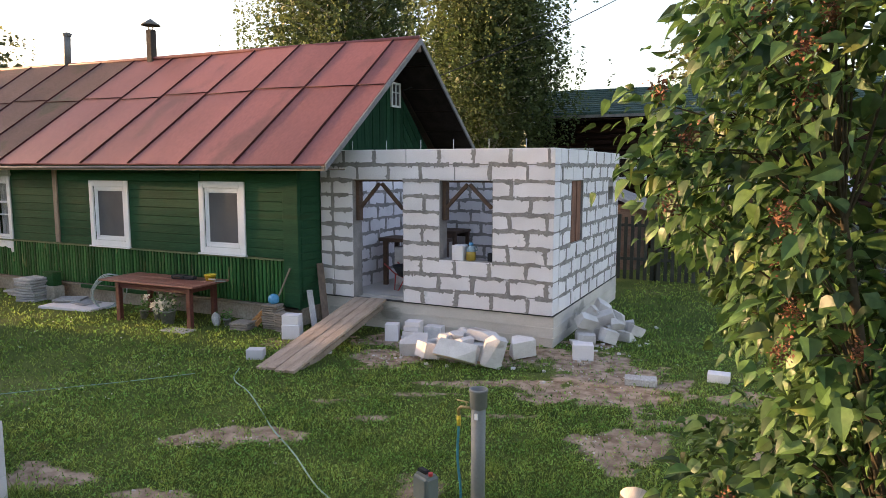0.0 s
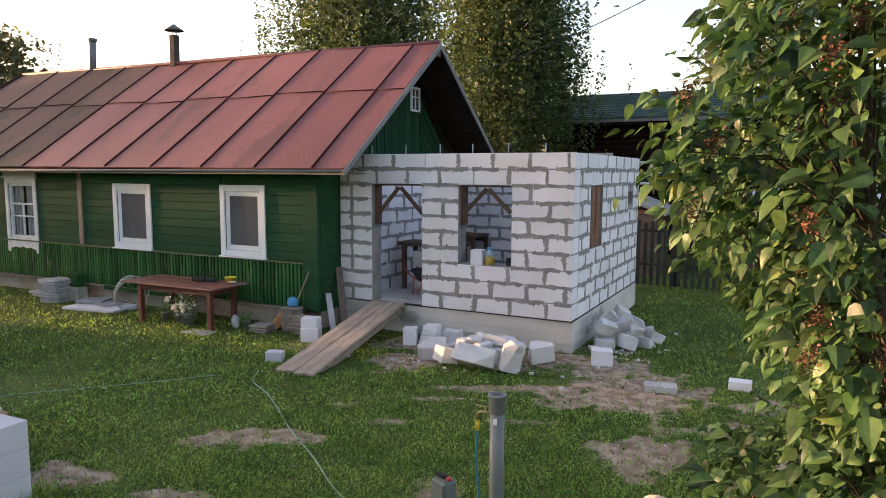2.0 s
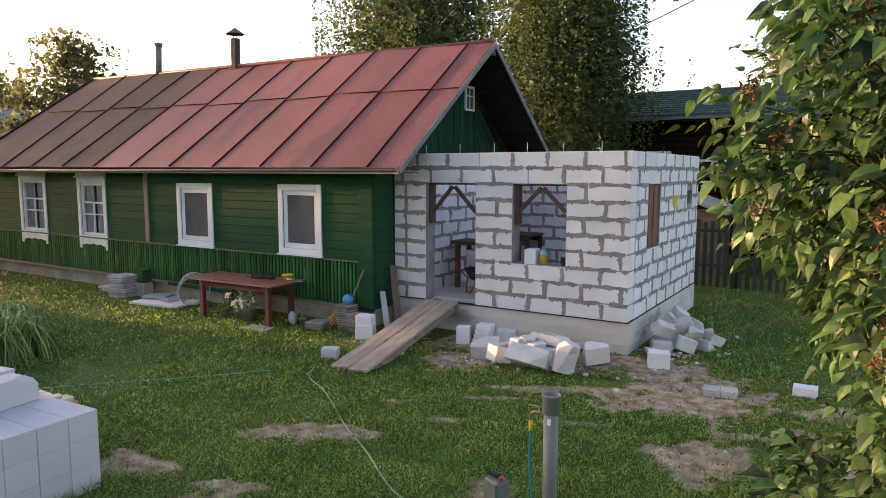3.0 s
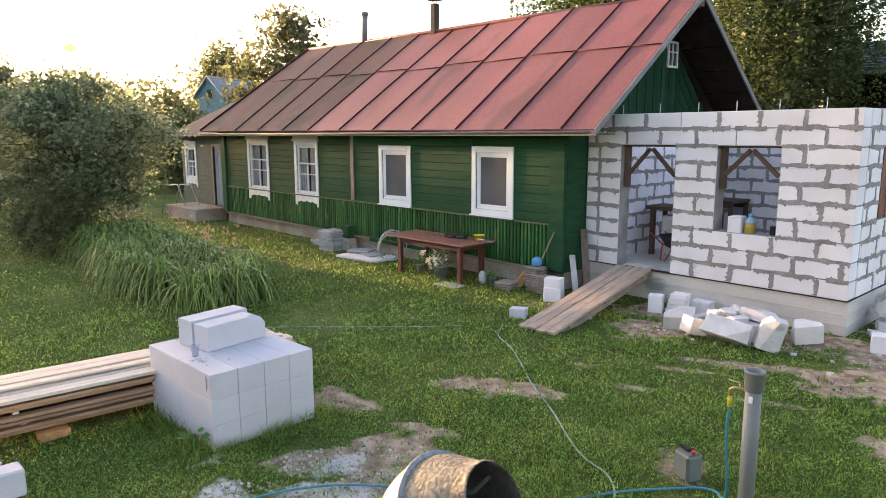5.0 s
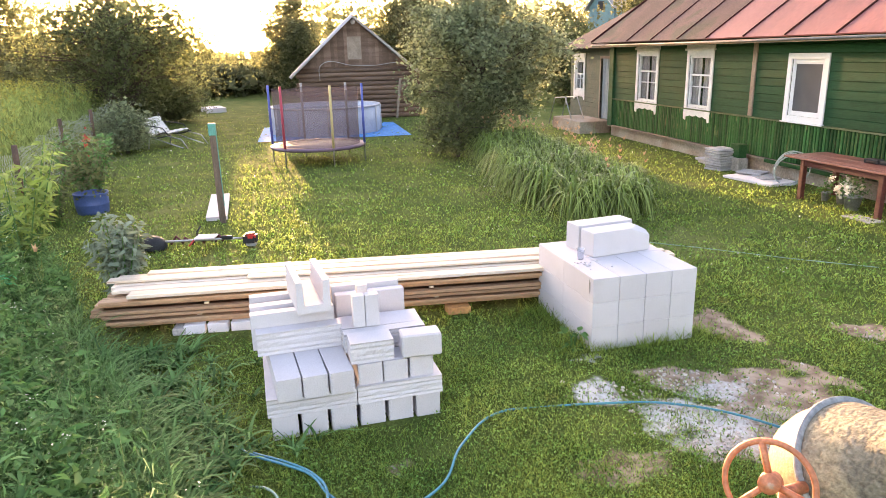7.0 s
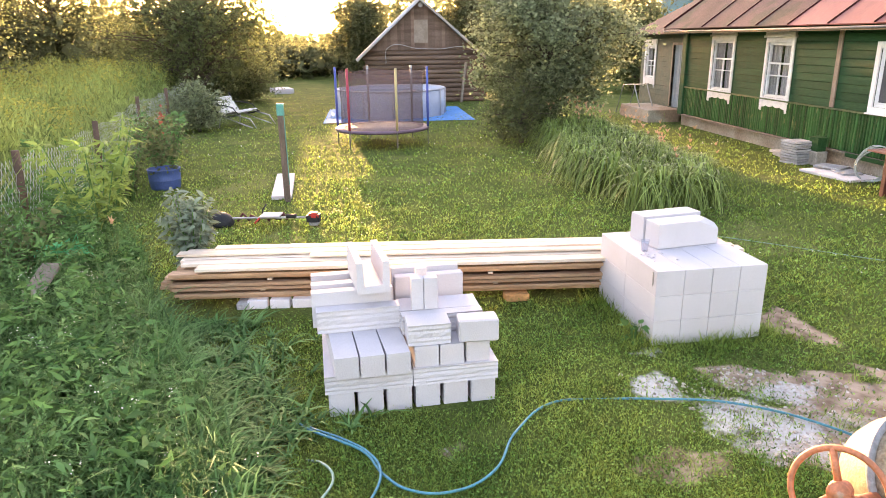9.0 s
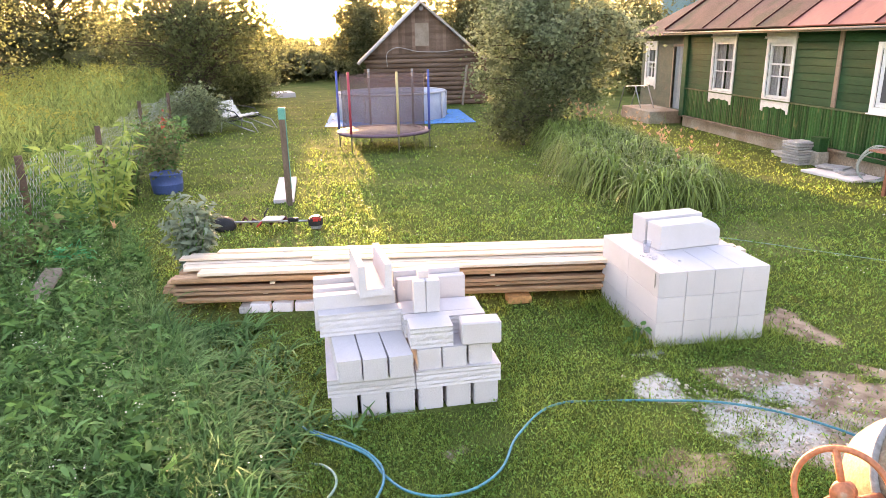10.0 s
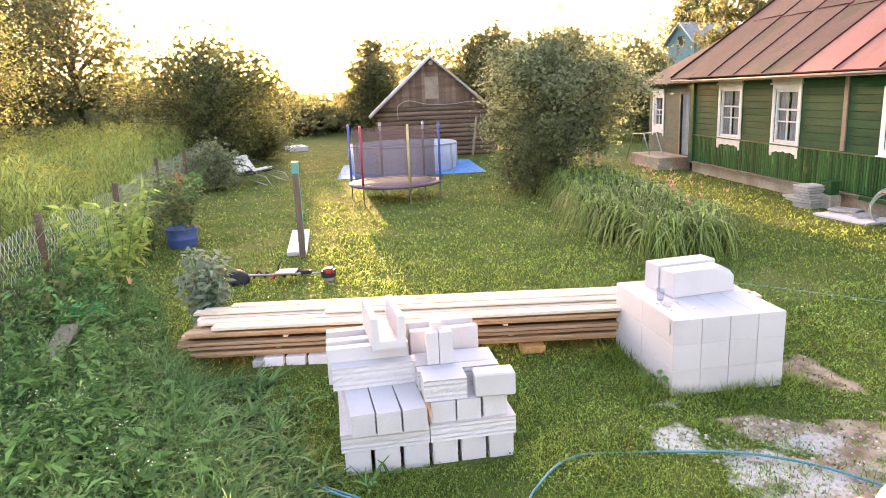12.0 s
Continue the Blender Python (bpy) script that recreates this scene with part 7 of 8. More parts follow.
part("stake", tube(bmesh.new(), [(0, 0, -0.1), (0, 0, 1.58)], 0.055, 14), M_BARK, log)
bm = bmesh.new()
lathe(bm, [(0.054, 1.581), (0.05, 1.588), (0.0, 1.588)], 14)
part("sawn_top", bm, M_NEWWOOD, log, "pale sawn top")

# ---- trees and shrubs ----
def tree(name, x, y, height, radius, low, leaves, leaf, leaf_mat, bark, label, seed, weeping=0.0, trunk=0.16, lean=0.0, clumps=60, flat=1.0, category="tree", fill=1.0, tuft=1.0):
    """A tapered trunk with limbs and twigs, and a crown of leaf clumps round their ends."""
    rs = np.random.RandomState(seed)
    ob = thing(name, label, category, pose(x, y, 0))
    bm = bmesh.new()
    top = Vector((lean * height, 0.3 * lean * height, height * 0.9))
    spine = [top * float(t) + Vector((0.12 * math.sin(5 * t + seed), 0.12 * math.cos(4 * t + seed), 0)) * float(t * radius * 0.4) for t in np.linspace(0, 1, 7)]
    spine[0].z = -0.1
    tube(bm, spine, [trunk * (1.15 - t) for t in np.linspace(0, 1.0, 7)], 9)
    tips = []
    mid, half = (low + height) / 2, (height - low) / 2
    for k in range(clumps):
        while True:
            p = rs.uniform(-1, 1, 3)
            q = np.linalg.norm(p)
            if 0.3 < q < 1:
                break
        z = mid + p[2] * half
        w = radius * (1.0 - 0.35 * max(0, p[2]) ** 2) * (0.85 + 0.3 * rs.rand())
        tip = Vector((p[0] * w, p[1] * w * flat, z)) + top * (z / height) * 0.6 * Vector((1, 1, 0)).length * 0
        t = min(0.95, max(0.12, (z - 0.35 * w) / (height * 0.9)))
        i = min(5, int(t * 6))
        start = spine[i].lerp(spine[i + 1], t * 6 - i)
        bend = start.lerp(tip, 0.5) + Vector((0, 0, 0.15 * radius))
        tube(bm, [start, bend, tip], [trunk * 0.32 * (1.1 - t), trunk * 0.16, 0.012], 5, cap=False)
        tips.append(np.array(tip))
    part("trunk", bm, bark, ob)
    per = leaves // clumps
    pts = []
    for tip in tips:
        s = radius * rs.uniform(0.16, 0.30) * (0.45 + 0.55 * fill) * tuft
        c = rs.normal(size=(per, 3)) * (s, s, s * 0.75) + tip
        if weeping:
            strand = rs.randint(0, 12, per)
            c[:, :2] = tip[:2] + (rs.normal(size=(12, 2)) * s)[strand] + rs.normal(size=(per, 2)) * 0.045
            c[:, 2] = tip[2] + 0.35 - rs.rand(per) ** 0.8 * weeping * (0.45 + 0.9 * rs.rand(12)[strand])
        pts.append(c)
    pts = np.concatenate(pts)
    pts[:, 2] = np.maximum(pts[:, 2], 0.15)
    inner = np.repeat(np.array(tips), max(1, int(fill * leaves / (12 * clumps))), 0)
    inner = inner * (0.8, 0.8, 1) + rs.normal(size=inner.shape) * radius * 0.13
    inner[:, 2] = np.maximum(inner[:, 2], 0.2)
    part("crown", mesh_np("crown", *merged(leaves_np(rs, pts, leaf), leaves_np(rs, inner, leaf * 2.6, spread=1.2)), leaf_mat), None, ob)
    return ob


tree("birch", -6.15, 12.4, 11.8, 2.5, 2.6, 60000, 0.118, M_BIRCH, M_BIRCHBARK, "tall weeping birch with dense hanging twigs", 3, weeping=2.4, trunk=0.22, clumps=210, fill=0.8)
tree("birch", -15.6, 17.5, 14.0, 4.4, 5.0, 42000, 0.15, M_BIRCH, M_BIRCHBARK, "broad weeping birch behind the roof", 4, weeping=2.0, trunk=0.24, clumps=190, fill=0.8)
tree("far_tree", -41.5, 15.3, 11.2, 3.9, 2.5, 20000, 0.19, M_FOREST, M_BARK, "distant loose-crowned tree behind the house", 5, weeping=0.8, trunk=0.2, clumps=110)
tree("far_tree", -60, 19.0, 11.0, 3.4, 2.5, 11000, 0.24, M_FOREST, M_BARK, "distant dark tree behind the house", 6, trunk=0.2, clumps=80)
tree("far_tree", -0.5, 34.0, 13.5, 2.4, 6.0, 4000, 0.26, M_FOREST, M_BARK, "distant sparse tree behind the log house", 7, trunk=0.2, clumps=30)
tree("far_tree", 2.3, 36.0, 17.0, 2.6, 7.0, 4000, 0.26, M_FOREST, M_BARK, "distant sparse tree behind the log house", 8, trunk=0.2, clumps=30)
tree("garden_shrub", -16.6, -5.25, 4.4, 2.15, 0.75, 28000, 0.11, M_PALESHRUB, M_BARK, "large loose garden shrub with fine pale leaves", 9, trunk=0.10, clumps=120, category="shrub", fill=0.3, tuft=0.85)
tree("garden_shrub", -15.2, -6.3, 1.7, 1.1, 0.1, 4000, 0.08, M_SHRUB, M_BARK, "low shrub with dull leaves beside the lilies", 10, trunk=0.06, clumps=40, category="shrub")
tree("apple_tree", -26.5, -17.2, 5.5, 3.5, 1.2, 34000, 0.09, M_SHRUB, M_BARK, "spreading old apple tree against the light", 11, trunk=0.2, clumps=150, fill=0.9)
tree("fence_shrub", -19.6, -15.7, 1.5, 0.9, 0.1, 6000, 0.07, M_PALESHRUB, M_BARK, "rounded shrub by the wire fence", 12, trunk=0.05, clumps=50, category="shrub")
tree("field_tree", -18.5, -23.5, 6.8, 3.2, 0.8, 32000, 0.09, M_SHRUB, M_BARK, "leafy young tree beyond the fence", 13, trunk=0.16, clumps=130, fill=0.4)
tree("field_tree", -36, -31, 11.0, 5.0, 1.0, 26000, 0.165, M_FOREST, M_BARK, "tall tree at the field's edge", 14, trunk=0.25, clumps=170)
tree("field_tree", -44, -29.5, 11.5, 4.6, 1.0, 25000, 0.165, M_FOREST, M_BARK, "tall tree at the field's edge", 15, trunk=0.25, clumps=100)
tree("field_tree", -29, -33, 10.0, 4.6, 1.0, 24000, 0.165, M_FOREST, M_BARK, "tall tree at the field's edge", 16, trunk=0.25, clumps=90)
tree("field_tree", -47, -2.15, 7.0, 2.85, 0.3, 19000, 0.2, M_FOREST, M_BARK, "rounded tree behind the barn", 17, trunk=0.2, clumps=130)
tree("field_tree", -50, -10.9, 6.9, 2.6, 0.3, 17000, 0.16, M_FOREST, M_BARK, "rounded tree behind the barn", 18, trunk=0.2, clumps=70)
tree("field_tree", -41, 2.2, 6.2, 3.2, 0.6, 15000, 0.15, M_FOREST, M_BARK, "broad tree behind the porch", 19, trunk=0.2, clumps=90)
tree("field_tree", -31, 3.2, 3.6, 1.9, 0.3, 8000, 0.15, M_SHRUB, M_BARK, "bushy tree behind the porch", 20, trunk=0.15, clumps=60)

tree("field_tree", -46, 8.2, 6.0, 2.4, 0.4, 12000, 0.14, M_FOREST, M_BARK, "bushy tree before the blue gable", 22, trunk=0.15, clumps=80)
tree("hedge_bush", -38, -1.2, 5.4, 1.8, 0.1, 11000, 0.12, M_FOREST, M_BARK, "dense tall bush behind the shrub", 81, trunk=0.1, clumps=110, category="bush")
tree("hedge_bush", -9.6, 13.4, 5.4, 1.9, 0.2, 14000, 0.11, M_BIRCH, M_BARK, "dense bush under the birch", 82, trunk=0.1, clumps=110, category="bush")
tree("hedge_bush", -30.0, -18.4, 2.6, 1.7, 0.05, 12000, 0.10, M_SHRUB, M_BARK, "dense bush under the apple tree", 83, trunk=0.08, clumps=70, category="bush")
tree("hedge_bush", -30.5, -16.2, 2.2, 1.4, 0.05, 12000, 0.10, M_SHRUB, M_BARK, "dense bush under the apple tree", 84, trunk=0.08, clumps=70, category="bush")

# woods on the horizon: one mass that nobody could count
rs = np.random.RandomState(21)
pts, near = [], []
for k in range(420):
    a = radians(rs.uniform(-95, 75))
    r = rs.uniform(85, 140)
    cx, cy = -r * math.cos(a), r * math.sin(a) - 10
    across = cy - cx * math.tan(radians(SUN_AZ))
    low = across < -6.5 or -6 < across < -0.6
    top = (1.6 if low else 5.3 + 1.3 * noise.noise((a * 9, 0, 0))) / 57.3 * r + 0.5
    n = 100
    p = rs.uniform(-1, 1, size=(n, 3)) * (3.2, 3.2, 0)
    p[:, 2] = rs.rand(n) ** 0.7 * top * rs.uniform(0.75, 1.1)
    pts.append(p + (cx, cy, 0))
for k in range(150):
    t = rs.rand()
    cx, cy = -40 - 20 * t + rs.normal() * 3, -44 + 28 * t + rs.normal() * 3
    across = cy - cx * math.tan(radians(SUN_AZ))
    n = 340
    p = rs.normal(size=(n, 3)) * (1.8, 1.8, 0)
    p[:, 2] = rs.rand(n) ** 0.8 * (2.4 if across > -14 else rs.uniform(2.4, 5.0))
    near.append(p + (cx, cy, 0))
backing = []
for p in pts + near:
    q = p[::9].copy()
    q[:, 2] *= 0.8
    backing.append(q)
woods = new("woods", mesh_np("woods", *merged(leaves_np(rs, np.concatenate(backing), 1.4, spread=1.4), leaves_np(rs, np.concatenate(pts), 0.72, spread=1.3), leaves_np(rs, np.concatenate(near), 0.36, spread=1.2)), M_FOREST))
tagged(woods, "hazy leafy woods along the horizon", "woods", kind="stuff")


def heart_leaves(rs, centres, out_dirs, size, wide=1.0, hang=-0.75):
    """Broad pointed leaves, folded along the rib and drooping."""
    n = len(centres)
    d = out_dirs + rs.normal(size=(n, 3)) * 0.5 + (0, 0, hang)
    d /= np.linalg.norm(d, axis=1, keepdims=True)
    nn = rs.normal(size=(n, 3)) * 0.6 + out_dirs * 0.35 + (0, 0, 0.85)
    s = np.cross(nn, d)
    s /= np.linalg.norm(s, axis=1, keepdims=True)
    u = np.cross(d, s)
    L = (size * rs.uniform(0.45, 1.35, n))[:, None]
    fold = rs.uniform(0.05, 0.5, n)[:, None]
    curl = rs.uniform(0.05, 0.75, n)[:, None]
    rows = []
    for t, w in ((0.0, 0.10), (0.14, 0.66), (0.38, 0.80), (0.72, 0.46), (1.0, 0.0)):
        w = w * wide
        mid = centres + d * L * t - u * L * curl * t * t
        rows += [mid - s * L * w * 0.5 + u * L * w * fold * 0.5, mid, mid + s * L * w * 0.5 + u * L * w * fold * 0.5]
    v = np.stack(rows, 1).reshape(-1, 3)
    q = []
    for k in range(4):
        b = 3 * k
        q += [[b, b + 1, b + 4, b + 3], [b + 1, b + 2, b + 5, b + 4]]
    f = (np.array(q)[None] + (np.arange(n) * 15)[:, None, None]).reshape(-1, 4)
    return v, f


def creased(me, corners):
    """Marks the ribs of the first heart leaves of a mesh as sharp folds."""
    ends = np.zeros(2 * len(me.edges), np.int32)
    me.edges.foreach_get("vertices", ends)
    ends = ends.reshape(-1, 2)
    rib = (ends % 3 == 1).all(1) & (ends < corners).all(1)
    me.attributes.new("sharp_edge", "BOOLEAN", "EDGE").data.foreach_set("value", rib)
    return me


lilac = thing("lilac_bush", "tall broad-leaved lilac bush with brown seed heads", "bush", pose(3.75, -7.15, 0))
rs = np.random.RandomState(33)
LB = np.array((3.75, -7.15, 0))


def left_edge(z):
    return np.interp(z, (0.5, 1.0, 1.58, 1.74, 1.86, 1.98, 2.2, 2.5, 2.75, 2.95, 3.2, 3.6, 4.6), (2.95, 2.85, 2.74, 2.96, 3.16, 3.0, 2.90, 2.72, 2.56, 2.56, 2.74, 2.88, 3.2))


tips = []
while len(tips) < 300:
    z = rs.uniform(0.5, 4.5)
    y = rs.uniform(-7.85, -6.2)
    x0 = left_edge(z) - 0.08 * (y + 7.6) + 0.04
    x = x0 + abs(rs.normal()) * 0.62
    if x < 5.2:
        tips.append((x, y, z))
tips = np.array(tips) - LB
bm = bmesh.new()
stems = [[Vector((0.1 * math.cos(a), 0.1 * math.sin(a), -0.1)), Vector((0.25 * math.cos(a), 0.22 * math.sin(a), 1.2)), Vector((0.55 * math.cos(a), 0.45 * math.sin(a), 2.6)), Vector((0.75 * math.cos(a), 0.6 * math.sin(a), 4.2))] for a in np.linspace(0, 5.4, 7)]
for st in stems:
    tube(bm, st, [0.03, 0.024, 0.017, 0.008], 7)
for tip in tips:
    tp = Vector(tip)
    best, bd = None, 9
    for st in stems:
        for i in range(3):
            for t in (0.0, 0.5):
                q = st[i].lerp(st[i + 1], t)
                if q.z < tp.z - 0.1 and (q - tp).length < bd:
                    best, bd = q, (q - tp).length
    best = best or stems[0][0]
    tube(bm, [best, best.lerp(tp, 0.5) + Vector((0, 0, 0.12)), tp], [0.007, 0.0045, 0.0025], 5, cap=False)
part("branchwork", bm, M_TWIG, lilac)
cs, ds, grown = [], [], []
for tip in tips:
    n = 50
    out = tip * (1, 1, 0.15)
    out = out / (np.linalg.norm(out) + 1e-6)
    c = tip + np.clip(rs.normal(size=(n, 3)), -1.5, 1.5) * (0.09, 0.11, 0.12)
    cs.append(c)
    grown.append(np.full(n, 0.044 + 0.034 * rs.rand()))
    ds.append(np.repeat(out[None], n, 0) + (c - tip) * 4)
inside = rs.uniform((0.0, -7.25, 1.0), (1.0, -5.7, 4.7), size=(5200, 3))
inside[:, 0] = left_edge(inside[:, 2]) + 0.30 + 2.2 * inside[:, 0]
filling = leaves_np(rs, inside - LB, 0.115, spread=1.2)
hearts = heart_leaves(rs, np.concatenate(cs), np.concatenate(ds), np.concatenate(grown), 0.95, -0.95)
tagged(part("foliage", creased(mesh_np("foliage", *merged(hearts, filling), M_LEAF, smooth=True), len(hearts[0])), None, lilac, "broad green leaves"), kind="stuff")
heads = []
front = tips[tips[:, 1] < -0.25]
for tip in front[rs.permutation(len(front))[:30]]:
    c = tip + np.array((-0.03, -0.15, 0.05)) + rs.normal(size=(110, 3)) * (0.018, 0.018, 0.024)
    heads.append(leaves_np(rs, c, 0.014, spread=1.1))
tagged(part("seeding", mesh_np("seeding", *merged(*heads), M_BERRY), None, lilac, "rusty brown seed heads"), kind="stuff")

# ---- day lilies ----
lilies = thing("day_lilies", "dense bed of arching day lilies with orange flowers", "flower bed", pose(-10.5, -5.7, 0))
rs = np.random.RandomState(41)
roots, az = [], []
while len(roots) < 170:
    x, y = rs.uniform(-15.2, -6.95), rs.uniform(-7.1, -4.4)
    front = np.interp(x, (-15, -12, -10.3, -7.6, -6.9), (-5.75, -6.05, -6.35, -6.2, -5.6))
    back = np.interp(x, (-15, -8, -6.9), (-4.3, -4.7, -5.0))
    if front < y < back:
        roots.append((x + 10.5, y + 5.7, 0))
rr = np.repeat(np.array(roots), 60, 0)
rr[:, :2] += rs.normal(size=(len(rr), 2)) * 0.05
arcs = merged(blades_np(rs, rr[::3], 1.62, 0.038, lean=0.36, segs=6, droop=0.96), blades_np(rs, rr[1::3], 1.55, 0.040, lean=0.46, segs=6, droop=1.12), blades_np(rs, rr[2::3], 1.1, 0.038, lean=0.55, segs=5, droop=1.05))
part("foliage", mesh_np("foliage", *arcs, M_LILY), None, lilies)
fl = np.array([p for p in roots if p[1] > 0.25])
fl = fl[rs.permutation(len(fl))[:38]]
fl = fl + rs.normal(size=fl.shape) * (0.15, 0.15, 0)
fl = fl[np.argsort(-fl[:, 1])]
tagged(part("stalkwork", mesh_np("stalkwork", *blades_np(rs, fl, 1.15, 0.012, lean=0.12, segs=2), M_LILY), None, lilies), kind="stuff")
sets = []
for p in fl:
    h = rs.uniform(0.95, 1.2)
    for q in range(2):
        c = p + (rs.normal() * 0.05, rs.normal() * 0.05, h - 0.12 * q)
        sets.append(blades_np(rs, np.repeat(c[None], 6, 0), 0.065, 0.034, lean=1.1, segs=2, dirs=np.linspace(0, 5.2, 6)))
tagged(part("blossom", mesh_np("blossom", *merged(*sets), M_ORANGEF), None, lilies, "pale orange lily flowers"), kind="stuff")

# ---- rough growth at the lawn's edge and the field ----
rs = np.random.RandomState(51)


def weed_edge(x):
    return np.interp(x, (-14, -9.0, -6.2, -4.3, -3.0, -1.25, -0.3, 1.0), (-16.3, -15.2, -13.6, -12.9, -12.3, -11.55, -11.15, -10.9))


sets, stems_sets, white = [], [], []
n = 0
while n < 2300:
    x = rs.uniform(-9.5, 1.2)
    y = weed_edge(x) - abs(rs.normal()) * 1.6
    if y < -16.2 or (math.hypot(x - 2.9, y + 10.37) < 1.5):
        continue
    h = rs.uniform(0.25, 0.62) * (1.7 if n % 14 == 0 and x < -3.5 else 1.0) * min(1.0, 0.4 + (weed_edge(x) - y) * 0.9) * (1.25 if y < -13.5 else 1.0) * (1.35 if x < -4.6 else 1.0)
    m = 26
    t = rs.rand(m) ** 0.8
    bx, by = rs.normal() * 0.12, rs.normal() * 0.12
    c = np.stack([x + bx * t + rs.normal(size=m) * 0.045, y + by * t + rs.normal(size=m) * 0.045, h * (0.12 + 0.88 * t)], 1)
    sets.append(leaves_np(rs, c, rs.choice((0.04, 0.06, 0.09, 0.13)), up=1.0, spread=rs.choice((0.28, 0.38, 0.6))))
    stems_sets.append(np.array((x, y, 0)))
    if rs.rand() < 0.05:
        white.append(leaves_np(rs, np.array((x + bx, y + by, h + 0.05)) + rs.normal(size=(7, 3)) * 0.035, 0.014, up=2, spread=1.5))
    n += 1
tagged(new("weeds", mesh_np("weeds", *merged(*sets), M_WEED)), "tangle of broad-leaved weeds at the lawn's edge", "weeds", kind="stuff")
tagged(new("weed_flowers", mesh_np("weed_flowers", *merged(*white), M_WHITEF)), "tiny white weed flowers", "flowers", kind="stuff")
x = rs.uniform(-10, 1.2, 17500)
y = weed_edge(x) + 0.15 - np.abs(rs.normal(size=len(x))) * 1.7
keep = (np.hypot(x - 2.9, y + 10.37) > 1.4) & (y > -16.2)
tg = np.stack([x, y, 0 * x], 1)[keep]
tagged(new("tall_grass", mesh_np("tall_grass", *blades_np(rs, tg, 0.46, rs.choice((0.010, 0.016, 0.024), len(tg))[:, None], lean=0.75, segs=3, droop=0.4), M_WEED)), "tall uncut grass among the weeds", "grass", kind="stuff")

# pale seed stalks standing over the weeds
x = rs.uniform(-9.0, 0.2, 420)
y = weed_edge(x) - 0.1 - np.abs(rs.normal(size=len(x))) * 1.3
keep = (np.hypot(x - 2.9, y + 10.37) > 1.9) & (y > -16)
st = np.stack([x, y, 0 * x], 1)[keep]
hs = rs.uniform(0.45, 0.85, len(st)) * np.where(st[:, 0] < -4.5, 1.25, 0.9)
heads = np.repeat(st, 8, 0) + rs.normal(size=(8 * len(st), 3)) * (0.03, 0.03, 0)
heads[:, 2] = np.repeat(hs, 8) * (0.72 + 0.3 * rs.rand(len(heads)))
M_STALK = mat("pale_stalk", (0.11, 0.19, 0.07), (0.17, 0.24, 0.10), 3, 0.7, 0, island=0.4, leafy=0.35, grain=0, spec=0.2)
tagged(new("weed_stalks", mesh_np("weed_stalks", *merged(spikes_np(rs, st, hs, 0.008, 0.12), spikes_np(rs, heads, np.full(len(heads), 0.022), 0.010, 0.9)), M_STALK)), "pale seed stalks standing over the weeds", "weeds", kind="stuff")

# low broad-leaved rosettes between the weeds and the mown grass
x = rs.uniform(-4.2, 0.6, 1100)
y = weed_edge(x) - 0.25 + np.abs(rs.normal(size=len(x))) * 0.55
keep = (np.hypot(x - 2.9, y + 10.37) > 1.8) & ~((x > -2.95) & (x < -1.66) & (y > -10.82)) & ((x > -3.6) | (y < -12.6)) & ~((x > -1.45) & (y > -10.95 - 0.25 * (x + 1.45)))
ros = np.repeat(np.stack([x, y, 0 * x], 1)[keep], 9, 0)
tagged(new("rosettes", mesh_np("rosettes", *blades_np(rs, ros, np.repeat(rs.uniform(0.10, 0.22, keep.sum()), 9), np.repeat(rs.choice((0.016, 0.026, 0.038), keep.sum()), 9)[:, None], lean=1.3, segs=3, droop=0.4), M_WEED)), "low leafy plants where weeds meet the lawn", "weeds", kind="stuff")

# the field of goldenrod beyond the fence
n = 12500
r = 9 + 40 * rs.rand(n) ** 1.15
a = radians(181) + rs.rand(n) * radians(46)
fx, fy = 2.9 + r * np.cos(a), -10.4 + r * np.sin(a)
fence_y = np.interp(-fx, [-p[0] for p in FP] + [60], [p[1] for p in FP] + [-23.0])
keep = fy < fence_y - 0.35
fx, fy = fx[keep], fy[keep]
roots = np.stack([fx, fy, 0 * fx], 1)
hh = 1.6 + 0.85 * np.array([noise.noise((p[0] * 0.3, p[1] * 0.3, 0)) + 0.4 * noise.noise((p[0] * 1.3, p[1] * 1.3, 3)) for p in roots])
c = np.repeat(roots, 15, 0) + rs.normal(size=(15 * len(roots), 3)) * (0.12, 0.12, 0)
c[:, 2] = np.repeat(hh, 15) * (0.2 + 0.8 * rs.rand(len(c)))
tagged(new("field_growth", mesh_np("field_growth", *spikes_np(rs, np.concatenate([c, roots]), np.concatenate([np.full(len(c), 0.17), np.full(len(roots), 1.4)]), 0.034, 0.9), M_FIELD)), "rank pale green growth filling the field", "field", kind="stuff")
sel = np.array([noise.noise((p[0] * 0.3, p[1] * 0.3, 6.0)) for p in roots]) + 0.35 * rs.normal(size=len(roots)) > -0.12
top = roots[sel]
c = np.repeat(top, 9, 0)
t = rs.rand(len(c))
c = c + np.stack([rs.normal(size=len(c)) * 0.04, rs.normal(size=len(c)) * 0.04, np.repeat(hh[sel], 9) - 0.2 + 0.5 * t], 1)
tagged(new("goldenrod", mesh_np("goldenrod", *leaves_np(rs, c, 0.085, up=0.2, spread=0.5), M_GOLDEN)), "yellow-green goldenrod plumes over the field", "flowers", kind="stuff")


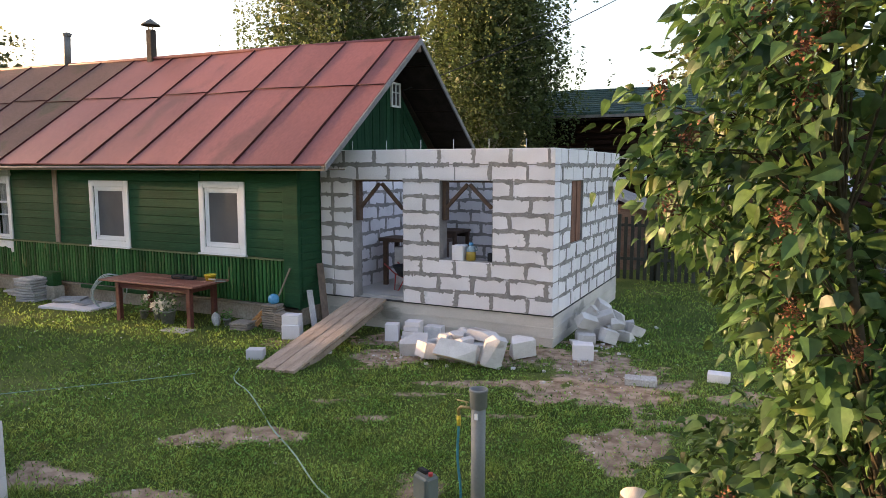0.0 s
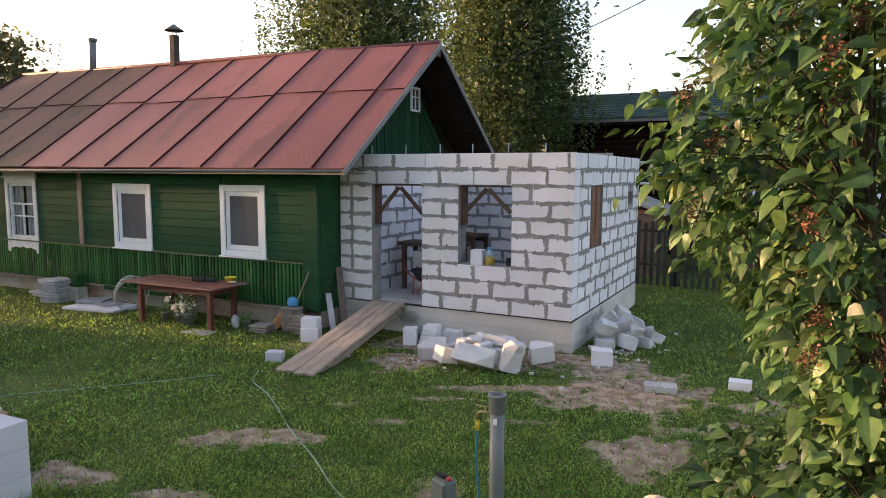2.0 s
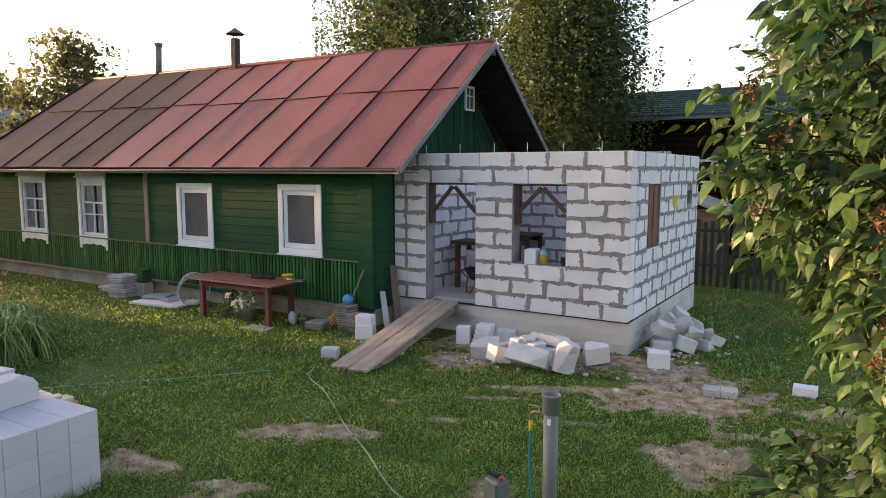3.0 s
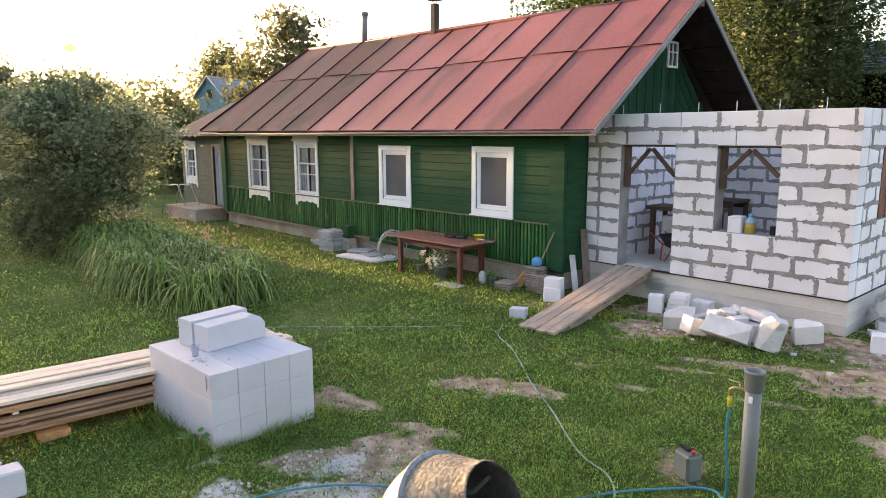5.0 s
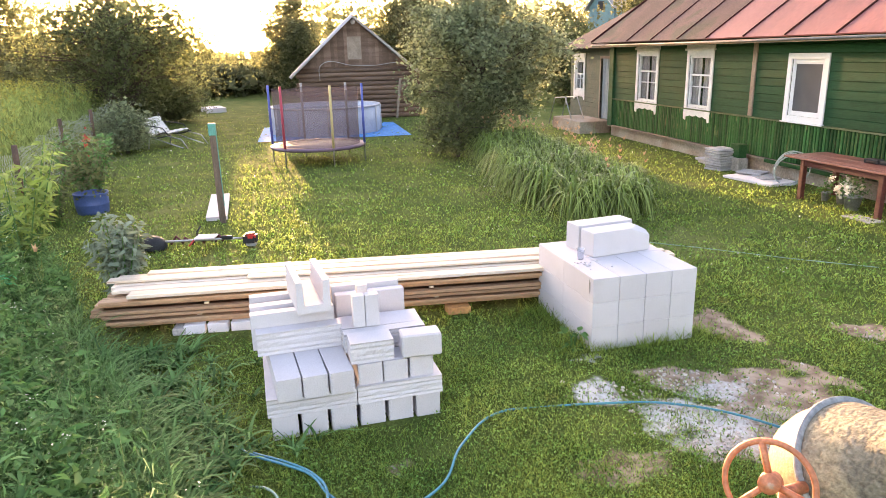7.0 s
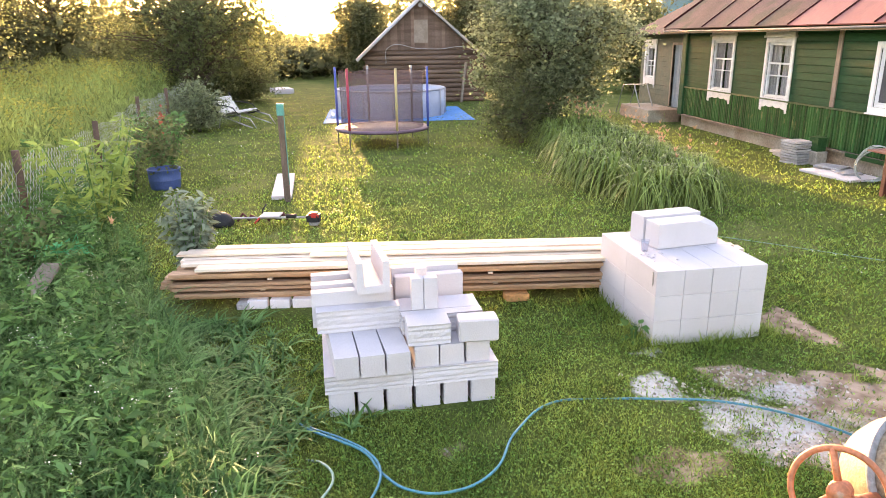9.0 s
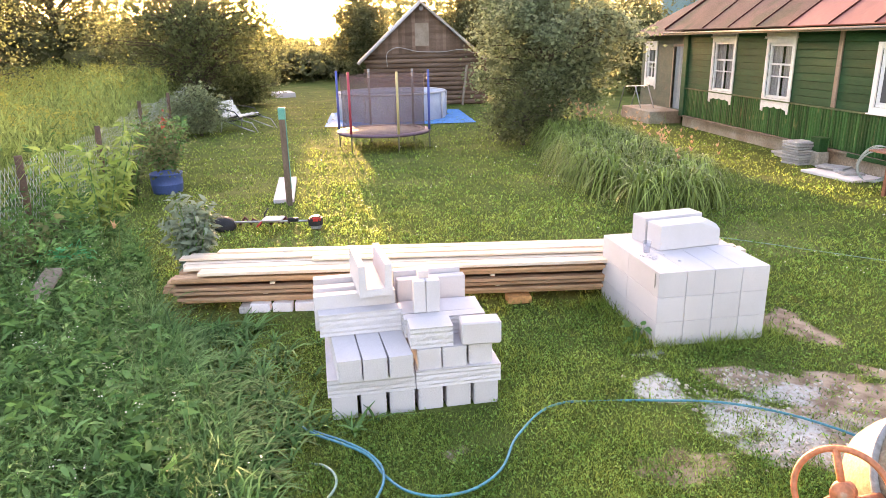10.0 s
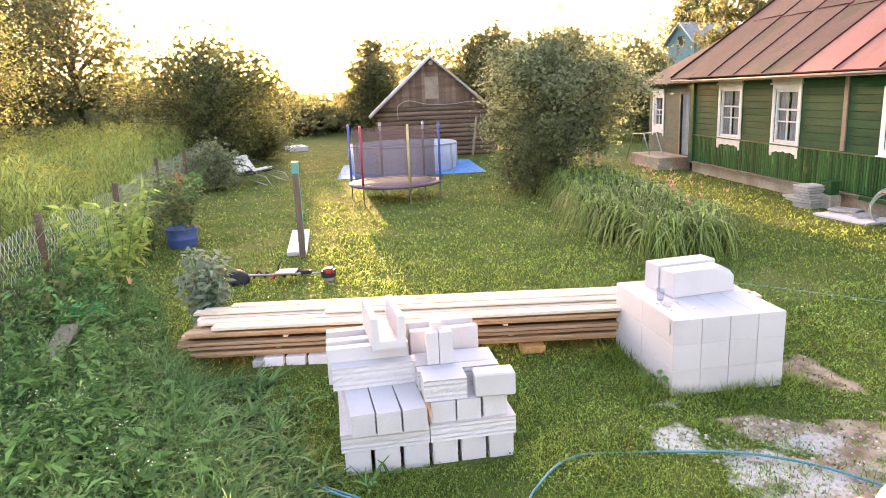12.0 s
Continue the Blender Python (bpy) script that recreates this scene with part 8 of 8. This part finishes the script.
def tiered_plant(name, x, y, h, n, leaf, material, label, seed, stems=5, spread=0.3, wide=0.75, fan=1):
    """Upright stems with tiers of broad leaves."""
    rs = np.random.RandomState(seed)
    ob = thing(name, label, "plant", pose(x, y, 0))
    cs = []
    for k in range(stems):
        a = rs.uniform(0, 6.28)
        tip = Vector((spread * math.cos(a) * rs.uniform(0.3, 1), spread * math.sin(a) * rs.uniform(0.3, 1), h * rs.uniform(0.7, 1.05)))
        part("stem", tube(bmesh.new(), [(tip.x * 0.2, tip.y * 0.2, -0.02), tip * 0.5 + Vector((0, 0, 0.05)), tip], [0.012, 0.010, 0.005], 5), M_WEED, ob)
        for t in np.linspace(0.25 if fan < 3 else 0.4, 1.0, n):
            for q in range((5 if fan < 3 else 4) * fan):
                b = (q // fan) * 1.257 + t * 9 + (q % fan - (fan - 1) / 2) * 0.42
                cs.append((tip.x * t + 0.10 * math.cos(b), tip.y * t + 0.10 * math.sin(b), tip.z * t + rs.normal() * 0.02, math.cos(b), math.sin(b)))
    cs = np.array(cs)
    v, f = heart_leaves(rs, cs[:, :3] - np.stack([cs[:, 3], cs[:, 4], 0 * cs[:, 3]], 1) * 0.06, np.stack([cs[:, 3], cs[:, 4], 0.25 + 0 * cs[:, 3]], 1) * 1.4, leaf, wide, -0.25)
    part("foliage", mesh_np("foliage", v, f, material, smooth=True), None, ob)
    return ob


tiered_plant("raspberry_cane", -6.25, -13.95, 1.5, 6, 0.15, M_PALELEAF, "tall plant with pale yellow-green tiered leaves", 61, 6, 0.7, 0.36, 3)
tiered_plant("raspberry_cane", -7.0, -14.15, 1.6, 6, 0.15, M_PALELEAF, "tall plant with pale yellow-green tiered leaves", 62, 6, 0.65, 0.36, 3)
tiered_plant("peony_plant", -4.95, -12.47, 1.05, 11, 0.10, M_GREYLEAF, "grey-green leafy plant beside the board stack", 63, 14, 0.34, 0.50, 2)
tiered_plant("rose_bush", -9.6, -14.7, 1.0, 7, 0.08, M_SHRUB, "bushy green plant by the wire fence", 64, 12, 0.5)
tiered_plant("rose_bush", -11.5, -14.55, 1.35, 9, 0.085, M_WEED, "bushy green plant behind the blue barrel", 66, 22, 0.75)
tiered_plant("rose_bush", -12.6, -14.9, 1.2, 9, 0.085, M_WEED, "bushy green plant by the wire fence", 67, 18, 0.7)
tiered_plant("rose_bush", -5.0, -14.4, 0.9, 7, 0.08, M_SHRUB, "bushy green plant by the wire fence", 65, 14, 0.6)
tiered_plant("burdock_seedling", -2.66, -8.05, 0.22, 2, 0.085, M_WEED, "broad-leaved weed at the foot of the block cube", 68, 2, 0.08, 0.7)
lily2 = thing("orange_lily", "single orange lily among the weeds", "flower", pose(-5.6, -13.55, 0))
part("stalk", mesh_np("stalk", *blades_np(rs, np.zeros((5, 3)), 0.62, 0.014, lean=0.2), M_LILY), None, lily2)
part("petals", mesh_np("petals", *blades_np(rs, np.repeat(np.array([[0.02, 0, 0.6]]), 6, 0), 0.08, 0.035, lean=1.0, dirs=np.linspace(0, 5.2, 6)), M_ORANGEF), None, lily2)
net = thing("green_netting", "crumpled bright green netting in the weeds", "netting", pose(-4.9, -13.85, 0.2))
bm = bmesh.new()
for k in range(110):
    p = Vector((rs.normal() * 0.07, rs.normal() * 0.12, 0.26 + abs(rs.normal()) * 0.06))
    tube(bm, [p, p + Vector((rs.normal() * 0.05, rs.normal() * 0.06, rs.normal() * 0.04)), p + Vector((rs.normal() * 0.08, rs.normal() * 0.09, -0.05))], 0.006, 4)
part("tangle", bm, mat("net_green", (0.02, 0.42, 0.16), (0.03, 0.48, 0.2), 5, 0.5, 0), net)
part("support", tube(bmesh.new(), [(0, 0, -0.2), (0, 0, 0.3)], 0.02, 6), M_OLDWOOD, net)
lean_board((-3.7, -13.9, 0.12), (-4.35, -13.75, 0.5), 0.22, 0.03, "grey weathered board leaning in the weeds", M_OLDWOOD)

# ---- lawn blades ----
rs = np.random.RandomState(71)
n = 350000
r = 2.8 * np.exp(rs.rand(n) * np.log(rs.uniform(7, 44, n) / 2.8))
a = radians(90 - 14) + rs.rand(n) * radians(150)
lx, ly = 2.95 + r * np.cos(a), -10.25 + r * np.sin(a)


def clear(x, y):
    """False where something stands on the lawn, or the soil is bare."""
    if y > -0.6 and x < -4.3 or (y > 0 and -4.5 < x < 0.05) or (x < -22 and y > -1.2):
        return False
    if -3.86 < x < -2.6 and -7.88 < y < -6.86 or -2.95 < x < -1.72 and -10.76 < y < -9.5:
        return False
    if x > -16 and y < weed_edge(x) - 0.6:
        return False
    if -4.75 < x < -3.75 and -12.5 < y < -6.5 and rs.rand() < 0.8:
        return False
    if -11 < x < 5 and -14 < y < 2:
        return rs.rand() > 0.84 * max(0, min(1, 1.25 * max(cover(BARE, x, y), cover(LIME, x, y)) - 0.35))
    return True


keep = np.array([clear(p, q) for p, q in zip(lx, ly)])
lx, ly, r = lx[keep], ly[keep], r[keep]
lz = np.array([swell(p, q) if -11 < p < 5 and -14 < q < 2 else 0.0 for p, q in zip(lx, ly)])
patch = np.array([noise.noise((p * 0.9, q * 0.9, 9.0)) + 0.5 * noise.noise((p * 3.5, q * 3.5, 1.0)) for p, q in zip(lx, ly)])
edge = np.zeros(len(lx))
for (ax, ay, bx, by) in ((-2.55, -7.98, -2.58, -6.8), (-3.85, -8.0, -2.5, -7.96)):
    d = np.hypot(lx - np.clip(lx, min(ax, bx), max(ax, bx)), ly - np.clip(ly, min(ay, by), max(ay, by)))
    edge = np.maximum(edge, np.clip(1 - d / 0.25, 0, 1))
height = (0.05 + 0.03 * patch) * (1 + 2.4 * edge)
roots = np.stack([lx, ly, lz - 0.004], 1)


M_GRASS = mat("grass_blade", (0.165, 0.26, 0.056), (0.28, 0.355, 0.085), 1.6, 0.5, 0, island=0.7, leafy=0.62, grain=0, c3=(0.25, 0.25, 0.065), s3=1.9, t3=0.64, spec=0.12)
tagged(new("grass", mesh_np("grass", *spikes_np(rs, roots, np.maximum(0.018, height * 0.9), np.clip(r * 0.0017, 0.008, 0.04)[:, None], 0.85), M_GRASS)), "short mown grass with clover", "grass", kind="stuff")
tufts = rs.permutation(np.nonzero((r < 12) & (patch > -0.2))[0])[:2000]
tr = np.repeat(roots[tufts], 15, 0) + rs.normal(size=(15 * len(tufts), 3)) * (0.04, 0.04, 0)
tv = blades_np(rs, tr, np.repeat(0.05 + 0.08 * rs.rand(len(tufts)), 15), np.clip(np.repeat(r[tufts], 15) * 0.0011, 0.005, 0.012)[:, None], lean=1.3, segs=2, droop=0.35)
tagged(new("grass_tufts", mesh_np("grass_tufts", *tv, M_GRASS)), "longer tufts left standing in the lawn", "grass", kind="stuff")
# clover and plantain between the blades, in uneven patches
pick = rs.permutation(len(lx))[:235000]
pick = pick[rs.rand(len(pick)) > np.clip((r[pick] - 5) / 10, 0, 0.85)]
pick = pick[patch[pick] + 0.3 * rs.normal(size=len(pick)) > -0.35]
c = roots[pick] + np.stack([0.03 * rs.normal(size=len(pick)), 0.03 * rs.normal(size=len(pick)), 0.008 + (0.035 + 0.03 * np.clip(patch[pick], -0.6, 1)) * rs.rand(len(pick)) ** 0.7], 1)
M_CLOVER = mat("clover_leaf", (0.125, 0.26, 0.06), (0.235, 0.37, 0.096), 1.6, 0.45, 0, island=0.7, leafy=0.55, grain=0, c3=(0.24, 0.25, 0.06), s3=1.9, t3=0.63, spec=0.08)
tagged(new("clover", mesh_np("clover", *leaves_np(rs, c, np.clip(r[pick] * 0.0042, 0.021, 0.06), up=1.7, spread=1.1), M_CLOVER)), "clover and small plantain leaves in the lawn", "clover", kind="stuff")
pick = rs.permutation(len(lx))[:60000]
pick = pick[(lx[pick] < -4) & (patch[pick] > 0.15)][:520]
c = roots[pick] + (0, 0, 0.06)
tagged(new("clover_blossom", mesh_np("clover_blossom", *leaves_np(rs, c, np.clip(r[pick] * 0.0022, 0.02, 0.05), up=2.5, spread=1.5), M_WHITEF)), "white clover blossoms dotted over the lawn", "flowers", kind="stuff")
